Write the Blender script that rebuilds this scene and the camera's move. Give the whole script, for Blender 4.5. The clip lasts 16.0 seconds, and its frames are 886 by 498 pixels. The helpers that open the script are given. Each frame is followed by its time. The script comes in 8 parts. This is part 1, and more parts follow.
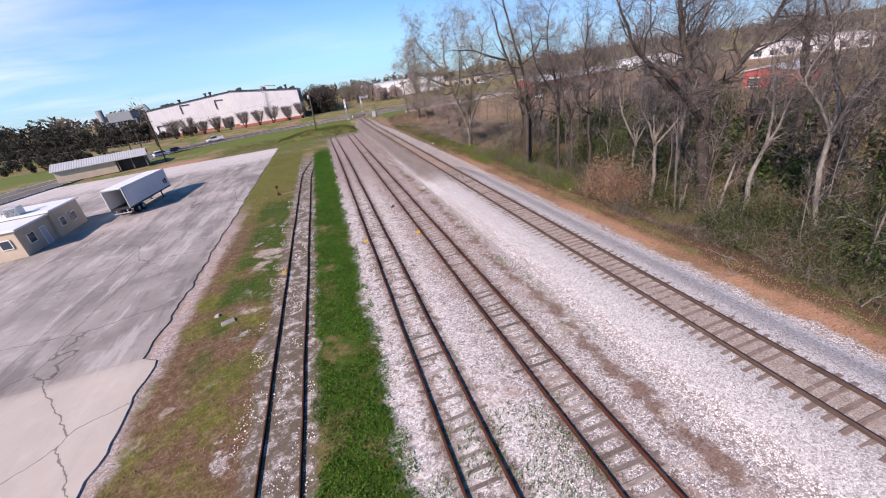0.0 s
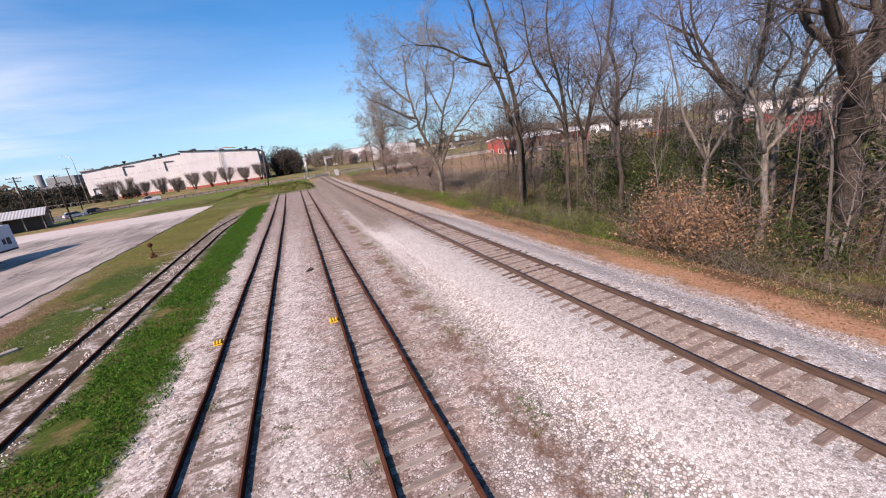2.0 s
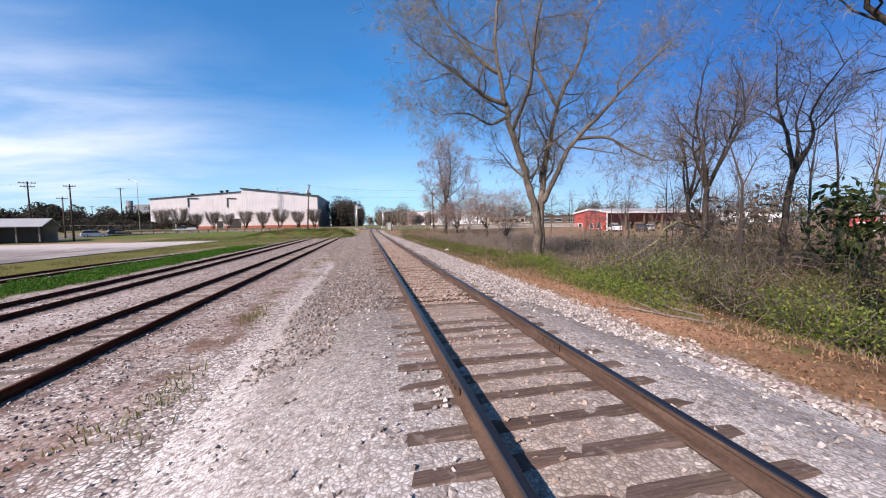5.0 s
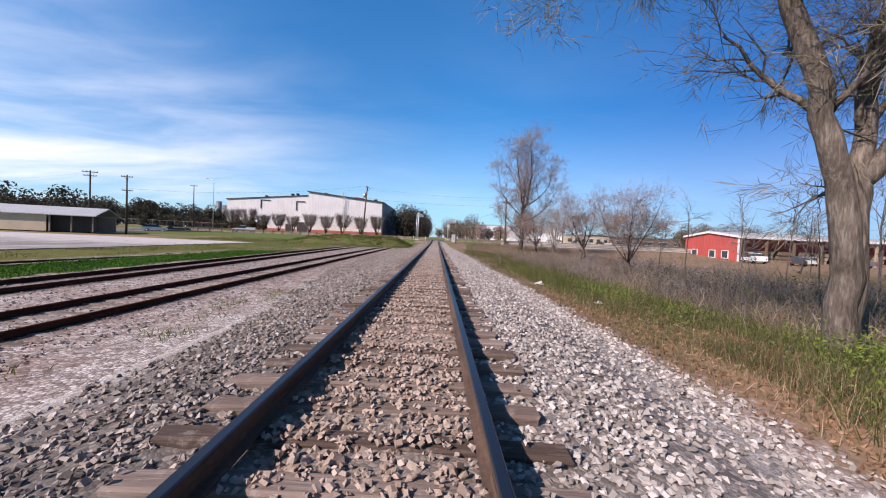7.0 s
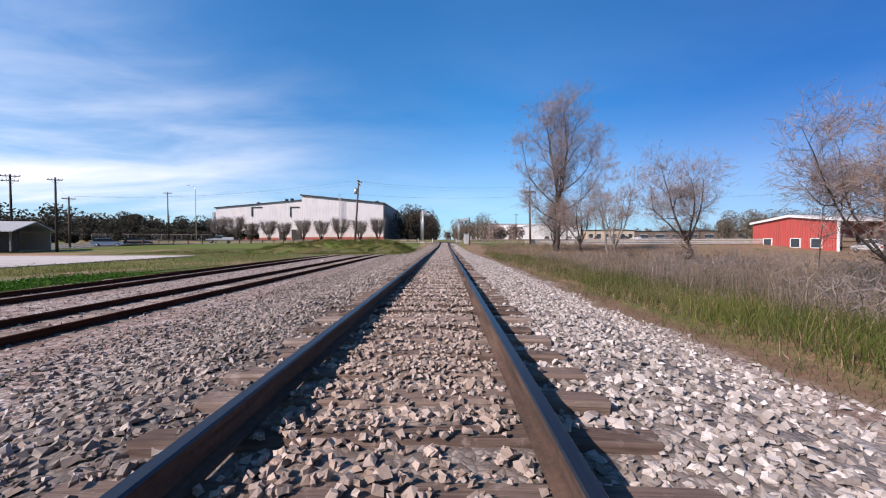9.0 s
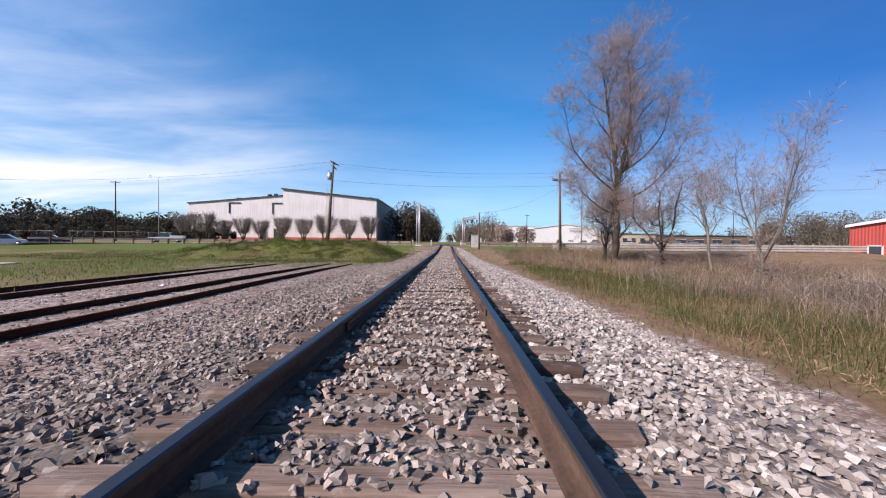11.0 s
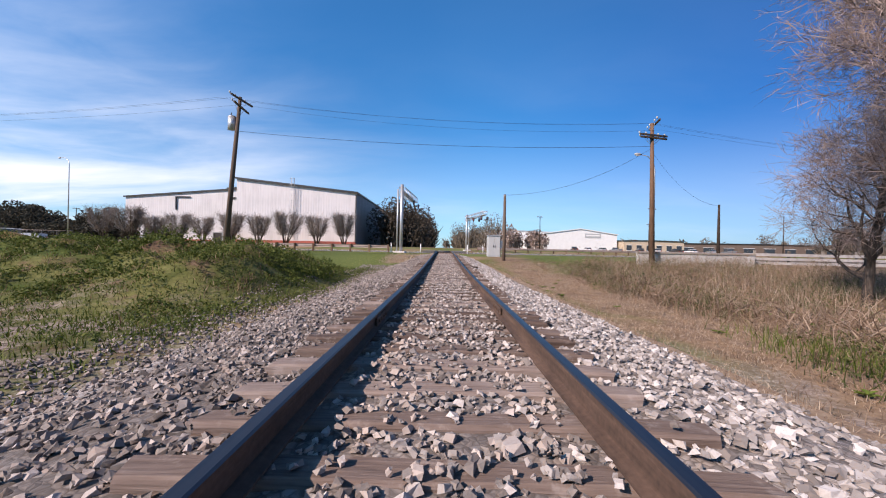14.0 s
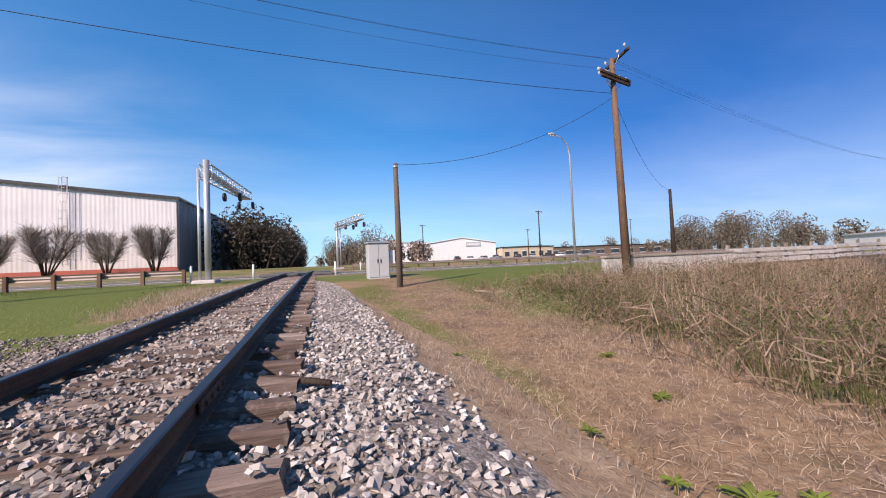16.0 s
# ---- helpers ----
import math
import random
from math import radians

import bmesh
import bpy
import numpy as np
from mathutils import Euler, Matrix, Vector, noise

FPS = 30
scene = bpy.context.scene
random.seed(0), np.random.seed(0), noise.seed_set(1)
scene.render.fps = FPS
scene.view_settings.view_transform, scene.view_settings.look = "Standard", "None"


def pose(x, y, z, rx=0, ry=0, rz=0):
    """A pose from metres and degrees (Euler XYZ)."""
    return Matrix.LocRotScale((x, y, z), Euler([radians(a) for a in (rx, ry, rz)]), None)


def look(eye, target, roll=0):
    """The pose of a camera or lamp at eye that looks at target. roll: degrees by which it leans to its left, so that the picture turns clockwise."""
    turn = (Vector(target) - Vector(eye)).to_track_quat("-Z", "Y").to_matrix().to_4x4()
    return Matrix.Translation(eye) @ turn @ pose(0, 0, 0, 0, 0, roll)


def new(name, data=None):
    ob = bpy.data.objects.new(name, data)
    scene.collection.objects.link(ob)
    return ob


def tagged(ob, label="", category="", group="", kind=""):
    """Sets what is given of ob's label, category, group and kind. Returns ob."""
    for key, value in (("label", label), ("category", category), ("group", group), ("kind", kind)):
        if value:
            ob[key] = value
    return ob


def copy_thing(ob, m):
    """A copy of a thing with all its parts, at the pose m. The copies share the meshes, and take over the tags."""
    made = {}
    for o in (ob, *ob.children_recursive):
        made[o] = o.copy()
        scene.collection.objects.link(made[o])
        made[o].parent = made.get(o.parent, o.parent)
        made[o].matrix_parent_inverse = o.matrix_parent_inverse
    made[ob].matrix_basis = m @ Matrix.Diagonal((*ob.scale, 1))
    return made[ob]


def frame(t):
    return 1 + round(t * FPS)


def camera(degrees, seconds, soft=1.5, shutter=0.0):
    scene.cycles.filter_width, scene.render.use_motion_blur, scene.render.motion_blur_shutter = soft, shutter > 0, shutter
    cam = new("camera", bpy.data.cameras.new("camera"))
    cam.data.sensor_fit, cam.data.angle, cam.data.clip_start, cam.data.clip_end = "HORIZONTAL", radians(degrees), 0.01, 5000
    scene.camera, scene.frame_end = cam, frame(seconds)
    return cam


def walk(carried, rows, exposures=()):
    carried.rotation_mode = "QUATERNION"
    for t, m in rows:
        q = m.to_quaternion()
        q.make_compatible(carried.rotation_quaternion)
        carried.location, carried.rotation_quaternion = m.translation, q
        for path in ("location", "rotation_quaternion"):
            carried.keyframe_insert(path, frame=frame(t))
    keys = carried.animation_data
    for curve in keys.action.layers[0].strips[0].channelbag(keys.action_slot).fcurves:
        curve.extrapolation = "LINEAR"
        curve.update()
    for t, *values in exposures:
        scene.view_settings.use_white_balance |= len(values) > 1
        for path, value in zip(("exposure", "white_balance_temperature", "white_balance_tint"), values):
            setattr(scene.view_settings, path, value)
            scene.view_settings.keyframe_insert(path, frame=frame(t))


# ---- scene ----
cam = camera(100.05, 16.0, soft=1.1)
# time, x, y, z, yaw, pitch, roll
PATH = [
    (0, -13.903, 9.383, 11.495, -17.90, -25.51, 7.78),
    (0.5, -12.871, 13.071, 10.069, -20.92, -24.38, 9.99),
    (1, -11.739, 16.755, 8.501, -22.21, -22.70, 9.30),
    (1.5, -10.231, 20.355, 6.962, -21.93, -19.62, 7.77),
    (2, -8.594, 23.825, 5.757, -21.82, -15.88, 7.55),
    (2.5, -6.987, 27.462, 4.787, -20.31, -12.04, 4.79),
    (3, -5.566, 31.391, 3.924, -15.34, -9.86, -2.85),
    (3.5, -4.382, 35.749, 3.270, -14.77, -9.13, -0.77),
    (6, -0.357, 56.189, 1.246, -7.06, -0.59, -2.04),
    (6.5, 0.078, 59.768, 1.327, -3.54, -0.05, -3.65),
    (7, 0.386, 63.322, 1.310, -0.95, -1.75, -2.51),
    (7.5, 0.445, 67.485, 1.260, 0.94, -2.41, -2.65),
    (8, 0.383, 71.249, 1.125, 0.35, -2.42, -0.72),
    (8.5, 0.323, 74.742, 1.024, 0.32, -2.02, 0.60),
    (9, 0.285, 78.916, 0.959, 0.40, -1.32, 0.11),
    (11.5, 0.235, 99.779, 0.888, 1.08, -0.76, -1.00),
    (12, 0.160, 103.709, 0.866, 1.75, -0.59, -1.16),
    (12.5, 0.081, 107.682, 0.872, 1.70, -0.68, -1.09),
    (13, -0.030, 111.593, 0.865, 0.98, -0.78, -1.04),
    (13.5, -0.078, 115.462, 0.866, 0.50, -0.33, -1.08),
    (14, -0.026, 119.277, 0.860, 0.13, 0.07, -1.21),
    (14.5, 0.083, 122.996, 0.872, -1.66, 0.82, -0.80),
    (15, 0.350, 126.948, 0.992, -5.02, 0.84, -0.42),
    (15.5, 0.855, 130.624, 1.030, -12.42, 1.02, 1.43),
    (16, 1.515, 133.274, 1.034, -18.44, 2.02, 2.46),
]
walk(cam, [(t, pose(x, y, z, 90 + p, r, yw)) for t, x, y, z, yw, p, r in PATH],
     exposures=[(0.0, 0.42, 6800.0, 28.0), (0.4, 0.44, 7400.0, 30.0), (1.0, 0.44, 7500.0, 30.0), (2.5, 0.42, 7250.0, 30.0), (3.5, 0.41, 7150.0, 28.0), (6.0, 0.39, 6900.0, 25.0), (6.8, 0.31, 6850.0, 25.0), (9.0, 0.28, 6800.0, 24.0), (11.5, 0.31, 6900.0, 25.0), (14.5, 0.31, 6920.0, 25.0), (16.0, 0.41, 7080.0, 26.0)])


# ---------------------------------------------------------------- node helper
class Nodes:
    """Short notation for a node tree."""

    def __init__(self, tree):
        self.t = tree
        tree.nodes.clear()

    def n(self, kind, props=None, **inp):
        nd = self.t.nodes.new(kind)
        for k, v in (props or {}).items():
            if k == "operation":
                nd.operation = v
            elif k == "use_clamp":
                nd.use_clamp = v
            elif k == "data_type":
                nd.data_type = v
            elif k == "blend_type":
                nd.blend_type = v
            elif k == "feature":
                nd.feature = v
            elif k == "interpolation_type":
                nd.interpolation_type = v
        for k, v in inp.items():
            key = int(k[1:]) if k[0] == "i" and k[1:].isdigit() else k.replace("_", " ")
            self.put(nd.inputs[key], v)
        return nd

    def put(self, sock, v):
        if isinstance(v, bpy.types.NodeSocket):
            self.t.links.new(v, sock)
        elif isinstance(v, (tuple, list)) and len(v) == 3 and sock.type == "RGBA":
            sock.default_value = (*v, 1)
        else:
            sock.default_value = v

    def math(self, op, a, b=0.0, c=0.0, clamp=False):
        return self.n("ShaderNodeMath", {"operation": op, "use_clamp": clamp}, i0=a, i1=b, i2=c).outputs[0]

    def mix(self, f, a, b, blend="MIX"):
        return self.n("ShaderNodeMix", {"data_type": "RGBA", "blend_type": blend}, i0=f, i6=a, i7=b).outputs[2]

    def noise(self, vec, scale, detail=4.0, rough=0.55, col=False):
        nd = self.n("ShaderNodeTexNoise", None, Vector=vec, Scale=scale, Detail=detail, Roughness=rough)
        return nd.outputs[1 if col else 0]

    def ramp(self, f, *stops):
        nd = self.n("ShaderNodeValToRGB", None, Fac=f)
        cr = nd.color_ramp
        for i, (p, c) in enumerate(stops):
            e = cr.elements[i] if i < 2 else cr.elements.new(p)
            e.position = p
            e.color = (*c, 1) if len(c) == 3 else c
        return nd.outputs[0]

    def step(self, v, lo, hi):
        nd = self.n("ShaderNodeMapRange", {"interpolation_type": "SMOOTHSTEP"}, i0=v, i1=lo, i2=hi, i3=0.0, i4=1.0)
        return nd.outputs[0]

    def band(self, v, lo, hi, soft):
        return self.math("MULTIPLY", self.step(v, lo - soft, lo + soft),
                         self.math("SUBTRACT", 1.0, self.step(v, hi - soft, hi + soft)))

    def sum(self, *v):
        out = v[0]
        for w in v[1:]:
            out = self.math("ADD", out, w)
        return out


def material(name):
    m = bpy.data.materials.new(name)
    m.use_nodes = True
    return m, Nodes(m.node_tree)


def finish(g, color, rough=0.8, metal=0.0, height=None, bump=0.3, dist=0.02, spec=0.35, **more):
    b = g.n("ShaderNodeBsdfPrincipled", None, Base_Color=color, Roughness=rough, Metallic=metal)
    b.inputs["Specular IOR Level"].default_value = spec
    for k, v in more.items():
        g.put(b.inputs[k.replace("_", " ")], v)
    if height is not None:
        g.put(b.inputs["Normal"], g.n("ShaderNodeBump", None, Strength=bump, Distance=dist, Height=height).outputs[0])
    out = g.n("ShaderNodeOutputMaterial")
    g.t.links.new(b.outputs[0], out.inputs[0])


# ---------------------------------------------------------------- sky and sun
SUN_FROM = Vector((-1.12, -0.88, 1.0)).normalized()
SUN_ELEV = math.asin(SUN_FROM.z)
world = bpy.data.worlds.new("sky")
scene.world = world
world.use_nodes = True
g = Nodes(world.node_tree)
air = g.n("ShaderNodeTexSky")
air.sky_type, air.sun_disc, air.altitude = "NISHITA", False, 100.0
air.sun_elevation, air.sun_rotation = SUN_ELEV, math.atan2(SUN_FROM.x, SUN_FROM.y)
air.air_density, air.dust_density, air.ozone_density = 1.0, 0.6, 3.0
sky = air.outputs[0]
way = g.n("ShaderNodeTexCoord").outputs["Generated"]
sep = g.n("ShaderNodeSeparateXYZ", None, Vector=way)
lift = g.math("ADD", g.math("MAXIMUM", sep.outputs[2], 0.0), 0.12)
flat = g.n("ShaderNodeCombineXYZ", None, X=g.math("DIVIDE", sep.outputs[0], lift), Y=g.math("DIVIDE", sep.outputs[1], lift), Z=0.0).outputs[0]
bent = g.n("ShaderNodeVectorMath", {"operation": "ADD"}, i0=flat, i1=g.n("ShaderNodeVectorMath", {"operation": "SCALE"}, i0=g.noise(flat, 0.5, 3.0, 0.5, True), Scale=1.1).outputs[0]).outputs[0]
streak = g.n("ShaderNodeMapping", None, Vector=bent, Rotation=(0, 0, radians(12)), Scale=(0.30, 0.75, 1.0)).outputs[0]
cirrus = g.math("MULTIPLY", g.noise(streak, 1.1, 8.0, 0.55), g.math("ADD", 0.5, g.noise(flat, 0.28, 2.0)))
west = g.step(sep.outputs[0], -0.05, -0.78)
low = g.math("SUBTRACT", 1.0, g.step(sep.outputs[2], 0.0, 0.34))
veil = g.math("MULTIPLY", g.step(cirrus, 0.40, 0.80), g.math("ADD", 0.12, g.math("MULTIPLY", west, 0.75)), clamp=True)
veil = g.math("MULTIPLY", veil, g.math("SUBTRACT", 1.0, g.math("MULTIPLY", g.step(sep.outputs[2], 0.22, 0.52), 0.8)))
veil = g.math("ADD", veil, g.math("MULTIPLY", low, 0.34), clamp=True)
deep = g.mix(1.0, sky, (0.22, 0.95, 1.36), "MULTIPLY")
deep = g.mix(g.step(sep.outputs[2], 0.12, 0.55), deep, g.mix(1.0, deep, (1.22, 1.22, 1.20), "MULTIPLY"))
deep = g.mix(g.step(sep.outputs[0], 0.0, 0.85), deep, g.mix(1.0, deep, (0.30, 0.49, 0.66), "MULTIPLY"))
deep = g.mix(g.step(sep.outputs[2], 0.60, 0.92), deep, g.mix(1.0, deep, (0.55, 0.40, 0.36), "MULTIPLY"))
cloudy = g.mix(veil, deep, (7.8, 9.2, 10.4))
back = g.n("ShaderNodeBackground", None, Color=cloudy, Strength=0.097)
g.t.links.new(back.outputs[0], g.n("ShaderNodeOutputWorld").inputs[0])

sun = new("sun", bpy.data.lights.new("sun", "SUN"))
sun.data.energy, sun.data.angle, sun.data.color = 5.0, radians(0.53), (1.0, 0.91, 0.80)
sun.matrix_world = look(SUN_FROM * 50, (0, 0, 0))


# ---------------------------------------------------------------- mesh helpers
rng = np.random.default_rng(7)


def smooth(v, lo, hi):
    t = np.clip((np.asarray(v, float) - lo) / (hi - lo), 0, 1)
    return t * t * (3 - 2 * t)


def rise(y):
    """How far the main track climbs towards the road crossing."""
    return 0.5 * smooth(y, 126, 158)


def wobble(x, y, s, k=0.0):
    """Cheap smooth unevenness for arrays, about -1 to 1."""
    x, y = np.asarray(x, float) * s, np.asarray(y, float) * s
    return (np.sin(1.3 * x + 0.7 * y + k) + np.sin(-0.8 * x + 1.9 * y + 2.1 + k) + np.sin(2.3 * x - 1.1 * y + 4.2 + 2 * k)
            + np.sin(3.1 * x + 2.7 * y + 0.9 - k)) / 4


def ground_z(x, y):
    x, y = np.asarray(x, float), np.asarray(y, float)
    z = -0.69 + 0 * x
    low = -1.0 - 1.1 * (1 - smooth(y, 48, 66))
    z = z + (low + 0.69) * smooth(x, 5.5, 11.5) * (1 - 0.5 * smooth(x, 20, 40))
    z = z + 0.10 * wobble(x, y, 0.35) * smooth(np.abs(x + 10), 14.5, 18) * (1 - smooth(-x, 23, 26) * (1 - smooth(y, 119, 124)))
    up = smooth(y, 134, 158)
    z = z * (1 - up) + 0.42 * up
    z = z + 0.8 * smooth(y, 176, 198)
    lump = 0.5 + 0.32 * wobble(x, y, 0.62, 1.0) + 0.28 * wobble(x, y, 1.5, 2.0) + 0.14 * wobble(x, y, 2.9, 3.0)
    mound = smooth(-x, 4.2, 7.6) * (1 - smooth(-x, 19, 29)) * smooth(y, 126.5, 132.0) * (1 - smooth(y, 136.5, 142))
    return z + mound * (0.78 + 1.1 * lump)


def fast_mesh(name, verts, faces, smooth_faces=False):
    """A mesh from arrays; all faces have the same number of corners."""
    verts, faces = np.asarray(verts, np.float32), np.asarray(faces, np.int32)
    me = bpy.data.meshes.new(name)
    n, k = faces.shape
    me.vertices.add(len(verts))
    me.vertices.foreach_set("co", verts.ravel())
    me.loops.add(n * k)
    me.loops.foreach_set("vertex_index", faces.ravel())
    me.polygons.add(n)
    me.polygons.foreach_set("loop_start", np.arange(0, n * k, k, dtype=np.int32))
    me.polygons.foreach_set("use_smooth", np.full(n, smooth_faces))
    me.update(calc_edges=True)
    return me


def placed(name, me, mat, parent=None, label=""):
    ob = new(name, me)
    for m in (mat if isinstance(mat, (list, tuple)) else [mat]):
        me.materials.append(m)
    if parent is not None:
        ob.parent = parent
    return tagged(ob, label)


class Shape:
    """Collects simple solids in one mesh."""

    def __init__(self):
        self.v, self.f, self.m, self.s = [], [], [], []

    def add(self, verts, faces, mi=0, sm=False):
        o = len(self.v)
        self.v.extend([tuple(p) for p in verts])
        self.f.extend([tuple(i + o for i in f) for f in faces])
        self.m.extend([mi] * len(faces))
        self.s.extend([sm] * len(faces))
        return self

    def box(self, c, size, rz=0.0, mi=0, ch=0.0):
        """A box with its centre at c; ch chamfers the upright and top edges."""
        hx, hy, hz = size[0] / 2, size[1] / 2, size[2] / 2
        ca, sa = math.cos(rz), math.sin(rz)

        def w(x, y, z):
            return (c[0] + x * ca - y * sa, c[1] + x * sa + y * ca, c[2] + z)
        if ch <= 0:
            vs = [w(x, y, z) for z in (-hz, hz) for x, y in ((-hx, -hy), (hx, -hy), (hx, hy), (-hx, hy))]
            fs = [(3, 2, 1, 0), (4, 5, 6, 7)] + [(i, (i + 1) % 4, (i + 1) % 4 + 4, i + 4) for i in range(4)]
            return self.add(vs, fs, mi)
        ring = []
        for sx, sy in ((-1, -1), (1, -1), (1, 1), (-1, 1)):
            a, b = (sx * (hx - ch), sy * hy), (sx * hx, sy * (hy - ch))
            ring += [a, b] if sx * sy < 0 else [b, a]
        ring2 = [(x * (hx - ch) / hx, y * (hy - ch) / hy) for x, y in ring]
        vs = [w(x, y, -hz) for x, y in ring] + [w(x, y, hz - ch) for x, y in ring] + [w(x, y, hz) for x, y in ring2]
        fs = [tuple(range(7, -1, -1)), tuple(range(16, 24))]
        for k in (0, 8):
            fs += [(k + i, k + (i + 1) % 8, k + (i + 1) % 8 + 8, k + i + 8) for i in range(8)]
        return self.add(vs, fs, mi)

    def tube(self, pts, radii, sides=8, mi=0, cap=True, sm=True):
        pts = [Vector(p) for p in pts]
        if not isinstance(radii, (list, tuple)):
            radii = [radii] * len(pts)
        vs, fs = [], []
        ref = Vector((0.0, 0.0, 1.0))
        for i, p in enumerate(pts):
            d = (pts[min(i + 1, len(pts) - 1)] - pts[max(i - 1, 0)]).normalized()
            if abs(d.dot(ref)) > 0.95:
                ref = Vector((1.0, 0.0, 0.0))
            u = d.cross(ref).normalized()
            w = d.cross(u)
            for k in range(sides):
                a = 2 * math.pi * k / sides
                vs.append(p + (u * math.cos(a) + w * math.sin(a)) * radii[i])
        for i in range(len(pts) - 1):
            for k in range(sides):
                a, b = i * sides + k, i * sides + (k + 1) % sides
                fs.append((a, a + sides, b + sides, b))
        if cap:
            fs.append(tuple(range(sides)))
            fs.append(tuple(range(len(vs) - 1, len(vs) - 1 - sides, -1)))
        return self.add(vs, fs, mi, sm)

    def prism(self, outline, a, b, axis="y", mi=0):
        """An outline of (u, w) pushed from a to b along an axis."""
        n = len(outline)

        def w(u, v, d):
            return {"y": (u, d, v), "x": (d, u, v), "z": (u, v, d)}[axis]
        vs = [w(u, v, a) for u, v in outline] + [w(u, v, b) for u, v in outline]
        fs = [tuple(range(n)), tuple(range(2 * n - 1, n - 1, -1))] + [(i, i + n, (i + 1) % n + n, (i + 1) % n) for i in range(n)]
        return self.add(vs, fs, mi)

    def mesh(self, name):
        me = bpy.data.meshes.new(name)
        me.from_pydata(self.v, [], self.f)
        bm = bmesh.new()
        bm.from_mesh(me)
        bmesh.ops.recalc_face_normals(bm, faces=bm.faces)
        bm.to_mesh(me)
        bm.free()
        me.polygons.foreach_set("material_index", self.m)
        me.polygons.foreach_set("use_smooth", self.s)
        return me


def part(name, shape, mat, parent=None, label=""):
    return placed(name, shape.mesh(name), mat, parent, label)


def base(name, x, y, z, rz=0.0, label="", category="", group="", kind=""):
    ob = new(name)
    ob.empty_display_size = 0.3
    ob.matrix_world = pose(x, y, z, 0, 0, rz)
    return tagged(ob, label, category, group, kind)


# ---------------------------------------------------------------- materials
def place(g):
    return g.n("ShaderNodeNewGeometry").outputs["Position"]


def local(g):
    return g.n("ShaderNodeTexCoord").outputs["Object"]


def plain(name, color, rough=0.7, metal=0.0, scale=3.0, vary=0.18, bump=0.15, fine=40.0, spec=0.35):
    """Paint, plastic, concrete and the like: stains at one scale, grain at another."""
    m, g = material(name)
    p = local(g)
    big, small = g.noise(p, scale, 5.0), g.noise(p, fine, 3.0)
    dark = tuple(c * (1 - vary * 1.6) for c in color)
    lite = tuple(min(1.0, c * (1 + vary)) for c in color)
    c = g.mix(g.math("ADD", g.math("MULTIPLY", big, 0.75), g.math("MULTIPLY", small, 0.25)), dark, lite)
    finish(g, c, g.math("ADD", rough - 0.08, g.math("MULTIPLY", small, 0.16)), metal, small, bump, 0.01, spec)
    return m


def stone_cells(g, p, scale, stops):
    v = g.n("ShaderNodeTexVoronoi", {"feature": "F1"}, Vector=p, Scale=scale, Randomness=1.0)
    tone = g.n("ShaderNodeSeparateColor", None, Color=v.outputs["Color"]).outputs[0]
    col = g.ramp(tone, *stops)
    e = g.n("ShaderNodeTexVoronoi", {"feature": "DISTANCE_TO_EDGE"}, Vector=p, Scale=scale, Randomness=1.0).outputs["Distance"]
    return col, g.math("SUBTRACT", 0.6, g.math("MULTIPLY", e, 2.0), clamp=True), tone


GREY_STONE = ((0.0, (0.14, 0.118, 0.105)), (0.30, (0.25, 0.222, 0.203)), (0.55, (0.35, 0.315, 0.292)), (0.78, (0.40, 0.325, 0.28)), (1.0, (0.56, 0.51, 0.475)))
WHITE_STONE = ((0.0, (0.24, 0.20, 0.18)), (0.35, (0.61, 0.555, 0.52)), (0.7, (0.76, 0.705, 0.67)), (1.0, (0.90, 0.86, 0.825)))
MIXED_STONE = ((0.0, (0.17, 0.150, 0.138)), (0.35, (0.31, 0.280, 0.262)), (0.7, (0.42, 0.385, 0.364)), (1.0, (0.62, 0.58, 0.555)))

DULL_STONE = ((0.0, (0.085, 0.071, 0.063)), (0.30, (0.175, 0.152, 0.138)), (0.55, (0.265, 0.236, 0.217)), (0.78, (0.30, 0.238, 0.205)), (1.0, (0.46, 0.41, 0.38)))


def broken_white(g, p):
    """White crushed rock with shade painted into its gaps, alike on the bed's foot and over the yard."""
    white, d, tone = stone_cells(g, p, 15.0, WHITE_STONE)
    white = g.mix(g.math("MULTIPLY", g.step(d, 0.22, 0.46), 0.70), white, (0.095, 0.072, 0.064))
    white = g.mix(g.math("MULTIPLY", g.step(g.noise(p, 8.0, 4.0, 0.75), 0.52, 0.62), 0.45), white, (0.17, 0.13, 0.115))
    return white, d, tone


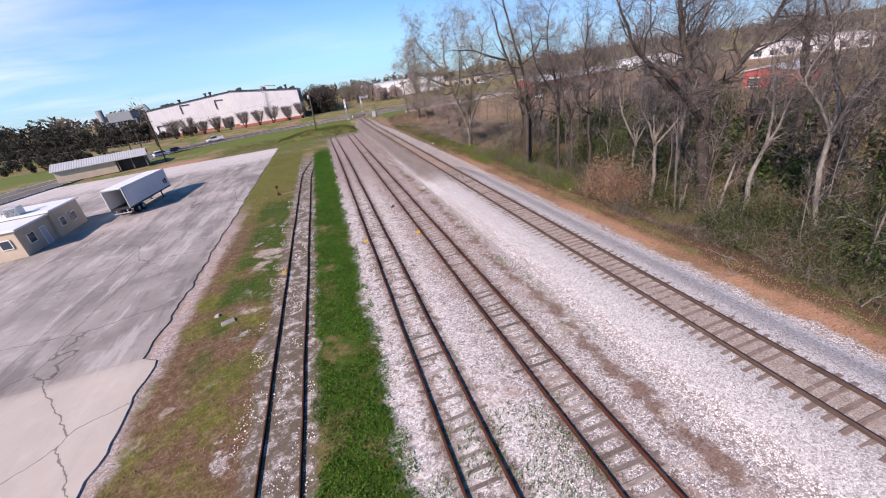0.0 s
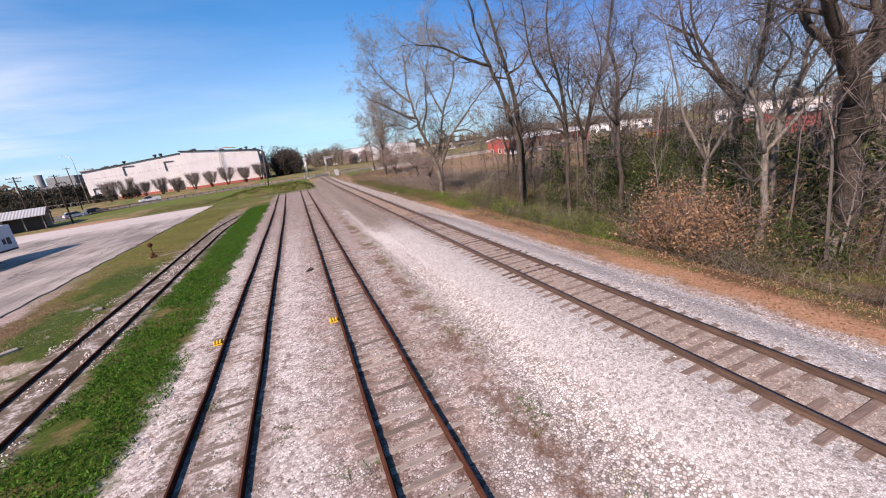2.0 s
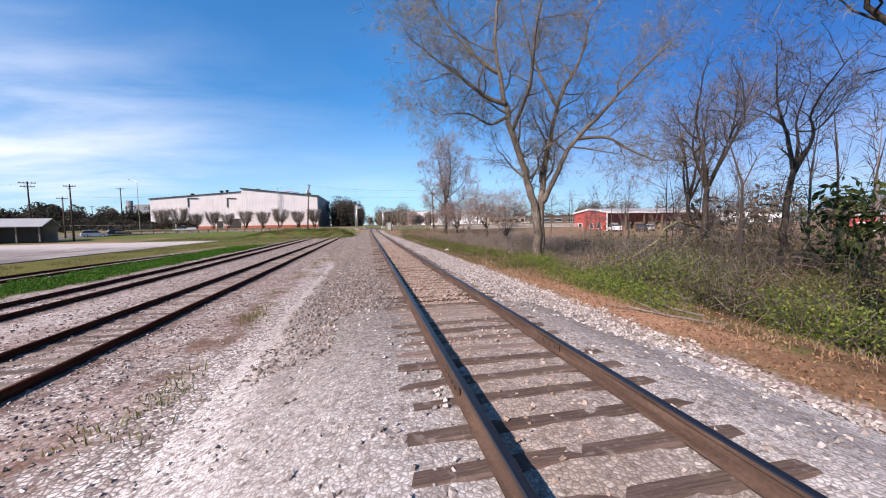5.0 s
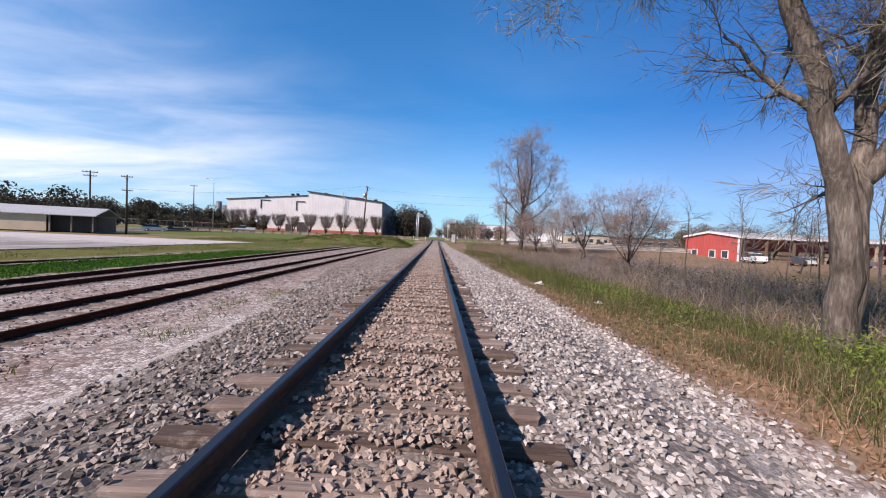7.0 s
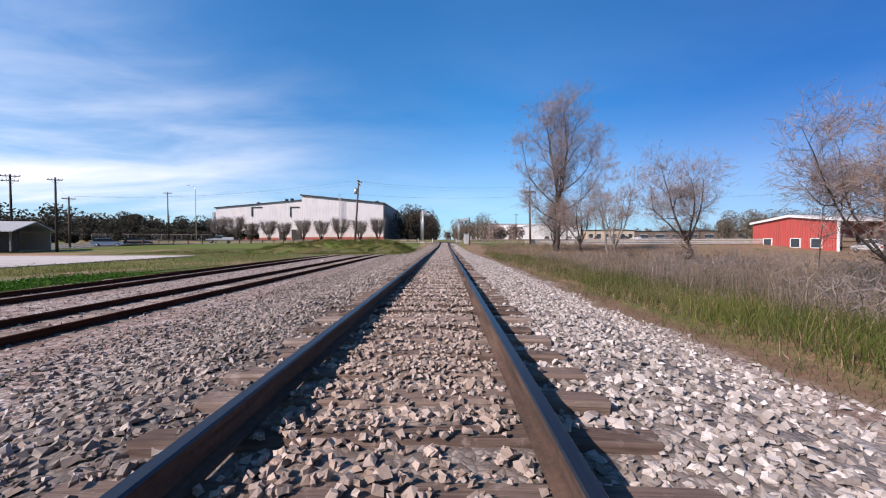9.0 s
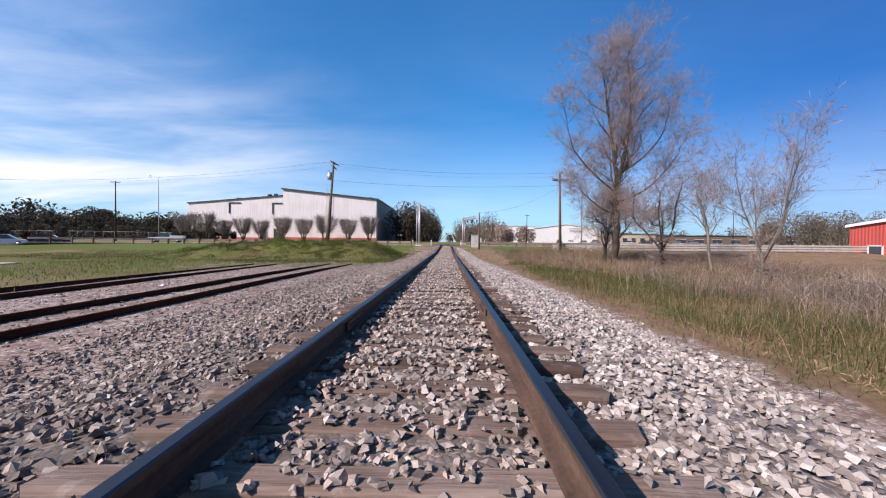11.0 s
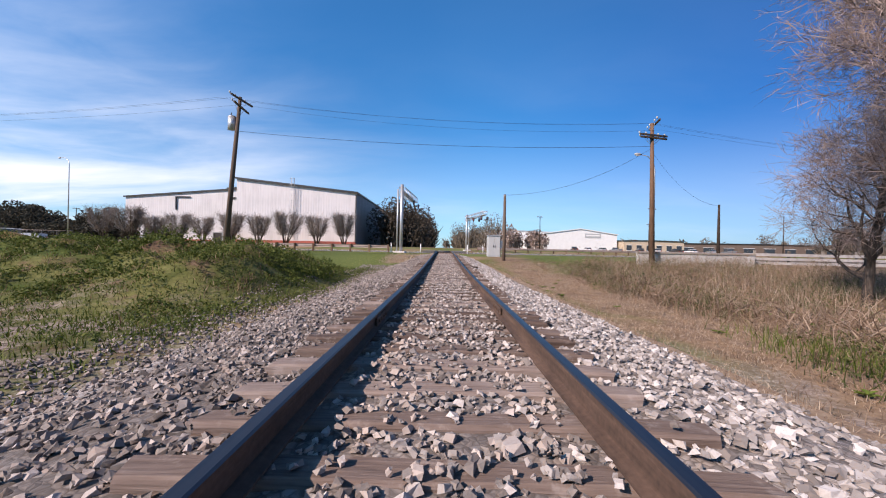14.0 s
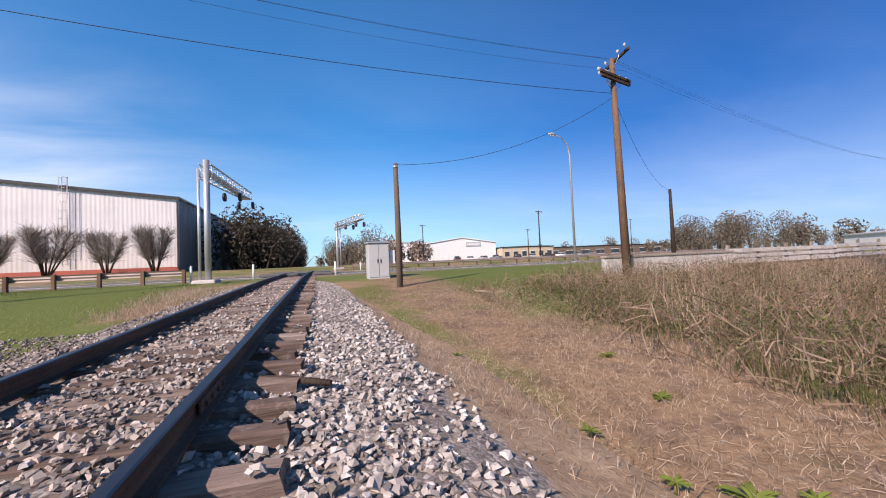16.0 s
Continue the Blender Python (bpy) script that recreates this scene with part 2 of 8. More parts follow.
def ballast_material():
    """Crushed grey rock on the bed, whiter along the foot, rust and brown dust between the rails."""
    m, g = material("ballast_bed")
    p = place(g)
    s = g.n("ShaderNodeSeparateXYZ", None, Vector=p)
    warp = g.noise(p, 0.9, 5.0, 0.65)
    x = g.math("ADD", s.outputs[0], g.math("MULTIPLY", g.math("SUBTRACT", warp, 0.5), 1.2))
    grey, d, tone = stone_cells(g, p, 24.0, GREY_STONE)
    white, _, _ = stone_cells(g, p, 21.0, WHITE_STONE)
    foot = g.math("ADD", g.step(x, -2.7, -3.3), g.step(x, 3.0, 3.4), clamp=True)
    mid = g.band(x, -0.62, 0.62, 0.35)
    south = g.math("SUBTRACT", 1.0, g.step(s.outputs[1], 48.0, 58.0))
    east = g.step(x, 0.7, 1.4)
    c = g.mix(g.math("ADD", g.math("MULTIPLY", south, g.math("ADD", 0.56, g.math("MULTIPLY", east, 0.15))), g.math("MULTIPLY", foot, g.math("ADD", 0.55, g.math("MULTIPLY", south, 0.45))), clamp=True), grey, white)
    far = g.math("SUBTRACT", 1.0, g.step(s.outputs[1], 70.0, 96.0))
    c = g.mix(g.math("MULTIPLY", g.math("MULTIPLY", mid, far), g.math("ADD", 0.5, g.math("MULTIPLY", south, 0.3))), c, g.mix(tone, (0.26, 0.19, 0.15), (0.52, 0.425, 0.36)))
    c = g.mix(g.math("MULTIPLY", g.step(g.noise(p, 1.7, 5.0), 0.55, 0.72), g.math("SUBTRACT", 0.35, g.math("MULTIPLY", south, 0.25))), c, (0.30, 0.23, 0.18))
    c = g.mix(g.math("MULTIPLY", south, g.math("SUBTRACT", 1.0, mid)), c, g.mix(1.0, c, (1.04, 1.09, 1.13), "MULTIPLY"))
    c = g.mix(g.math("MULTIPLY", g.step(g.noise(p, 9.0, 4.0, 0.75), 0.52, 0.62), 0.42), c, (0.15, 0.125, 0.112))
    # dark cell edges paint the shade between stones into the colour
    gap_shade = g.step(d, 0.26, 0.52)
    c = g.mix(g.math("MULTIPLY", gap_shade, 0.5), c, (0.10, 0.08, 0.068))
    # silt under the loose stones, darkened to paint in the shade of their crevices
    silt_shade = g.math("MULTIPLY", g.band(s.outputs[1], 57.0, 139.0, 1.5), g.band(s.outputs[0], -3.6, 1.2, 0.4))
    c = g.mix(g.math("MULTIPLY", silt_shade, 0.40), c, (0.085, 0.068, 0.06))
    # west shoulder darker still: dirt plus painted shade between its stones
    grime_shade = g.math("MULTIPLY", g.band(s.outputs[1], 54.0, 139.0, 4.0), g.band(x, -3.3, -0.9, 0.3))
    c = g.mix(g.math("MULTIPLY", grime_shade, 0.34), c, (0.055, 0.046, 0.04))
    pale, _, t3 = broken_white(g, p)
    c = g.mix(g.math("MULTIPLY", g.step(x, -2.7, -3.2), g.math("SUBTRACT", 1.0, g.step(s.outputs[1], 42.0, 56.0))), c, pale)
    sway = g.math("ADD", g.math("MULTIPLY", g.math("SUBTRACT", g.noise(p, 0.55, 5.0, 0.6), 0.5), 1.6), g.math("MULTIPLY", g.math("SUBTRACT", g.noise(p, 2.4, 5.0, 0.65), 0.5), 1.1))
    west = g.math("MULTIPLY", g.step(g.math("ADD", s.outputs[0], sway), -4.0, -4.9), g.math("SUBTRACT", 1.0, g.step(s.outputs[1], 60.0, 70.0)))
    c = g.mix(g.math("MULTIPLY", west, 0.55), c, g.mix(t3, (0.17, 0.105, 0.088), (0.52, 0.39, 0.345)))
    rim = g.math("SUBTRACT", x, g.math("SUBTRACT", 3.95, g.math("MULTIPLY", g.step(s.outputs[1], 104.0, 138.0), 1.25)))
    thatch = g.ramp(g.math("ADD", g.math("MULTIPLY", g.noise(p, 14.0, 5.0, 0.7), 0.5), g.math("MULTIPLY", g.noise(p, 1.5, 5.0, 0.7), 0.5)), (0.3, (0.17, 0.10, 0.06)), (0.5, (0.36, 0.245, 0.155)), (0.7, (0.54, 0.41, 0.285)))
    c = g.mix(g.step(rim, -0.05, 0.12), c, thatch)
    h = g.math("SUBTRACT", g.math("MULTIPLY", tone, 0.5), g.math("MULTIPLY", d, 1.6))
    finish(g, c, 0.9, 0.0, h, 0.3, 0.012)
    return m


def stone_material(name, stops, dust=(0.34, 0.24, 0.18)):
    m, g = material(name)
    geo = g.n("ShaderNodeNewGeometry")
    p = geo.outputs["Position"]
    c = g.ramp(geo.outputs["Random Per Island"], *stops)
    n = g.noise(p, 60.0, 4.0)
    c = g.mix(g.math("MULTIPLY", g.step(n, 0.42, 0.75), 0.35), c, dust)
    s = g.n("ShaderNodeSeparateXYZ", None, Vector=p)
    fines = g.math("MULTIPLY", g.band(s.outputs[0], -0.7, 0.7, 0.25), g.math("SUBTRACT", 1.0, g.step(s.outputs[1], 70.0, 98.0)))
    c = g.mix(g.math("MULTIPLY", fines, 0.5), c, (0.38, 0.26, 0.19))
    finish(g, c, 0.88, 0.0, n, 0.35, 0.01)
    return m


def ground_material():
    m, g = material("ground_cover")
    p = place(g)
    s = g.n("ShaderNodeSeparateXYZ", None, Vector=p)
    w = g.math("SUBTRACT", g.noise(p, 0.55, 5.0, 0.6), 0.5)
    w2 = g.math("SUBTRACT", g.noise(p, 2.4, 5.0, 0.65), 0.5)
    edge = g.math("ADD", g.math("MULTIPLY", w, 1.6), g.math("MULTIPLY", w2, 1.1))
    x = g.math("ADD", s.outputs[0], edge)
    y = g.math("ADD", s.outputs[1], g.math("MULTIPLY", edge, 3.0))
    blotch, fine = g.noise(p, 0.22, 5.0), g.noise(p, 9.0, 5.0, 0.7)
    green = g.ramp(fine, (0.25, (0.04, 0.085, 0.014)), (0.6, (0.10, 0.18, 0.030)), (0.85, (0.20, 0.27, 0.065)))
    olive = g.ramp(fine, (0.25, (0.09, 0.085, 0.03)), (0.6, (0.17, 0.17, 0.055)), (0.85, (0.27, 0.24, 0.11)))
    straw = g.ramp(fine, (0.2, (0.14, 0.083, 0.046)), (0.55, (0.31, 0.208, 0.128)), (0.85, (0.48, 0.355, 0.235)))
    litter = g.ramp(fine, (0.2, (0.055, 0.035, 0.02)), (0.55, (0.15, 0.09, 0.05)), (0.85, (0.30, 0.19, 0.11)))
    clay = g.ramp(fine, (0.2, (0.22, 0.11, 0.062)), (0.55, (0.42, 0.24, 0.152)), (0.85, (0.57, 0.40, 0.285)))
    white, d, tone = broken_white(g, p)
    yard = g.math("MULTIPLY", g.step(y, 44.0, 62.0), g.math("ADD", g.math("MULTIPLY", g.step(g.noise(p, 0.9, 6.0, 0.7), 0.34, 0.60), 0.6), g.math("MULTIPLY", g.step(y, 66.0, 98.0), 0.4)))
    band = g.band(x, -4.45, -2.5, 0.45)
    white = g.mix(g.math("MULTIPLY", g.math("MULTIPLY", g.step(g.noise(p, 0.8, 6.0, 0.65), 0.50, 0.66), 0.55), g.math("SUBTRACT", 1.0, band)), white, (0.40, 0.29, 0.23))
    white = g.mix(g.math("MULTIPLY", g.math("MULTIPLY", g.step(g.noise(p, 2.7, 5.0, 0.75), 0.46, 0.60), 0.72), g.math("MULTIPLY", g.step(y, 22.0, 34.0), g.math("SUBTRACT", 1.0, band))), white, (0.19, 0.135, 0.118))
    pink = g.math("MULTIPLY", g.step(g.noise(p, 0.45, 6.0, 0.7), 0.40, 0.62), g.math("SUBTRACT", 1.0, band))
    white = g.mix(g.math("MULTIPLY", g.math("MULTIPLY", pink, g.step(y, 20.0, 38.0)), g.math("ADD", 0.25, g.math("MULTIPLY", g.step(x, -10.0, -8.4), 0.35))), white, g.mix(tone, (0.17, 0.105, 0.088), (0.52, 0.39, 0.345)))
    white = g.mix(g.math("MULTIPLY", g.math("MULTIPLY", yard, 0.52), g.math("SUBTRACT", 1.0, g.math("MULTIPLY", band, g.step(y, 66.0, 52.0)))), white, g.mix(tone, (0.10, 0.063, 0.052), (0.32, 0.228, 0.19)))
    north = g.step(y, 96.0, 112.0)
    # open field, with green patches
    c = g.mix(g.step(blotch, 0.42, 0.60), straw, olive)
    c = g.mix(g.math("MULTIPLY", g.step(g.noise(p, 0.13, 6.0, 0.6), 0.44, 0.66), 0.8), c, green)
    # verge between the concrete and the outer siding
    verge = g.band(x, -26.6, -19.5, 0.4)
    tuft = g.math("ADD", g.math("MULTIPLY", fine, 0.5), g.math("MULTIPLY", g.noise(p, 2.6, 5.0, 0.7), 0.5))
    soil = g.ramp(fine, (0.2, (0.06, 0.038, 0.023)), (0.55, (0.155, 0.10, 0.062)), (0.85, (0.31, 0.225, 0.155)))
    brown = g.ramp(tuft, (0.32, (0.055, 0.032, 0.018)), (0.5, (0.145, 0.085, 0.05)), (0.68, (0.30, 0.205, 0.135)))
    sage = g.ramp(tuft, (0.32, (0.042, 0.045, 0.009)), (0.5, (0.125, 0.120, 0.026)), (0.68, (0.23, 0.20, 0.062)))
    turf = g.ramp(tuft, (0.32, (0.016, 0.032, 0.004)), (0.5, (0.045, 0.077, 0.010)), (0.68, (0.10, 0.135, 0.026)))
    worn = g.math("MULTIPLY", g.step(g.noise(p, 0.35, 5.0, 0.65), 0.36, 0.56), g.step(g.math("ADD", y, g.math("MULTIPLY", x, 1.6)), 26.0, 6.0))
    vg = g.mix(worn, sage, brown)
    vg = g.mix(g.math("MULTIPLY", g.math("MULTIPLY", g.band(x, -23.6, -20.0, 0.5), g.step(g.noise(p, 0.26, 5.0, 0.6), 0.38, 0.54)), g.band(y, 28.0, 62.0, 5.0)), vg, turf)
    vg = g.mix(g.math("MULTIPLY", g.math("MULTIPLY", g.step(g.noise(p, 0.55, 6.0, 0.7), 0.57, 0.64), g.math("MULTIPLY", g.step(x, -22.6, -20.6), g.step(y, 60.0, 48.0))), 0.9), vg, white)
    vg = g.mix(g.math("MULTIPLY", g.math("MULTIPLY", g.step(g.noise(p, 0.2, 5.0, 0.6), 0.60, 0.66), g.step(y, 60.0, 54.0)), 0.9), vg, g.mix(0.3, white, (0.52, 0.40, 0.30)))
    vg = g.mix(g.math("MULTIPLY", g.band(x, -27.4, -25.3, 0.5), g.step(y, 66.0, 50.0)), vg, g.mix(0.35, white, (0.40, 0.29, 0.25)))
    c = g.mix(g.math("MULTIPLY", verge, g.math("SUBTRACT", 1.0, north)), c, vg)
    # green strip
    c = g.mix(g.math("MULTIPLY", g.band(x, -17.3, -13.9, 0.35), g.math("SUBTRACT", 1.0, g.step(y, 96.0, 108.0))), c,
              g.mix(g.step(g.noise(p, 0.8, 5.0), 0.34, 0.50), g.mix(0.5, sage, soil), turf))
    # bed of the outer siding
    dirty = g.mix(g.step(g.noise(p, 1.7, 6.0, 0.72), 0.38, 0.52), g.mix(tone, (0.22, 0.19, 0.175), (0.58, 0.53, 0.495)), g.mix(fine, (0.05, 0.042, 0.03), (0.22, 0.175, 0.13)))
    c = g.mix(g.math("MULTIPLY", g.band(x, -19.9, -17.2, 0.3), g.math("SUBTRACT", 1.0, g.step(y, 80.0, 104.0))), c, dirty)
    # white stone of the yard
    c = g.mix(g.math("MULTIPLY", g.band(x, -14.1, 4.5, 0.25), g.math("SUBTRACT", 1.0, g.step(y, 120.0, 128.0))), c, white)
    blot = g.math("MULTIPLY", g.step(g.noise(p, 2.0, 6.0, 0.75), 0.50, 0.58), g.step(y, 62.0, 46.0))
    c = g.mix(g.math("MULTIPLY", g.math("MULTIPLY", blot, g.band(x, -13.4, -10.6, 0.3)), 0.75), c, g.mix(fine, (0.05, 0.045, 0.032), (0.26, 0.21, 0.165)))
    c = g.mix(g.math("MULTIPLY", g.math("MULTIPLY", g.band(x, -14.2, -9.4, 0.4), g.step(y, 70.0, 50.0)), g.math("MULTIPLY", g.math("SUBTRACT", 1.0, blot), 0.5)), c, g.mix(tone, (0.42, 0.38, 0.35), (0.84, 0.80, 0.77)))
    weeds = g.math("MULTIPLY", g.band(x, -5.2, -4.5, 0.25), g.math("MULTIPLY", g.step(g.noise(p, 0.75, 6.0, 0.72), 0.44, 0.56), g.step(y, 72.0, 62.0)))
    c = g.mix(g.math("MULTIPLY", weeds, 0.8), c, g.mix(fine, (0.05, 0.022, 0.014), (0.25, 0.145, 0.095)))
    # rust dust beside the siding rails, also painting their shadows darker and browner
    for xr in (-8.165, -6.655, -12.575, -11.065):
        dust = g.math("MULTIPLY", g.band(s.outputs[0], xr - 0.30, xr + 0.42, 0.22), g.math("ADD", 0.60, g.math("MULTIPLY", w2, 1.6), clamp=True))
        c = g.mix(g.math("MULTIPLY", dust, g.step(y, 96.0, 80.0)), c, (0.10, 0.05, 0.034))
    # foot of the bank on the wooded side
    shelf = g.math("SUBTRACT", 1.0, g.step(y, 60.0, 76.0))
    c = g.mix(g.math("MULTIPLY", g.band(x, 4.5, 5.9, 0.35), shelf), c, g.mix(g.math("MULTIPLY", g.step(blotch, 0.45, 0.65), 0.6), clay, litter))
    c = g.mix(g.math("MULTIPLY", g.band(x, 4.4, 5.0, 0.25), g.math("SUBTRACT", 1.0, shelf)), c, g.mix(fine, (0.085, 0.045, 0.027), (0.31, 0.20, 0.135)))
    rank2 = g.math("MULTIPLY", g.step(x, 5.0, 5.8), g.band(y, 66.0, 118.0, 5.0))
    c = g.mix(g.math("MULTIPLY", rank2, 0.85), c, g.mix(g.step(g.noise(p, 0.5, 5.0), 0.42, 0.60), g.mix(0.4, litter, straw), g.mix(0.35, litter, olive)))
    wood = g.mix(g.step(g.noise(p, 0.4, 5.0), 0.45, 0.62), litter, olive)
    c = g.mix(g.math("MULTIPLY", g.step(x, 5.2, 6.2), g.math("SUBTRACT", 1.0, g.step(y, 66.0, 80.0))), c, wood)
    mat = g.mix(g.step(g.noise(p, 1.3, 6.0, 0.7), 0.42, 0.62), straw, g.ramp(g.noise(p, 5.0, 5.0, 0.7), (0.3, (0.10, 0.063, 0.04)), (0.55, (0.21, 0.14, 0.095)), (0.75, (0.36, 0.275, 0.205))))
    dry = g.mix(g.step(g.noise(p, 0.28, 4.0), 0.56, 0.68), mat, olive)
    c = g.mix(g.math("MULTIPLY", g.math("MULTIPLY", g.step(x, 3.6, 4.6), north), g.math("SUBTRACT", 1.0, g.step(y, 150.0, 156.0))), c, dry)
    # bare earth past the concrete
    c = g.mix(g.math("MULTIPLY", g.band(x, -58.0, -28.0, 3.0), g.band(y, 108.0, 128.0, 3.0)), c, g.mix(0.35, clay, straw))
    # rank grass north of the yard, up to the mound
    rank = g.math("MULTIPLY", g.math("MULTIPLY", g.step(y, 104.0, 114.0), g.step(x, -4.0, -4.5)), g.math("MULTIPLY", g.step(x, -48.0, -40.0), g.step(y, 146.0, 141.0)))
    c = g.mix(g.math("MULTIPLY", rank, g.step(y, 116.0, 122.0)), c, g.mix(g.step(g.noise(p, 0.5, 5.0, 0.6), 0.42, 0.68), g.mix(g.step(g.noise(p, 0.9, 5.0, 0.6), 0.5, 0.65), olive, soil), g.ramp(fine, (0.25, (0.03, 0.046, 0.010)), (0.6, (0.066, 0.092, 0.018)), (0.85, (0.13, 0.15, 0.038)))))
    c = g.mix(g.math("MULTIPLY", rank, g.math("MULTIPLY", g.step(x, -13.0, -14.5), g.step(x, -29.0, -26.5))), c, g.mix(g.step(g.noise(p, 0.3, 5.0, 0.6), 0.36, 0.6), g.mix(0.55, olive, soil), g.mix(0.45, green, olive)))
    mud = g.math("MULTIPLY", g.math("MULTIPLY", g.band(y, 117.5, 127.5, 1.5), g.band(x, -17.0, -4.6, 0.8)), g.step(g.noise(p, 0.7, 5.0, 0.65), 0.30, 0.55))
    c = g.mix(g.math("MULTIPLY", mud, 0.75), c, g.mix(g.step(g.noise(p, 1.1, 5.0, 0.7), 0.46, 0.56), g.mix(tone, (0.16, 0.115, 0.10), (0.46, 0.37, 0.33)), g.ramp(fine, (0.2, (0.045, 0.05, 0.018)), (0.55, (0.10, 0.105, 0.04)), (0.85, (0.20, 0.18, 0.09)))))
    crest = g.math("MULTIPLY", g.math("MULTIPLY", g.band(y, 132.0, 138.5, 1.0), g.band(x, -27.0, -9.0, 2.0)), g.step(g.noise(p, 0.45, 5.0, 0.65), 0.44, 0.54))
    c = g.mix(g.math("MULTIPLY", crest, 0.85), c, g.ramp(fine, (0.2, (0.07, 0.035, 0.02)), (0.55, (0.19, 0.105, 0.062)), (0.85, (0.33, 0.21, 0.14))))
    # mown grass by the road
    lawn = g.math("MULTIPLY", g.band(y, 141.0, 160.5, 1.5), g.math("ADD", g.step(x, -4.0, -4.7), g.band(x, 7.0, 20.0, 1.5)))
    c = g.mix(lawn, c, g.ramp(fine, (0.25, (0.07, 0.096, 0.02)), (0.6, (0.13, 0.16, 0.04)), (0.85, (0.22, 0.23, 0.085))))
    h = g.math("ADD", g.math("MULTIPLY", fine, 0.7), g.math("MULTIPLY", d, -0.4))
    finish(g, c, 0.95, 0.0, h, 0.55, 0.03, 0.15)
    return m


def concrete_material():
    m, g = material("old_concrete")
    p = place(g)
    a, b, f = g.noise(p, 0.10, 5.0, 0.6), g.noise(p, 0.7, 6.0, 0.65), g.noise(p, 14.0, 4.0)
    s = g.n("ShaderNodeSeparateXYZ", None, Vector=p)
    c = g.ramp(a, (0.34, (0.185, 0.163, 0.148)), (0.5, (0.315, 0.28, 0.255)), (0.64, (0.45, 0.40, 0.365)))
    # wheel tracks and oil in long smears
    stretch = g.n("ShaderNodeMapping", None, Vector=p, Scale=(0.42, 0.06, 1.0), Rotation=(0, 0, 0.30)).outputs[0]
    smear = g.noise(stretch, 1.5, 7.0, 0.68)
    c = g.mix(g.math("MULTIPLY", g.step(smear, 0.50, 0.62), 0.62), c, (0.12, 0.105, 0.097))
    c = g.mix(g.math("MULTIPLY", g.step(smear, 0.44, 0.36), 0.5), c, (0.56, 0.51, 0.47))
    c = g.mix(g.math("MULTIPLY", g.step(b, 0.54, 0.70), 0.32), c, (0.60, 0.55, 0.51))
    c = g.mix(g.math("MULTIPLY", g.step(g.noise(p, 0.33, 6.0, 0.7), 0.58, 0.68), 0.55), c, (0.16, 0.135, 0.12))
    c = g.mix(g.math("MULTIPLY", f, 0.22), c, (0.22, 0.20, 0.185))
    rnd = g.n("ShaderNodeObjectInfo").outputs["Random"]
    # newer pale slab at the south end, washed sand at the far end
    c = g.mix(g.math("MULTIPLY", g.step(s.outputs[1], 31.0, 29.5), 0.75), c, g.mix(b, (0.44, 0.37, 0.31), (0.60, 0.53, 0.45)))
    c = g.mix(g.math("MULTIPLY", g.step(g.math("ADD", s.outputs[1], g.math("MULTIPLY", b, 16.0)), 106.0, 114.0), 0.7), c, (0.60, 0.55, 0.52))
    c = g.mix(g.math("MULTIPLY", g.step(rnd, 0.5, 0.9), 0.18), c, (0.50, 0.45, 0.41))
    # fine cracks
    crack = g.n("ShaderNodeTexVoronoi", {"feature": "DISTANCE_TO_EDGE"}, Vector=g.n("ShaderNodeVectorMath", {"operation": "ADD"}, i0=p, i1=g.noise(p, 0.6, 4.0, 0.6, True)).outputs[0], Scale=0.09).outputs["Distance"]
    c = g.mix(g.math("MULTIPLY", g.step(crack, 0.004, 0.001), 0.7), c, (0.05, 0.044, 0.038))
    finish(g, c, 0.88, 0.0, f, 0.25, 0.01)
    return m


def wood_material(name, stops, grain=(3.0, 45.0, 45.0)):
    m, g = material(name)
    p = local(g)
    rnd = g.n("ShaderNodeObjectInfo").outputs["Random"]
    off = g.n("ShaderNodeCombineXYZ", None, X=g.math("MULTIPLY", rnd, 37.0), Y=g.math("MULTIPLY", rnd, 11.0), Z=0.0).outputs[0]
    q = g.n("ShaderNodeVectorMath", {"operation": "ADD"}, i0=p, i1=off).outputs[0]
    gr = g.noise(g.n("ShaderNodeMapping", None, Vector=q, Scale=grain).outputs[0], 1.0, 5.0, 0.6)
    bl = g.noise(q, 2.2, 4.0)
    f = g.sum(g.math("MULTIPLY", gr, 0.6), g.math("MULTIPLY", bl, 0.25), g.math("MULTIPLY", g.math("SUBTRACT", rnd, 0.5), 0.45))
    c = g.ramp(f, *stops)
    c = g.mix(g.math("MULTIPLY", g.step(gr, 0.62, 0.72), 0.4), c, (0.035, 0.028, 0.022))
    c = g.mix(g.math("MULTIPLY", g.step(g.noise(q, 7.0, 4.0, 0.7), 0.54, 0.70), 0.3), c, stops[-1][1])
    finish(g, c, 0.9, 0.0, gr, 0.7, 0.015, 0.2)
    return m


def rust_material(name, a, b, c3, rough=0.8, spec=0.3):
    m, g = material(name)
    p = place(g)
    q = g.n("ShaderNodeMapping", None, Vector=p, Scale=(14.0, 1.2, 14.0)).outputs[0]
    n, f = g.noise(q, 1.0, 5.0, 0.6), g.noise(p, 30.0, 4.0)
    c = g.ramp(g.math("ADD", g.math("MULTIPLY", n, 0.7), g.math("MULTIPLY", f, 0.3)), (0.3, a), (0.52, b), (0.75, c3))
    finish(g, c, rough, 0.15 if spec > 0.1 else 0.0, f, 0.3, 0.004, spec)
    return m


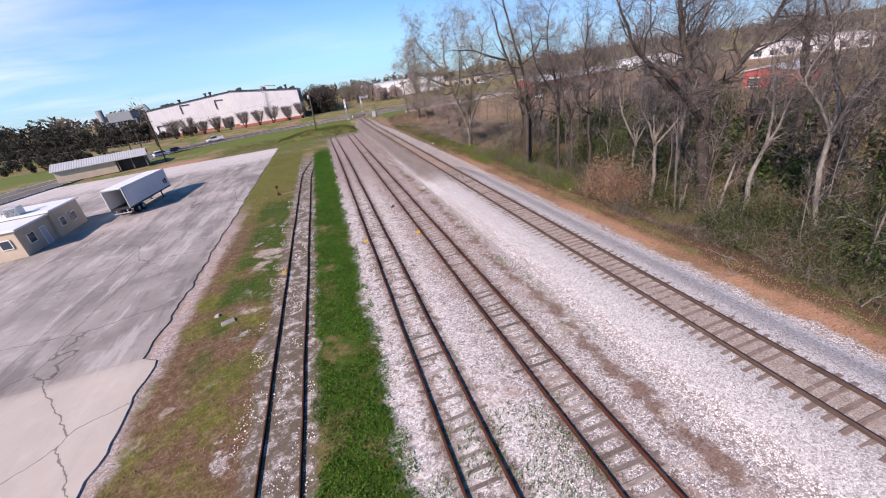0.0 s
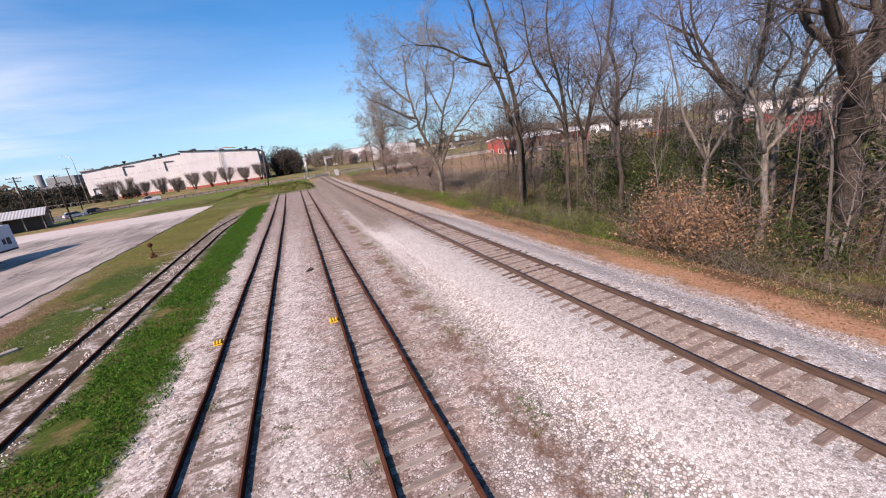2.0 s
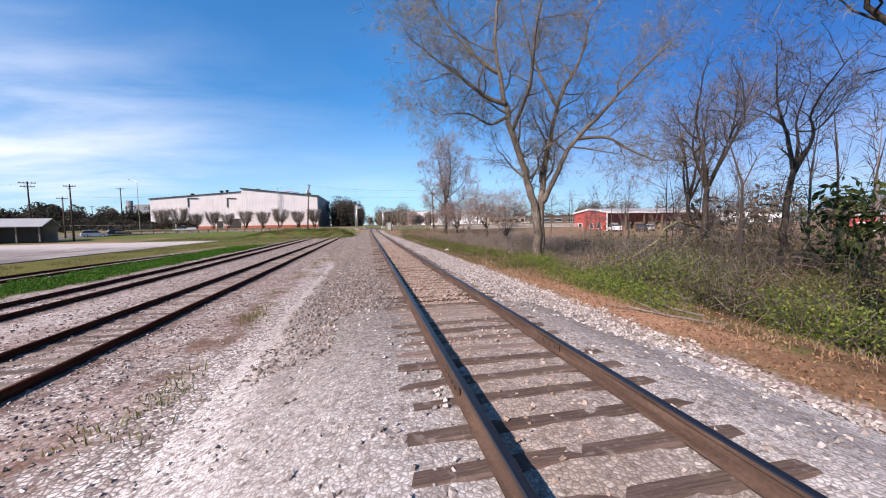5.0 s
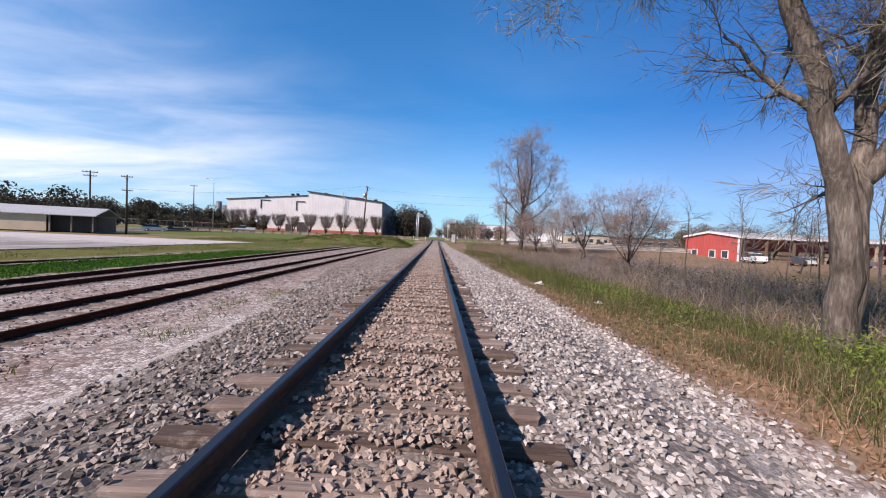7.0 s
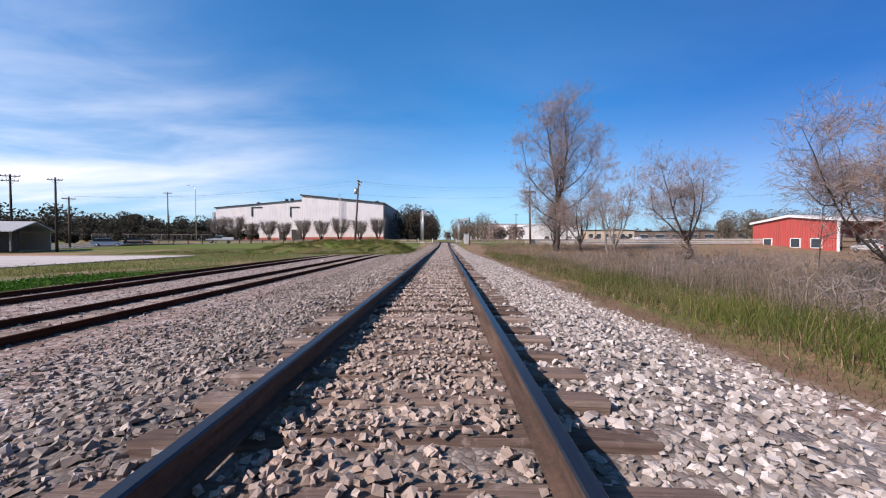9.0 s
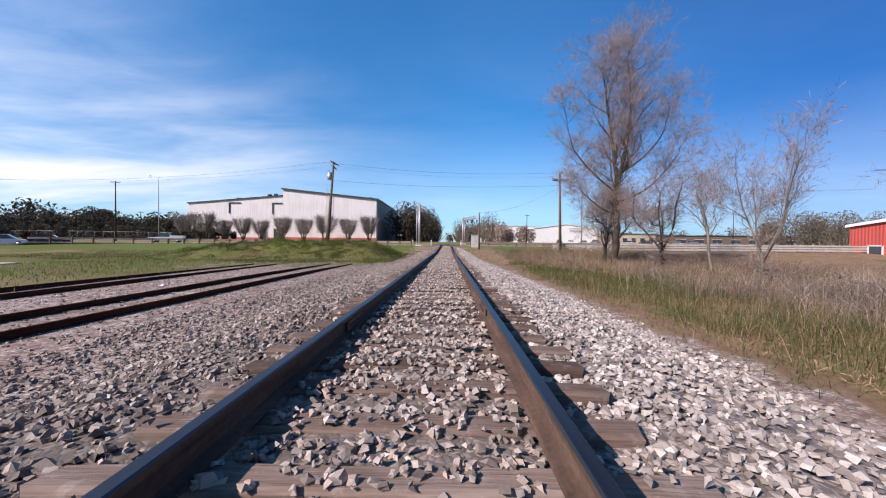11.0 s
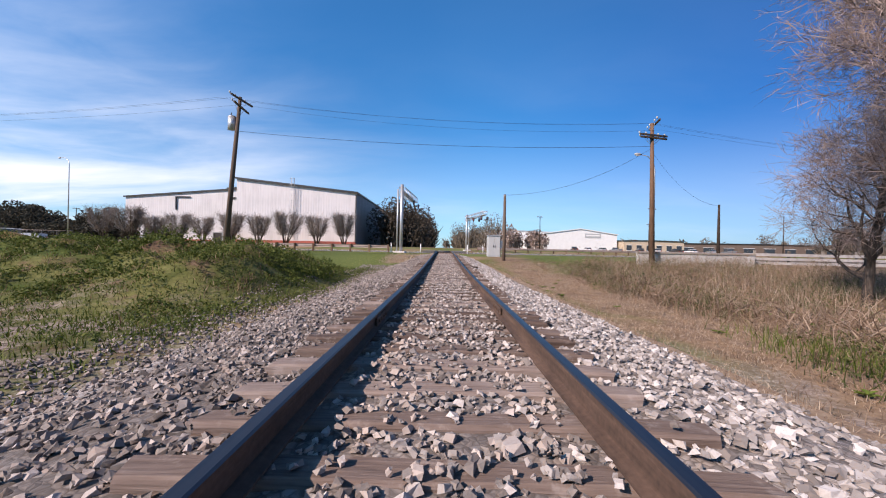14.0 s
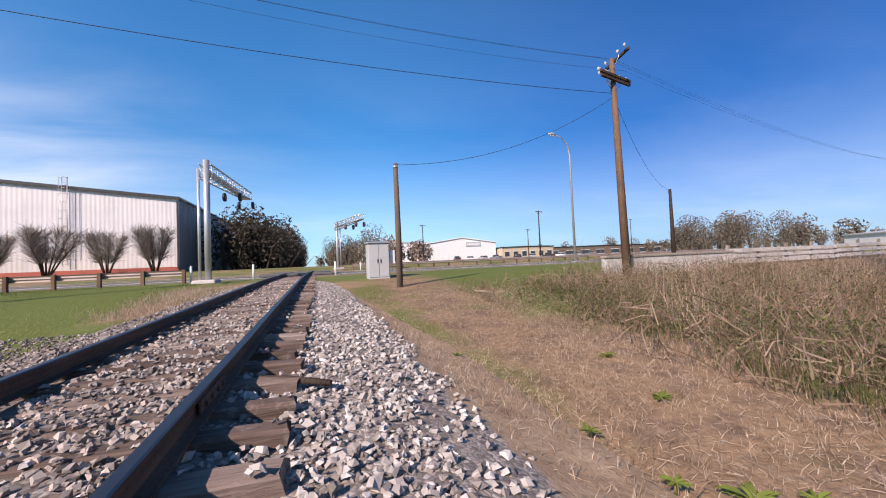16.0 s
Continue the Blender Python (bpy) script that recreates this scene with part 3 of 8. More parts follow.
def steel_head_material():
    m, g = material("polished_rail_head")
    p = place(g)
    q = g.n("ShaderNodeMapping", None, Vector=p, Scale=(60.0, 0.8, 1.0)).outputs[0]
    n = g.noise(q, 1.0, 4.0)
    finish(g, g.mix(n, (0.04, 0.042, 0.05), (0.11, 0.114, 0.128)), g.math("ADD", 0.28, g.math("MULTIPLY", n, 0.25)), 0.9, n, 0.1, 0.002, 0.5)
    return m


def bark_material(name, a, b, c3):
    m, g = material(name)
    p = local(g)
    q = g.n("ShaderNodeMapping", None, Vector=p, Scale=(7.0, 7.0, 1.1)).outputs[0]
    r, n = g.noise(q, 2.2, 6.0, 0.7), g.noise(p, 0.8, 4.0)
    c = g.ramp(g.math("ADD", g.math("MULTIPLY", r, 0.65), g.math("MULTIPLY", n, 0.35)), (0.33, a), (0.5, b), (0.68, c3))
    finish(g, c, 0.93, 0.0, r, 1.0, 0.05, 0.15)
    return m


def leaf_material(name, *stops, rough=0.65):
    """Leaves, blades and twigs; each one has its own tone."""
    m, g = material(name)
    geo = g.n("ShaderNodeNewGeometry")
    f = g.math("ADD", g.math("MULTIPLY", geo.outputs["Random Per Island"], 0.65),
               g.math("MULTIPLY", g.noise(geo.outputs["Position"], 0.35, 3.0), 0.35))
    c = g.ramp(f, *stops)
    b = g.n("ShaderNodeBsdfPrincipled", None, Base_Color=c, Roughness=rough)
    b.inputs["Specular IOR Level"].default_value = 0.2
    tr = g.n("ShaderNodeBsdfTranslucent", None, Color=c)
    mx = g.n("ShaderNodeMixShader", None, i0=0.25, i1=b.outputs[0], i2=tr.outputs[0])
    g.t.links.new(mx.outputs[0], g.n("ShaderNodeOutputMaterial").inputs[0])
    return m


def corrugated_material(name, color, pitch, axis=0, depth=0.02, rough=0.55):
    m, g = material(name)
    p = local(g)
    s = g.n("ShaderNodeSeparateXYZ", None, Vector=p).outputs[axis]
    wave = g.math("SINE", g.math("MULTIPLY", s, 2 * math.pi / pitch))
    big = g.noise(p, 0.25, 5.0)
    run = g.noise(g.n("ShaderNodeMapping", None, Vector=p, Scale=(2.2, 2.2, 0.12)).outputs[0], 1.0, 5.0)
    dark = tuple(c * 0.78 for c in color)
    c = g.mix(g.math("MULTIPLY", g.step(g.math("ADD", g.math("MULTIPLY", big, 0.5), g.math("MULTIPLY", run, 0.5)), 0.42, 0.70), 0.8), color, dark)
    finish(g, c, rough, 0.0, wave, 0.8, depth, 0.4)
    return m


def asphalt_material():
    m, g = material("asphalt")
    p = place(g)
    f, b = g.noise(p, 30.0, 4.0), g.noise(p, 0.3, 5.0)
    c = g.ramp(g.math("ADD", g.math("MULTIPLY", f, 0.4), g.math("MULTIPLY", b, 0.6)), (0.3, (0.07, 0.068, 0.066)), (0.7, (0.20, 0.195, 0.19)))
    finish(g, c, 0.9, 0.0, f, 0.3, 0.01, 0.2)
    return m


def glass_material(name, tint=(0.03, 0.04, 0.05)):
    m, g = material(name)
    n = g.noise(local(g), 3.0, 2.0)
    finish(g, g.mix(n, tint, tuple(c * 1.8 for c in tint)), 0.08, 0.0, n, 0.02, 0.01, 0.6)
    return m


M = {
    "ground": ground_material(), "ballast": ballast_material(), "concrete": concrete_material(), "asphalt": asphalt_material(),
    "grey_stone": stone_material("grey_ballast_stone", GREY_STONE), "white_stone": stone_material("white_gravel_stone", WHITE_STONE),
    "dull_stone": stone_material("darker_ballast_stone", DULL_STONE),
    "mixed_stone": stone_material("pale_ballast_stone", MIXED_STONE),
    "fresh_bark": bark_material("yellowish_bark", (0.16, 0.14, 0.07), (0.30, 0.27, 0.15), (0.42, 0.38, 0.24)),
    "tie": wood_material("weathered_tie_wood", ((0.22, (0.085, 0.058, 0.047)), (0.5, (0.20, 0.148, 0.124)), (0.72, (0.31, 0.25, 0.22)), (0.9, (0.47, 0.41, 0.37)))),
    "pole": wood_material("creosoted_pole_wood", ((0.25, (0.035, 0.026, 0.02)), (0.5, (0.085, 0.06, 0.045)), (0.8, (0.17, 0.125, 0.095))), (40.0, 40.0, 1.5)),
    # lighter copy of the pole wood: sunlight on the eastern pole is in its colour
    "brown_pole": wood_material("sunlit_brown_pole_wood", ((0.25, (0.07, 0.042, 0.028)), (0.5, (0.16, 0.095, 0.062)), (0.8, (0.27, 0.175, 0.12))), (40.0, 40.0, 1.5)),
    "grey_wood": wood_material("grey_weathered_wood", ((0.25, (0.10, 0.085, 0.07)), (0.5, (0.22, 0.19, 0.16)), (0.8, (0.40, 0.36, 0.32))), (30.0, 30.0, 2.0)),
    "rail": rust_material("rusty_rail_side", (0.040, 0.027, 0.021), (0.110, 0.068, 0.049), (0.20, 0.125, 0.086)),
    "rust": rust_material("dark_rusty_rail", (0.034, 0.012, 0.007), (0.078, 0.030, 0.019), (0.14, 0.062, 0.042), 0.98, 0.05),
    "head": steel_head_material(),
    "bark": bark_material("grey_brown_bark", (0.020, 0.016, 0.013), (0.062, 0.050, 0.042), (0.15, 0.122, 0.104)),
    "pale_bark": bark_material("pale_grey_bark", (0.08, 0.068, 0.058), (0.20, 0.175, 0.15), (0.36, 0.325, 0.285)),
    "great_bark": bark_material("furrowed_bark", (0.035, 0.027, 0.021), (0.135, 0.11, 0.09), (0.33, 0.28, 0.235)),
    "twig": leaf_material("bare_twigs", (0.2, (0.07, 0.058, 0.052)), (0.5, (0.155, 0.128, 0.115)), (0.8, (0.28, 0.235, 0.212)), rough=0.9),
    "bud": leaf_material("budding_twigs", (0.2, (0.16, 0.118, 0.102)), (0.5, (0.31, 0.238, 0.208)), (0.8, (0.46, 0.36, 0.315)), rough=0.9),
    "green_bud": leaf_material("spring_buds", (0.2, (0.13, 0.112, 0.078)), (0.5, (0.24, 0.21, 0.148)), (0.8, (0.36, 0.315, 0.23)), rough=0.9),
    "leaf": leaf_material("evergreen_leaves", (0.2, (0.018, 0.034, 0.010)), (0.5, (0.045, 0.07, 0.02)), (0.85, (0.13, 0.155, 0.05))),
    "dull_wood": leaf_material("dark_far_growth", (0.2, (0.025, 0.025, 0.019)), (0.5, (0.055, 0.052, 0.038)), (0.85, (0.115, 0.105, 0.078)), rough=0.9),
    "brown_wood": leaf_material("grey_brown_growth", (0.2, (0.08, 0.065, 0.05)), (0.5, (0.16, 0.13, 0.10)), (0.85, (0.29, 0.235, 0.185)), rough=0.9),
    "wood_mass": leaf_material("dark_brown_growth", (0.2, (0.045, 0.037, 0.029)), (0.5, (0.075, 0.062, 0.049)), (0.85, (0.125, 0.104, 0.083)), rough=0.95),
    "grey_twig": leaf_material("pale_grey_twigs", (0.2, (0.14, 0.118, 0.105)), (0.5, (0.245, 0.21, 0.19)), (0.85, (0.36, 0.32, 0.29)), rough=0.9),
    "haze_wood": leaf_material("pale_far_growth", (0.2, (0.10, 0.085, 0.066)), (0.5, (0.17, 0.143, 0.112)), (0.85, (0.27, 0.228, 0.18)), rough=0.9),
    "olive_grass": leaf_material("olive_grass", (0.2, (0.07, 0.085, 0.02)), (0.5, (0.15, 0.17, 0.045)), (0.85, (0.30, 0.28, 0.11))),
    "field_green": leaf_material("dull_field_grass", (0.2, (0.045, 0.056, 0.018)), (0.5, (0.09, 0.105, 0.034)), (0.85, (0.18, 0.175, 0.075))),
    "pale_straw": leaf_material("bleached_straw", (0.2, (0.22, 0.155, 0.105)), (0.5, (0.40, 0.30, 0.215)), (0.85, (0.58, 0.47, 0.355)), rough=0.85),
    "old_tie": wood_material("grey_siding_tie", ((0.22, (0.12, 0.095, 0.08)), (0.5, (0.26, 0.215, 0.185)), (0.72, (0.40, 0.35, 0.31)), (0.9, (0.52, 0.47, 0.42)))),
    "weed": leaf_material("brown_weed_stalks", (0.2, (0.12, 0.075, 0.05)), (0.5, (0.24, 0.165, 0.115)), (0.85, (0.42, 0.315, 0.23)), rough=0.9),
    "privet": leaf_material("olive_bush_leaves", (0.2, (0.025, 0.033, 0.010)), (0.5, (0.06, 0.07, 0.02)), (0.85, (0.15, 0.15, 0.05))),
    "mound_leaf": leaf_material("sunlit_weed_leaves", (0.2, (0.038, 0.058, 0.009)), (0.5, (0.088, 0.118, 0.020)), (0.85, (0.175, 0.195, 0.050))),
    "fresh_leaf": leaf_material("fresh_leaves", (0.2, (0.05, 0.085, 0.015)), (0.5, (0.12, 0.17, 0.03)), (0.85, (0.27, 0.30, 0.07))),
    "dead_leaf": leaf_material("withered_leaves", (0.2, (0.13, 0.07, 0.04)), (0.5, (0.29, 0.165, 0.095)), (0.85, (0.47, 0.30, 0.18))),
    "grass": leaf_material("green_grass", (0.2, (0.015, 0.060, 0.004)), (0.5, (0.042, 0.140, 0.008)), (0.85, (0.088, 0.225, 0.018))),
    "straw": leaf_material("dry_grass", (0.2, (0.14, 0.085, 0.048)), (0.5, (0.30, 0.20, 0.122)), (0.85, (0.50, 0.37, 0.245)), rough=0.8),
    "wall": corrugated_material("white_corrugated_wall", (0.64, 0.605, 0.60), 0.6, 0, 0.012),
    # dark grey puts the shade on the warehouse's side into its colour
    "side_wall": corrugated_material("shade_grey_corrugated_wall", (0.21, 0.21, 0.22), 0.9, 1, 0.05),
    "roof": corrugated_material("grey_metal_roof", (0.42, 0.43, 0.44), 0.5, 0, 0.03),
    "brick_red": plain("red_plinth_paint", (0.42, 0.12, 0.09), 0.8),
    "red": corrugated_material("red_metal_wall", (0.48, 0.085, 0.07), 0.45, 0, 0.03),
    "cream": plain("tan_stucco", (0.52, 0.42, 0.31), 0.85, 0, 0.8, 0.2),
    "white": plain("white_paint", (0.74, 0.74, 0.73), 0.5, 0, 0.8, 0.12),
    "old_white": plain("peeling_whitewash", (0.50, 0.475, 0.45), 0.85, 0, 1.6, 0.42),
    "white_metal": plain("white_enamel", (0.70, 0.71, 0.72), 0.4, 0.0, 0.6, 0.1),
    "galv": plain("galvanised_steel", (0.52, 0.53, 0.54), 0.42, 0.6, 2.0, 0.15),
    "grey": plain("grey_paint", (0.42, 0.43, 0.43), 0.5, 0.0, 1.5, 0.12),
    "plant_grey": plain("weathered_plant_steel", (0.20, 0.215, 0.23), 0.6, 0.2, 1.0, 0.25),
    "rail_grey": plain("dull_guard_rail_steel", (0.32, 0.26, 0.235), 0.6, 0.3, 1.2, 0.25),
    "dark": plain("dark_metal", (0.045, 0.045, 0.048), 0.5, 0.3, 2.0, 0.2),
    "black": plain("black_rubber", (0.02, 0.02, 0.021), 0.8, 0.0, 4.0, 0.2),
    "yellow": plain("yellow_paint", (0.62, 0.40, 0.03), 0.55, 0.0, 3.0, 0.2),
    "red_paint": plain("bright_red_paint", (0.45, 0.03, 0.025), 0.4),
    "orange": plain("orange_machine_paint", (0.62, 0.17, 0.03), 0.5),
    "glass": glass_material("dark_window_glass"),
    "brown_siding": plain("dull_brown_siding", (0.15, 0.11, 0.088), 0.8, 0, 0.8, 0.25),
    # near-black that stands for shade inside openings
    "void": plain("unlit_interior", (0.05, 0.045, 0.042), 0.9),
    "timber": wood_material("bare_timber", ((0.25, (0.14, 0.10, 0.07)), (0.5, (0.32, 0.24, 0.17)), (0.8, (0.50, 0.41, 0.31))), (30.0, 2.0, 30.0)),
    "wire": plain("black_cable", (0.025, 0.025, 0.027), 0.6),
}


# ---------------------------------------------------------------- ground
def spaced(lo, a, b, hi, step, grow=1.18):
    mid = list(np.arange(a, b + step / 2, step))
    left, right, d = [], [], step
    while (left[-1] if left else a) > lo:
        d *= grow
        left.append((left[-1] if left else a) - d)
    d = step
    while (right[-1] if right else b) < hi:
        d *= grow
        right.append((right[-1] if right else b) + d)
    return np.array(left[::-1] + mid + right)


def grid_mesh(name, xs, ys, zf, smooth_faces=True):
    X, Y = np.meshgrid(xs, ys)
    Z = zf(X, Y)
    n, k = X.shape
    i = np.arange(n * k).reshape(n, k)
    f = np.stack([i[:-1, :-1], i[:-1, 1:], i[1:, 1:], i[1:, :-1]], -1).reshape(-1, 4)
    return fast_mesh(name, np.stack([X, Y, Z], -1).reshape(-1, 3), f, smooth_faces)


YS = spaced(-600, -12, 176, 4200, 1.0)
YS = np.concatenate([YS[YS < 123.5], np.arange(124, 144, 0.45), YS[YS > 144.3]])
ground = placed("ground", grid_mesh("ground", spaced(-3500, -44, 34, 3500, 0.9), YS, ground_z), M["ground"])
tagged(ground, "earth, dry grass and pale crushed stone of the rail yard", "ground", kind="structure")


def bed_z(x, y):
    a = np.abs(x)
    z = -0.04 - 0.64 * smooth(a, 1.35, 4.05) - 0.03 * np.exp(-((a - 0.72) / 0.18) ** 2) + rise(y)
    z = z + 0.018 * wobble(x, y, 4.3) + 0.012 * wobble(x, y, 11.0, 2.0)
    z = z + 0.022 * (1 - smooth(y, 50, 58)) * (1 - smooth(a, 0.75, 1.1)) + 0.012 * (1 - smooth(y, 50, 58)) * wobble(x, y, 2.1, 4.0)
    z = z - 0.05 * smooth(x, 0.95, 1.15) * smooth(y, 128, 133)
    z = z - 0.05 * smooth(a, 0.80, 0.92) * (1 - smooth(a, 1.5, 2.6)) * smooth(y, 58, 66)
    low = ground_z(x, y) - 0.05
    return np.where(a > 3.9, np.minimum(z, low), np.maximum(z, low - 0.02))


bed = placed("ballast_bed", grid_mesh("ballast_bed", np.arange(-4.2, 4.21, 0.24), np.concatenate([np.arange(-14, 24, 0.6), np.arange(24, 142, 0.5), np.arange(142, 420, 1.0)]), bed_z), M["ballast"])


tagged(bed, "raised bed of crushed grey rock under the main track", "ballast", kind="structure")


# concrete apron beyond the sidings, in slabs with open joints
def slab_apron():
    ob = base("concrete_apron", -50, 60, -0.62, label="stained old concrete apron cracked into slabs", category="pavement", kind="structure")
    right = lambda y: -26.6 + 0.07 * math.sin(y * 0.35) + 0.09 * math.sin(y * 1.3 + 1) + 0.10 * math.sin(y * 3.1) * math.sin(y * 0.7) + 0.07 * math.sin(y * 7.3 + 2)
    ys = [-14, 2, 16, 30.5, 45, 60, 75, 90, 105, 119]
    xs = [-92, -80, -68, -56, -44, -35]
    for j in range(len(ys) - 1):
        y0, y1 = ys[j], ys[j + 1]
        for i in range(len(xs)):
            x0 = xs[i]
            lift = -0.62 + 0.012 * math.sin(7.0 * i + 3.0 * j)
            n = 26 if i == len(xs) - 1 else 1
            outline = [(x0 + 0.02, y0 + 0.02)]
            for k in range(n + 1):
                yy = y0 + 0.02 + (y1 - y0 - 0.04) * k / n
                outline.append((right(yy) + (0.0 if yy > 30 else 0.8) if i == len(xs) - 1 else xs[i + 1] - 0.02, yy))
            outline.append((x0 + 0.02, y1 - 0.02))
            sh = Shape().prism([(a + 50, b - 60) for a, b in outline], -0.30, lift + 0.62, "z")
            part("slab", sh, M["concrete"], ob)
    return ob


slab_apron()

# road that crosses the track
ROAD = [(-94, 40), (-90, 85), (-86, 112), (-79, 136), (-66, 153), (-46, 163), (-22, 168), (0, 169), (40, 169), (90, 166), (160, 160), (300, 150), (520, 150)]


def along(path, n):
    """Evenly spread points and sideways directions on a smooth line through the path."""
    pts = [Vector((a, b, 0)) for a, b in path]
    out = []
    for i in range(len(pts) - 1):
        p0, p1, p2, p3 = pts[max(i - 1, 0)], pts[i], pts[i + 1], pts[min(i + 2, len(pts) - 1)]
        for k in range(n):
            t = k / n
            out.append(0.5 * (2 * p1 + (p2 - p0) * t + (2 * p0 - 5 * p1 + 4 * p2 - p3) * t * t + (3 * p1 - p0 - 3 * p2 + p3) * t ** 3))
    out.append(pts[-1])
    side = []
    for i, p in enumerate(out):
        d = (out[min(i + 1, len(out) - 1)] - out[max(i - 1, 0)]).normalized()
        side.append(Vector((d.y, -d.x, 0)))
    return out, side


def ribbon(name, path, lo, hi, mat, lift, n=10, thick=0.25):
    pts, side = along(path, n)
    v, f = [], []
    cols = max(2, int((hi - lo) / 1.5))
    for p, s in zip(pts, side):
        for k in range(cols + 1):
            q = p + s * (lo + (hi - lo) * k / cols)
            z = max(float(ground_z(q.x, q.y)), 0.40 if q.x > -60 else -0.5) + lift
            v.append((q.x, q.y, z))
    m = cols + 1
    for i in range(len(pts) - 1):
        for k in range(cols):
            a = i * m + k
            f.append((a, a + 1, a + m + 1, a + m))
    ob = placed(name, fast_mesh(name, v, f, True), mat)
    mod = ob.modifiers.new("thickness", "SOLIDIFY")
    mod.thickness, mod.offset = thick, -1
    return ob


tagged(ribbon("road", ROAD, -7.5, 7.5, M["asphalt"], 0.07), "worn grey asphalt road across the railway", "road", kind="structure")
for name, a, b in (("centre_line", -0.25, -0.05), ("centre_line", 0.05, 0.25), ("edge_line", -7.0, -6.85), ("edge_line", 6.85, 7.0)):
    tagged(ribbon(name, ROAD, a, b, M["yellow"] if name == "centre_line" else M["white"], 0.085, 10, 0.01), "painted line on the asphalt", "road marking", kind="structure")


# ---------------------------------------------------------------- tracks
def rail_section(top):
    """Half outlines of a flat-bottom rail, about 17 cm high."""
    return [(-0.07, -0.17), (0.07, -0.17), (0.07, -0.158), (0.012, -0.138), (0.009, -0.052), (0.034, -0.040), (0.036, -0.010), (0.028, 0.0),
            (-0.028, 0.0), (-0.036, -0.010), (-0.034, -0.040), (-0.009, -0.052), (-0.012, -0.138), (-0.07, -0.158)]


def rail_shape(line, scale=1.0, jig=0.0):
    """A rail along a list of (x, y, z of its top)."""
    sec = rail_section(0)
    sh, n = Shape(), len(sec)
    vs, fs = [], []
    for i, (x, y, z) in enumerate(line):
        a, b = line[max(i - 1, 0)], line[min(i + 1, len(line) - 1)]
        d = Vector((b[0] - a[0], b[1] - a[1], 0)).normalized()
        j = jig * math.sin(y * 0.9) + jig * math.sin(y * 0.37 + 1)
        for u, w in sec:
            vs.append((x + d.y * u * scale + j, y - d.x * u * scale, z + w * scale))
    for i in range(len(line) - 1):
        for k in range(n):
            fs.append((i * n + k, i * n + (k + 1) % n, (i + 1) * n + (k + 1) % n, (i + 1) * n + k))
    fs += [tuple(range(n)), tuple(range((len(line) - 1) * n, len(line) * n))]
    sh.add(vs, fs)
    for i in range(len(line) - 1):
        sh.m[i * n + 7] = 1
        sh.m[i * n + 6] = 1
        sh.m[i * n + 8] = 1
    return sh


def tie_meshes(name, count, seed, length=2.6):
    """A few worn ties; the pieces of a track share them."""
    r = random.Random(seed)
    out = []
    for _ in range(count):
        sh = Shape()
        L, Wd, Hh = length * r.uniform(0.97, 1.03), r.uniform(0.180, 0.212), 0.17
        n = 5
        vs, fs = [], []
        for i in range(n):
            u = -L / 2 + L * i / (n - 1)
            e = 0.02 if i in (0, n - 1) else 0.0
            ring = [(-Wd / 2 + e * 0.5, -Hh), (Wd / 2 - e * 0.5, -Hh), (Wd / 2 + r.uniform(-.008, .006), -0.022 - e), (Wd / 2 - 0.022 + r.uniform(-.008, .006), r.uniform(-.010, .003) - e),
                    (-Wd / 2 + 0.022 + r.uniform(-.006, .008), r.uniform(-.010, .003) - e), (-Wd / 2 + r.uniform(-.006, .008), -0.022 - e)]
            vs += [(u + (r.uniform(-.03, .03) if e else 0), a, b) for a, b in ring]
        for i in range(n - 1):
            for k in range(6):
                fs.append((i * 6 + k, i * 6 + (k + 1) % 6, (i + 1) * 6 + (k + 1) % 6, (i + 1) * 6 + k))
        fs += [tuple(range(6)), tuple(range(6 * n - 6, 6 * n))]
        sh.add(vs, fs)
        out.append(sh.mesh(name))
    return out


def track(name, label, xf, y0, y1, top, ties, pitch, rail_mats, seed, part_range, jig=0.0, sink=0.0, bars=True, scale=1.0):
    """A track with its two rails and its ties."""
    r = random.Random(seed)
    ob = base(name, 0, 0, 0, label=label, category="railway track")
    step = 2.0
    ys = list(np.arange(y0, y1, step)) + [y1]
    for sgn in (-1, 1):
        line = [(xf(y) + sgn * 0.755, y, top(y)) for y in ys]
        part("rail", rail_shape(line, scale, jig), rail_mats, ob)
        if bars:
            y = y0 + r.uniform(3, 11)
            while y < y1 - 2:
                sh = Shape()
                for off in (-0.032, 0.032):
                    sh.box((xf(y) + sgn * 0.755 + off, y, top(y) - 0.095), (0.022, 0.62, 0.085), 0, 0, 0.006)
                    for k in (-0.22, -0.08, 0.08, 0.22):
                        sh.box((xf(y) + sgn * 0.755 + off * 1.55, y + k, top(y) - 0.095), (0.022, 0.03, 0.03))
                part("joint_bar", sh, M["rail"], ob)
                y += 11.9
    extra = Shape()
    y = y0 + 0.2
    while y < y1:
        z = top(y) - 0.17 * scale - r.uniform(0.0, 0.02) - sink
        m = pose(xf(y) + r.uniform(-0.05, 0.05), y, z, r.uniform(-0.6, 0.6), r.uniform(-0.5, 0.5), r.uniform(-1.2, 1.2))
        me = r.choice(ties)
        if part_range[0] <= y <= part_range[1]:
            t = new("tie", me)
            t.parent = ob
            t.matrix_basis = m
        else:
            extra.add([m @ v.co for v in me.vertices], [tuple(p.vertices) for p in me.polygons])
        y += pitch * r.uniform(0.93, 1.07)
    if extra.v:
        tagged(part("far_tie_bed", extra, M["tie"], ob, "far ties of the track"), kind="stuff")
    return ob


TIES = tie_meshes("tie", 9, 3)
for me in TIES:
    me.materials.append(M["tie"])
OLD_TIES = tie_meshes("tie", 7, 8)
for me in OLD_TIES:
    me.materials.append(M["old_tie"])
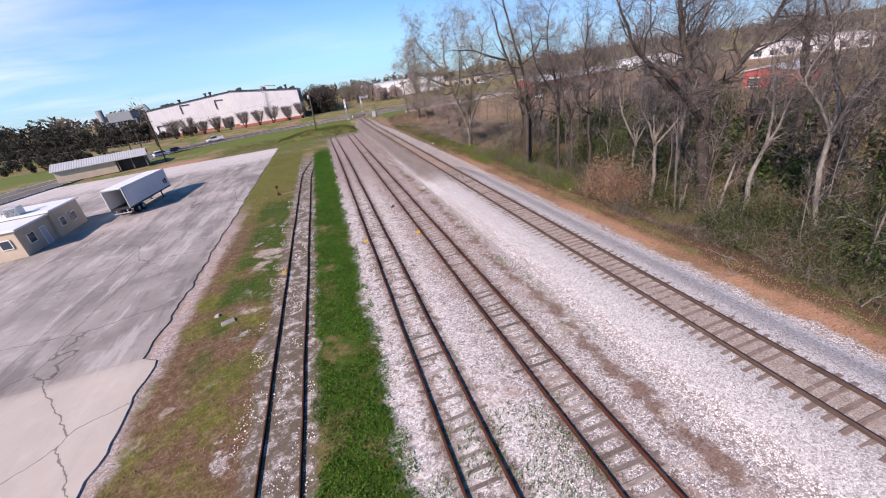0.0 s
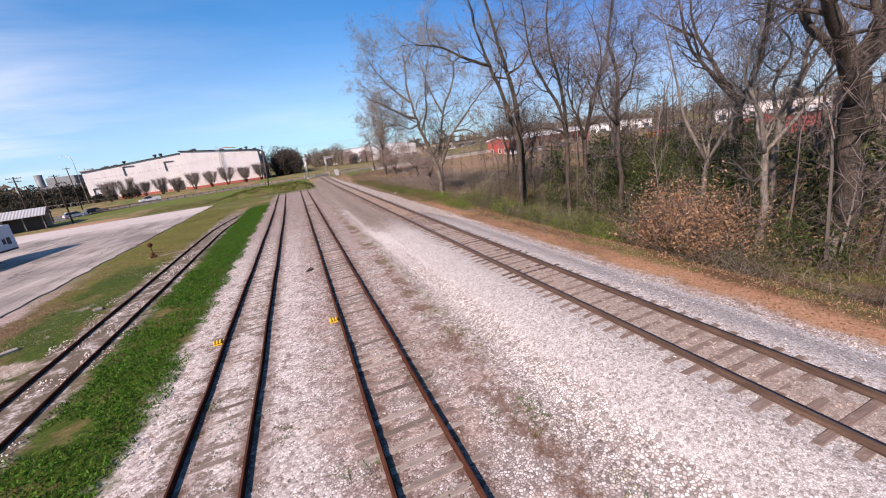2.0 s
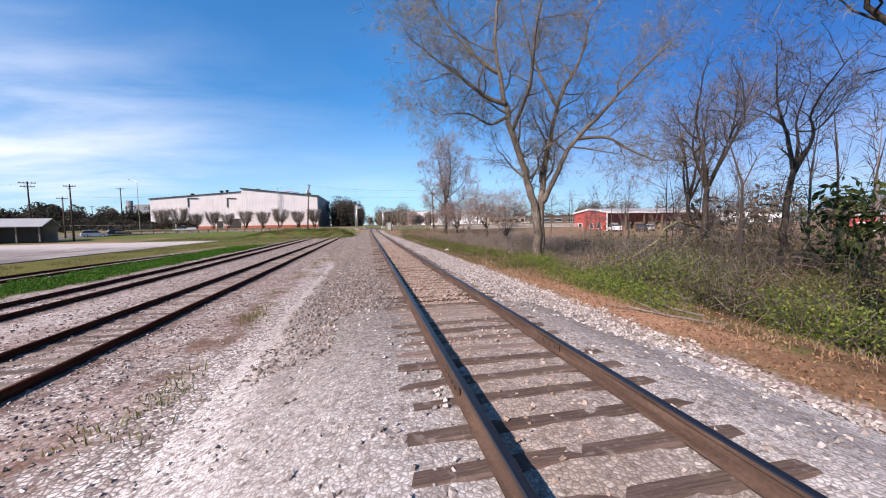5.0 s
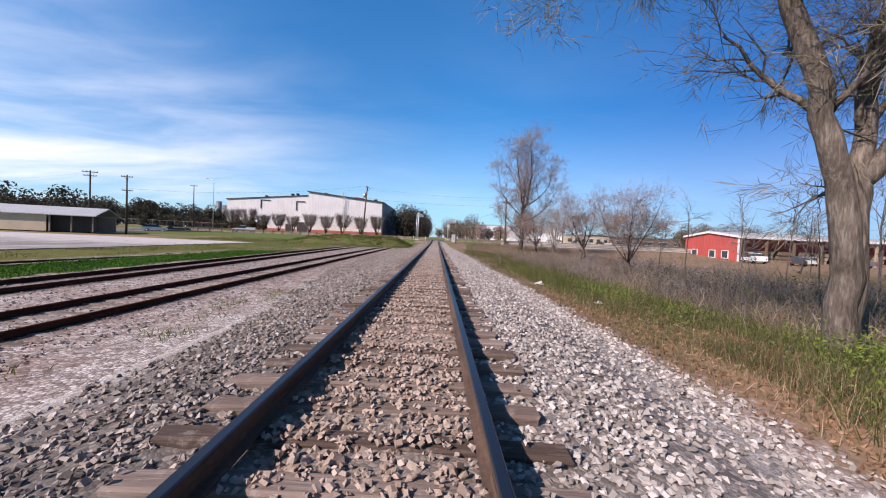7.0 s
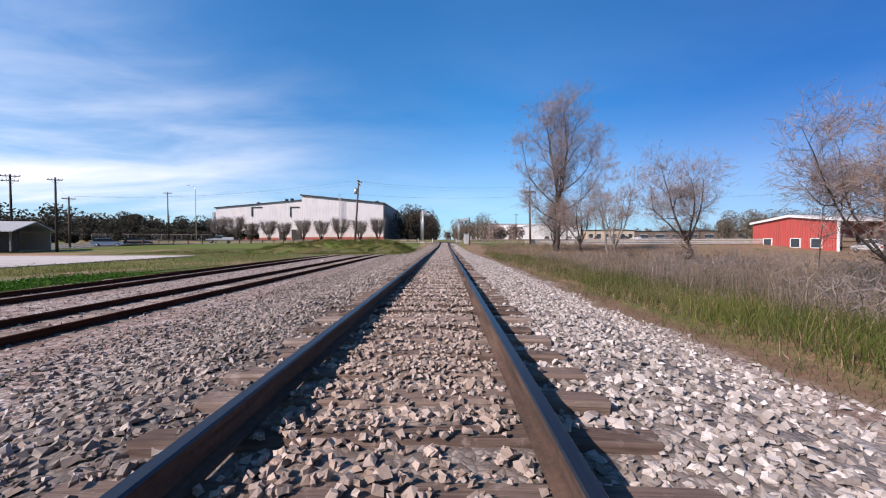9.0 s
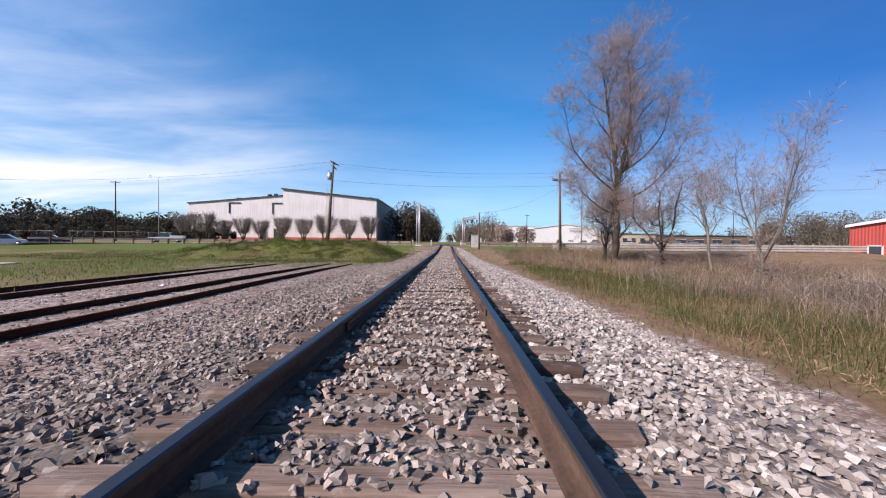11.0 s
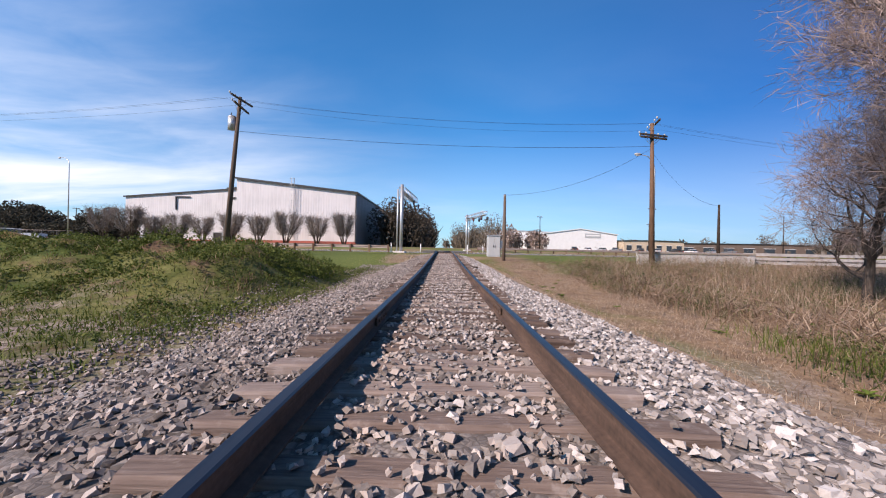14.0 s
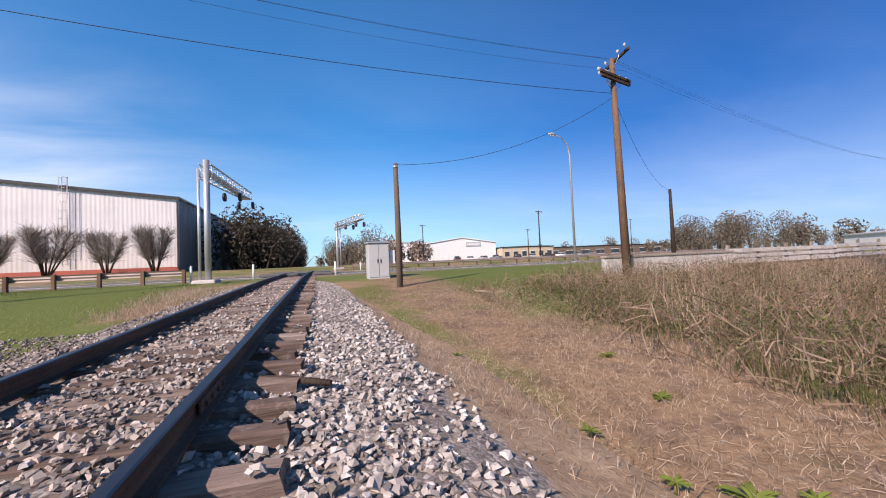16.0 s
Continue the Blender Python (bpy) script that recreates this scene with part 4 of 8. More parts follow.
main_track = track("main_track", "main railway track with polished rails on weathered wooden ties", lambda y: 0.0, -14, 400,
                   lambda y: 0.17 + float(rise(y)), TIES, 0.48, [M["rail"], M["head"]], 11, (36, 168))
track("siding_track", "disused siding with rusty rails on grey wooden ties", lambda y: -7.41, -12, 122.5, lambda y: -0.54 - 0.10 * float(smooth(y, 112, 123)), OLD_TIES, 0.52, [M["rust"], M["rust"]], 12, (10, 122), 0.008, -0.018, False, 0.84)
track("siding_track", "disused siding half buried in white gravel", lambda y: -11.82 - 0.4 * float(smooth(y, 70, 125)), -12, 121, lambda y: -0.54 - 0.08 * float(smooth(y, 105, 121)), OLD_TIES, 0.55, [M["rust"], M["rust"]], 13, (10, 121), 0.014, -0.006, False, 0.84)
track("siding_track", "overgrown siding sunk into dirt and grass", lambda y: -18.5 + 6.2 * float(smooth(y, 70, 122)), -12, 104, lambda y: -0.56 - 0.11 * float(smooth(y, 66, 104)), OLD_TIES, 0.56, [M["rust"], M["rust"]], 14, (8, 80), 0.014, -0.004, False, 0.84)


# ---------------------------------------------------------------- buildings
def warehouse():
    """White corrugated hall: a high block in front, a long lower wing set back from it."""
    ob = base("warehouse", -49.3, 207.0, 1.0, 0, "long white corrugated metal warehouse with a red plinth", "building")
    W, D, back = 28.4, 46.0, 15.0
    hs, hr = 15.6, 12.7
    # high block
    part("wall", Shape().prism([(0, 1.2), (W, 1.2), (W, hr), (0, hs)], 0.0, 0.35), M["wall"], ob, "white corrugated front wall")
    part("plinth", Shape().prism([(-0.02, -1.5), (W + 0.02, -1.5), (W + 0.02, 1.2), (-0.02, 1.2)], -0.03, 0.35), M["brick_red"], ob, "red painted plinth")
    part("wall", Shape().prism([(0.35, -1.5), (D, -1.5), (D, hr), (0.35, hr)], W - 0.35, W, "x"), M["side_wall"], ob, "corrugated side wall coloured grey for its shade")
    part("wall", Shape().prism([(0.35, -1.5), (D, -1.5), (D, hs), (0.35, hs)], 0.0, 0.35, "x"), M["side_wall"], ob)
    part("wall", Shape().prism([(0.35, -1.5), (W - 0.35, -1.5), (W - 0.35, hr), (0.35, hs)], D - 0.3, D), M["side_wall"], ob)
    part("roof", Shape().prism([(-0.4, hs + 0.05), (W + 0.4, hr), (W + 0.4, hr + 0.25), (-0.4, hs + 0.3)], -0.4, D + 0.4), M["grey"], ob, "grey metal roof with dark eaves")
    part("eaves_trim", Shape().prism([(-0.4, hs - 0.12), (W + 0.4, hr - 0.16), (W + 0.4, hr + 0.28), (-0.4, hs + 0.33)], -0.5, -0.4), M["dark"], ob)
    part("corner_trim", Shape().box((W - 0.1, -0.06, hr / 2 + 0.3), (0.26, 0.12, hr - 1.2)), M["dark"], ob)
    # wing
    x0, x1, xm = -39.2, -0.02, -4.7
    h0, h1 = 12.6, 15.6
    part("wall", Shape().prism([(x0, 1.2), (x1, 1.2), (x1, h1), (xm, h1), (x0, h0)], back, back + 0.3), M["wall"], ob, "white corrugated front wall of the wing")
    part("plinth", Shape().prism([(x0 - 0.02, -1.5), (x1, -1.5), (x1, 1.2), (x0 - 0.02, 1.2)], back - 0.03, back + 0.3), M["brick_red"], ob)
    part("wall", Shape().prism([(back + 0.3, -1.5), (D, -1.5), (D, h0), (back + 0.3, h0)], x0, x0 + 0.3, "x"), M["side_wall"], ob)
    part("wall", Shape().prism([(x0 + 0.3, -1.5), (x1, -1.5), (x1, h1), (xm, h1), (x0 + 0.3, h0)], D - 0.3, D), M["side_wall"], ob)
    part("roof", Shape().prism([(x0 - 0.4, h0), (xm, h1 + 0.04), (x1, h1 + 0.04), (x1, h1 + 0.28), (xm, h1 + 0.28), (x0 - 0.4, h0 + 0.25)], back - 0.3, D + 0.3), M["grey"], ob)
    part("eaves_trim", Shape().prism([(x0 - 0.4, h0 - 0.1), (xm, h1 - 0.08), (x1, h1 - 0.08), (x1, h1 + 0.3), (xm, h1 + 0.3), (x0 - 0.4, h0 + 0.28)], back - 0.4, back - 0.3), M["dark"], ob)
    # caged ladder, rising past the eaves
    lad = Shape()
    for dx in (-0.35, 0.35):
        lad.tube([(13.5 + dx, -0.55, 2.0), (13.5 + dx, -0.55, 15.9)], 0.05, 5)
    for k in range(34):
        lad.tube([(13.15, -0.55, 2.2 + 0.4 * k), (13.85, -0.55, 2.2 + 0.4 * k)], 0.03, 4)
    for k in range(10):
        z = 4.2 + 1.28 * k
        lad.tube([(13.1, -0.55, z), (13.0, -1.0, z), (13.5, -1.25, z), (14.0, -1.0, z), (13.9, -0.55, z)], 0.035, 4)
    for a in (13.0, 13.5, 14.0):
        lad.tube([(a, -1.0 if a != 13.5 else -1.25, 4.2), (a, -1.0 if a != 13.5 else -1.25, 15.7)], 0.03, 4)
    part("ladder", lad, M["galv"], ob, "caged steel ladder")
    # dock openings of the wing, near-black blocks in place of their shaded insides
    for x, w, h, z in ((-7.5, 4.6, 4.0, 0.2), (-13.4, 2.4, 3.2, 0.0), (-32.0, 3.4, 4.2, 0.0)):
        d = part("opening", Shape().box((x, back + 0.1, z + h / 2), (w, 0.3, h)), M["void"], ob, "near-black block for the shade in a dock opening")
        part("frame", Shape().box((x - w / 2 - 0.1, back - 0.02, z + h / 2), (0.2, 0.3, h + 0.4)).box((x + w / 2 + 0.1, back - 0.02, z + h / 2), (0.2, 0.3, h + 0.4)).box((x, back - 0.02, z + h + 0.1), (w, 0.3, 0.2)), M["grey"], d)
    for x, z, w, drop in ((-10.3, 12.9, 3.6, 3.6), (-25.2, 12.9, 4.0, 3.4), (-37.4, 5.6, 4.2, 4.6)):
        part("door_canopy", Shape().box((x + w / 2, back - 0.16, z), (w, 0.3, 0.34)).box((x + 0.15, back - 0.16, z - drop / 2 - 0.17), (0.3, 0.3, drop)), M["dark"], ob, "dark steel duct bracket on the wall")
    # roof equipment
    for x, y, z, k in ((-34, 24, 13.0, 1), (-31, 25, 13.2, 1), (-27, 24, 13.5, 0), (-14.6, 22, 14.6, 0), (-12.4, 22, 14.8, 0), (2, 14, 15.4, 1), (12, 20, 14.3, 1), (20, 16, 13.5, 1), (22.6, 18, 13.3, 0), (25.5, 20, 13.0, 1)):
        sh = Shape()
        if k:
            sh.box((x, y, z + 0.6), (2.4, 1.8, 1.2), 0, 0, 0.08).box((x + 0.4, y, z + 1.35), (1.2, 1.2, 0.3))
        else:
            sh.tube([(x, y, z - 0.4), (x, y, z + 1.7)], 0.5, 10).tube([(x, y, z + 1.7), (x, y, z + 2.2)], [0.85, 0.6], 10)
        part("roof_vent", sh, M["dark"], ob)
    part("roof_pipe", Shape().tube([(10.5, 20, 14.2), (11.5, 20, 16.1), (14, 20, 16.2), (18, 20, 15.6)], 0.16, 6), M["red_paint"], ob, "red roof pipe")
    return ob


warehouse()


def dust_plant():
    ob = base("process_plant", -133.0, 312.0, 1.0, -10, "grey filter plant with hoppers beside the warehouse", "industrial plant")
    sh = Shape()
    for x in (-4.5, -1.5, 1.5, 4.5):
        for y in (-2, 2):
            sh.box((x, y, 2.5), (0.3, 0.3, 5.0))
    part("frame", sh.box((0, 0, 5.1), (9.8, 4.6, 0.25)), M["plant_grey"], ob)
    part("housing", Shape().box((0, 0, 6.4), (7.4, 4.0, 2.6), 0, 0, 0.1), M["plant_grey"], ob)
    for x in (-3, 0, 3):
        part("hopper", Shape().tube([(x, 0, 5.1), (x, 0, 3.0)], [1.2, 0.3], 10), M["plant_grey"], ob)
    part("duct", Shape().tube([(4.6, 0, 8.0), (7.5, 0, 8.4), (8.4, 0, 6.5), (8.4, 0, 0.0)], 0.6, 10), M["plant_grey"], ob)
    ob.scale = (2.0, 2.0, 2.0)
    part("stack", Shape().tube([(-6.5, 0, 0), (-6.5, 0, 9.0)], 0.9, 12), M["plant_grey"], ob)
    return ob


dust_plant()


def guard_house():
    ob = base("guard_house", -51.3, 66.0, -0.62, 4, "small tan block house with a white flat roof", "building")
    for (x0, x1, y0, y1, h) in ((-3.2, 2.6, -7.0, -0.6, 3.0), (-3.0, 2.9, -0.6, 6.6, 3.3)):
        w = part("wall", Shape().box(((x0 + x1) / 2, (y0 + y1) / 2, h / 2), (x1 - x0, y1 - y0, h), 0, 0, 0.03), M["cream"], ob)
        part("roof", Shape().box(((x0 + x1) / 2, (y0 + y1) / 2, h + 0.09), (x1 - x0 + 0.5, y1 - y0 + 0.4, 0.18), 0, 0, 0.04), M["white"], ob, "white flat roof with overhang")
    for x, y, w, h, z, side in ((2.63, -5.0, 1.2, 1.0, 1.6, 0), (2.63, -2.6, 0.95, 2.1, 1.05, 0), (2.93, 1.2, 1.1, 1.0, 1.6, 0), (2.93, 3.9, 1.3, 1.0, 1.6, 0), (-1.0, -7.03, 1.3, 1.0, 1.6, 1), (1.4, -7.03, 0.9, 0.9, 1.7, 1)):
        sz = (0.08, w, h) if side == 0 else (w, 0.08, h)
        win = part("window" if h < 2 else "door", Shape().box((x, y, z), sz), M["glass"] if h < 2 else M["grey"], ob)
        e = 0.07
        fr = Shape()
        for s in (-1, 1):
            if side == 0:
                fr.box((x + 0.03, y + s * (w / 2 + e / 2), z), (0.1, e, h + 2 * e)).box((x + 0.03, y, z + s * (h / 2 + e / 2)), (0.1, w, e))
            else:
                fr.box((x + s * (w / 2 + e / 2), y - 0.03, z), (e, 0.1, h + 2 * e)).box((x, y - 0.03, z + s * (h / 2 + e / 2)), (w, 0.1, e))
        part("frame", fr, M["white"], win)
    ac = part("air_conditioner", Shape().box((-0.6, 0.6, 3.95), (1.4, 1.3, 1.1), 0, 0, 0.05), M["galv"], ob, "rooftop air conditioner")
    fin = Shape()
    for k in range(8):
        fin.box((-0.6, -0.06, 3.55 + 0.11 * k), (1.2, 0.04, 0.04))
    part("grille", fin, M["dark"], ac)
    part("mast", Shape().tube([(-2.2, 1.0, 3.4), (-2.2, 1.0, 6.0)], 0.07, 6).box((-2.2, 1.0, 6.0), (0.5, 0.5, 0.5)), M["white"], ob)
    return ob


guard_house()


def long_shed(x, y, rz, L, D, h, wall, label, open_end=0.35):
    ob = base("shed", x, y, -0.5, rz, label, "building")
    part("wall", Shape().prism([(-L / 2, 0), (L / 2 * (1 - open_end * 2) , 0), (L / 2 * (1 - open_end * 2), h), (-L / 2, h)], -D / 2, -D / 2 + 0.25), wall, ob)
    part("wall", Shape().prism([(-L / 2, 0), (L / 2, 0), (L / 2, h), (-L / 2, h)], D / 2 - 0.25, D / 2), wall, ob)
    part("wall", Shape().prism([(-D / 2 + 0.25, 0), (D / 2 - 0.25, 0), (D / 2 - 0.25, h), (0, h + 1.3), (-D / 2 + 0.25, h)], -L / 2, -L / 2 + 0.25, "x"), wall, ob)
    # added dark sheet across the open bay, painting the shade inside
    part("back_panel", Shape().box((L / 2 - open_end * L / 2, -D / 2 + 1.4, h / 2), (open_end * L * 0.98, 0.2, h)), M["void"], ob)
    for k in range(3):
        part("post", Shape().box((L / 2 - 0.2 - k * open_end * L / 2.2, -D / 2 + 0.15, h / 2), (0.2, 0.2, h)), M["grey_wood"], ob)
    part("roof", Shape().prism([(-D / 2 - 0.6, h - 0.1), (0, h + 1.4), (D / 2 + 0.6, h - 0.1), (D / 2 + 0.6, h + 0.05), (0, h + 1.56), (-D / 2 - 0.6, h + 0.05)], -L / 2 - 0.5, L / 2 + 0.5, "x"), M["roof"], ob, "ribbed grey metal roof")
    return ob


long_shed(-71.5, 132.0, 18, 19.0, 8.0, 2.9, M["cream"], "low tan shed with a grey metal roof and open bay")


def red_yard_building():
    """Local x runs south along the gable wall, which faces west; local y goes east."""
    ob = base("red_shed", 60.6, 136.3, -1.1, -90, "red metal shed with white trim, open along its long side", "building")
    W2, D, h = 16.0, 34.0, 5.2
    part("wall", Shape().prism([(-W2, 0), (0, 0), (0, h), (-W2 / 2, h + 1.0), (-W2, h)], 0, 0.2), M["red"], ob)
    part("wall", Shape().prism([(0.2, 0), (D, 0), (D, h + 0.5), (0.2, h + 0.5)], -5.2, -5.0, "x"), M["red"], ob)
    part("wall", Shape().prism([(0.2, 0), (D, 0), (D, h), (0.2, h)], -W2, -W2 + 0.2, "x"), M["red"], ob)
    part("wall", Shape().prism([(-W2, 0), (0, 0), (0, h), (-W2 / 2, h + 1.0), (-W2, h)], D - 0.2, D), M["red"], ob)
    part("roof", Shape().prism([(-W2 - 0.3, h - 0.05), (-W2 / 2, h + 1.0), (0.6, h - 0.1), (0.6, h + 0.1), (-W2 / 2, h + 1.2), (-W2 - 0.3, h + 0.15)], -0.3, D + 0.3), M["roof"], ob)
    part("trim", Shape().prism([(-W2 - 0.3, h - 0.2), (-W2 / 2, h + 0.8), (0.6, h - 0.25), (0.6, h + 0.15), (-W2 / 2, h + 1.25), (-W2 - 0.3, h + 0.2)], -0.42, -0.3), M["white"], ob, "white roof edge")
    part("fascia", Shape().box((0.66, D / 2, h - 0.1), (0.12, D + 0.6, 0.45)), M["white"], ob, "white eaves board")
    part("corner_trim", Shape().box((0.0, -0.08, h / 2), (0.3, 0.2, h)), M["white"], ob)
    for x in (-12.5, -7.0, -3.4):
        w = part("window", Shape().box((x, -0.06, 1.5), (1.6, 0.12, 1.4)), M["glass"], ob)
        part("frame", Shape().box((x - 0.87, -0.1, 1.5), (0.14, 0.14, 1.7)).box((x + 0.87, -0.1, 1.5), (0.14, 0.14, 1.7)).box((x, -0.1, 2.28), (1.9, 0.14, 0.14)).box((x, -0.1, 0.72), (1.9, 0.14, 0.14)), M["white"], w)
    for k in range(6):
        part("post", Shape().box((0.1, 5.5 + 5.6 * k, h / 2), (0.35, 0.35, h)), M["timber"], ob)
    R = random.Random(77)
    for k in range(8):
        for j in range(3):
            part("timber_pack", Shape().box((-2.4 + R.uniform(-.3, .3), 3.0 + 3.9 * k, 0.45 + 0.85 * j), (2.2, 3.0 * R.uniform(0.6, 1), 0.7)), M["timber"], ob)
    return ob


red_yard_building()


def block_building(x, y, z, rz, w, d, h, wall, roof, label, gable=0.0, windows=0, name="building"):
    """A plain far building with a roof, a fascia and its openings."""
    ob = base(name, x, y, z, rz, label, "building")
    part("wall", Shape().prism([(-w / 2, -1.5), (w / 2, -1.5), (w / 2, h), (0, h + gable), (-w / 2, h)], 0, d), wall, ob)
    part("roof", Shape().prism([(-w / 2 - 0.4, h), (0, h + gable), (w / 2 + 0.4, h), (w / 2 + 0.4, h + 0.3), (0, h + gable + 0.3), (-w / 2 - 0.4, h + 0.3)], -0.4, d + 0.4), roof, ob)
    for k in range(windows):
        xx = -w / 2 + w * (k + 0.5) / windows
        o = part("window", Shape().box((xx, -0.05, h * 0.42), (w / windows * 0.5, 0.12, h * 0.45)), M["glass"], ob)
        part("lintel", Shape().box((xx, -0.07, h * 0.42 + h * 0.24), (w / windows * 0.56, 0.16, 0.15)), M["white"], o)
        part("sill", Shape().box((xx, -0.07, h * 0.42 - h * 0.24), (w / windows * 0.56, 0.16, 0.15)), M["white"], o)
    return ob


white_hall = block_building(56.0, 272, 1.2, 0, 30, 40, 7.0, M["white"], M["white"], "white metal hall with a shallow gable across the road", 2.2, 0)
part("sign", Shape().box((5.0, -0.12, 6.6), (6.5, 0.15, 1.7)).box((5.0, -0.2, 6.6), (5.6, 0.06, 0.5), 0, 1), [M["grey"], M["white"]], white_hall, "grey sign panel with an unreadable line")
block_building(84.0, 268, 1.2, 0, 24, 22, 4.6, M["cream"], M["dark"], "low cream commercial building with a dark roof edge", 0.2, 6)
block_building(140.0, 290, 1.2, -4, 80, 30, 4.6, M["brown_siding"], M["dark"], "long low brown building with a dark roof", 0.3, 9)
block_building(77.0, 71.0, -1.2, -84, 9, 11, 3.6, M["red"], M["roof"], "red metal workshop behind the trees", 0.8, 2, "workshop")
block_building(84.5, 97.0, -1.2, -70, 6.5, 5, 2.9, M["red"], M["roof"], "small red metal workshop behind the trees", 0.5, 1, "workshop")
block_building(165.0, 118.0, -1.0, -55, 34, 20, 4.4, M["wall"], M["roof"], "white metal hall behind the trees", 1.4, 7)
block_building(150.0, 176.0, -0.8, -35, 30, 18, 4.5, M["white"], M["roof"], "white metal hall behind the trees", 1.2, 6)
block_building(38.0, 300.0, 1.2, 3, 34, 24, 9.0, M["white"], M["roof"], "white plant building far along the road", 0.4, 4)


# ---------------------------------------------------------------- poles and wires
def utility_pole(x, y, z, h, r, arms, label, rz=0.0, lean=(0.0, 0.0), can=False, wood="pole"):
    """arms: height below the top, half length, direction in degrees."""
    ob = base("utility_pole", x, y, z, rz, label, "utility pole")
    lx, ly = lean
    part("pole", Shape().tube([(0, 0, -0.4), (lx * 0.5, ly * 0.5, h * 0.5), (lx, ly, h)], [r * 1.25, r, r * 0.72], 10), M[wood], ob)
    for down, half, az in arms:
        c, s = math.cos(radians(az)), math.sin(radians(az))
        zc = h - down
        k = zc / h
        cx, cy = lx * k, ly * k
        arm = part("crossarm", Shape().box((cx + s * r, cy - c * r, zc), (half * 2, 0.11, 0.13), radians(az), 0, 0.015), M["pole"], ob)
        ins, br = Shape(), Shape()
        for u in (-0.92, -0.45, 0.45, 0.92):
            px, py = cx + c * half * u, cy + s * half * u
            ins.tube([(px, py, zc + 0.06), (px, py, zc + 0.14), (px, py, zc + 0.2), (px, py, zc + 0.26)], [0.02, 0.06, 0.07, 0.03], 6)
        for u in (-0.55, 0.55):
            br.tube([(cx + c * half * u, cy + s * half * u, zc - 0.06), (cx, cy, zc - 0.6)], 0.02, 4)
        part("insulator", ins, M["grey"], arm)
        part("brace", br, M["galv"], arm)
    if can:
        k = (h - 2.0) / h
        t = part("transformer", Shape().tube([(lx * k - 0.42, ly * k, h - 2.5), (lx * k - 0.42, ly * k, h - 1.55)], 0.29, 12).tube([(lx * k - 0.42, ly * k, h - 1.55), (lx * k - 0.42, ly * k, h - 1.46)], [0.3, 0.22], 12), M["galv"], ob, "grey pole transformer")
        part("bushing", Shape().tube([(lx * k - 0.5, ly * k, h - 1.5), (lx * k - 0.5, ly * k, h - 1.2)], [0.05, 0.03], 6), M["dark"], t)
    return ob


PL, PR = (-16.4, 147.0), (16.0, 147.9)
utility_pole(PL[0], PL[1], 0.25, 11.8, 0.17, [(0.25, 1.25, 84), (0.8, 1.25, 96)], "dark wooden utility pole with crossarms and a transformer", lean=(0.75, 0.3), can=True)
utility_pole(PR[0], PR[1], 0.30, 10.6, 0.17, [(0.1, 1.2, 78), (0.95, 1.25, 14), (1.15, 1.2, 14)], "wooden utility pole coloured sunlit brown, with double crossarms", lean=(-0.2, 0.0), wood="brown_pole")
utility_pole(-58.1, 134.3, -0.5, 11.0, 0.15, [(0.4, 0.9, 20)], "dark wooden utility pole beside the apron")
utility_pole(-64.9, 134.3, -0.5, 11.5, 0.15, [(0.3, 1.2, 20), (1.0, 1.0, 20)], "dark wooden utility pole with two crossarms")
utility_pole(-66, 144, -0.2, 9.0, 0.14, [(0.4, 0.9, 30)], "dark wooden utility pole by the road")
utility_pole(24.1, 152.0, 0.3, 5.0, 0.12, [], "short dark wooden pole")
utility_pole(-74, 178, 1.0, 13.0, 0.14, [(0.3, 1.0, 10)], "tall dark pole before the warehouse")
for x, y, h in ((43.2, 197, 9.5), (30, 236, 11), (62, 232, 9), (110, 240, 13), (16, 262, 12), (150, 235, 11), (-102, 250, 12), (-120, 240, 11), (-138, 246, 12), (-160, 240, 12)):
    utility_pole(x, y, 1.0, h, 0.13, [(0.3, 1.0, 15)], "far wooden utility pole")


def short_pole():
    ob = base("wooden_post", 4.75, 148.9, -0.45, 0, "plain dark weathered wooden pole beside the track", "post")
    part("shaft", Shape().tube([(0, 0, -0.3), (0.02, 0, 2.8), (0.0, 0.0, 5.8)], [0.14, 0.125, 0.10], 10), M["pole"], ob)
    part("cable_clamp", Shape().tube([(0, 0, 5.62), (0, 0, 5.7)], 0.115, 10), M["galv"], ob)
    return ob


short_pole()


def wire(a, b, sag, r=0.006, label="thin black overhead cable between utility poles"):
    a, b = Vector(a), Vector(b)
    n = 22
    pts = [a.lerp(b, i / n) - Vector((0, 0, sag * 4 * (i / n) * (1 - i / n))) for i in range(n + 1)]
    ob = part("overhead_wire", Shape().tube(pts, r, 4), M["wire"])
    return tagged(ob, label, "cable", "overhead wires")


zl, zr = 0.25 + 11.8, 0.3 + 10.6
for dx, dz, sag in ((-0.9, -0.1, 0.7), (0.0, -0.1, 0.75), (0.9, -0.6, 0.8)):
    wire((PL[0] + dx, PL[1] + 0.2, zl + dz), (PR[0] + dx * 0.6, PR[1], zr + dz + 0.1), sag)
    wire((PL[0] + dx, PL[1] + 0.2, zl + dz), (-66 + dx, 144, 8.9), 1.2)
    wire((PR[0] + dx * 0.6, PR[1], zr + dz + 0.1), (70 + dx, 157, 10.5), 1.1)
wire((PL[0], PL[1], zl - 2.6), (PR[0], PR[1], zr - 1.75), 0.55, 0.013)
wire((PR[0], PR[1], zr - 1.8), (4.75, 148.9, 5.3), 0.9, 0.010)
wire((PR[0], PR[1], zr - 2.4), (24.1, 152.0, 5.2), 0.9, 0.010)
wire((-58.1, 134.3, 10.2), (-66, 144, 8.4), 0.3)
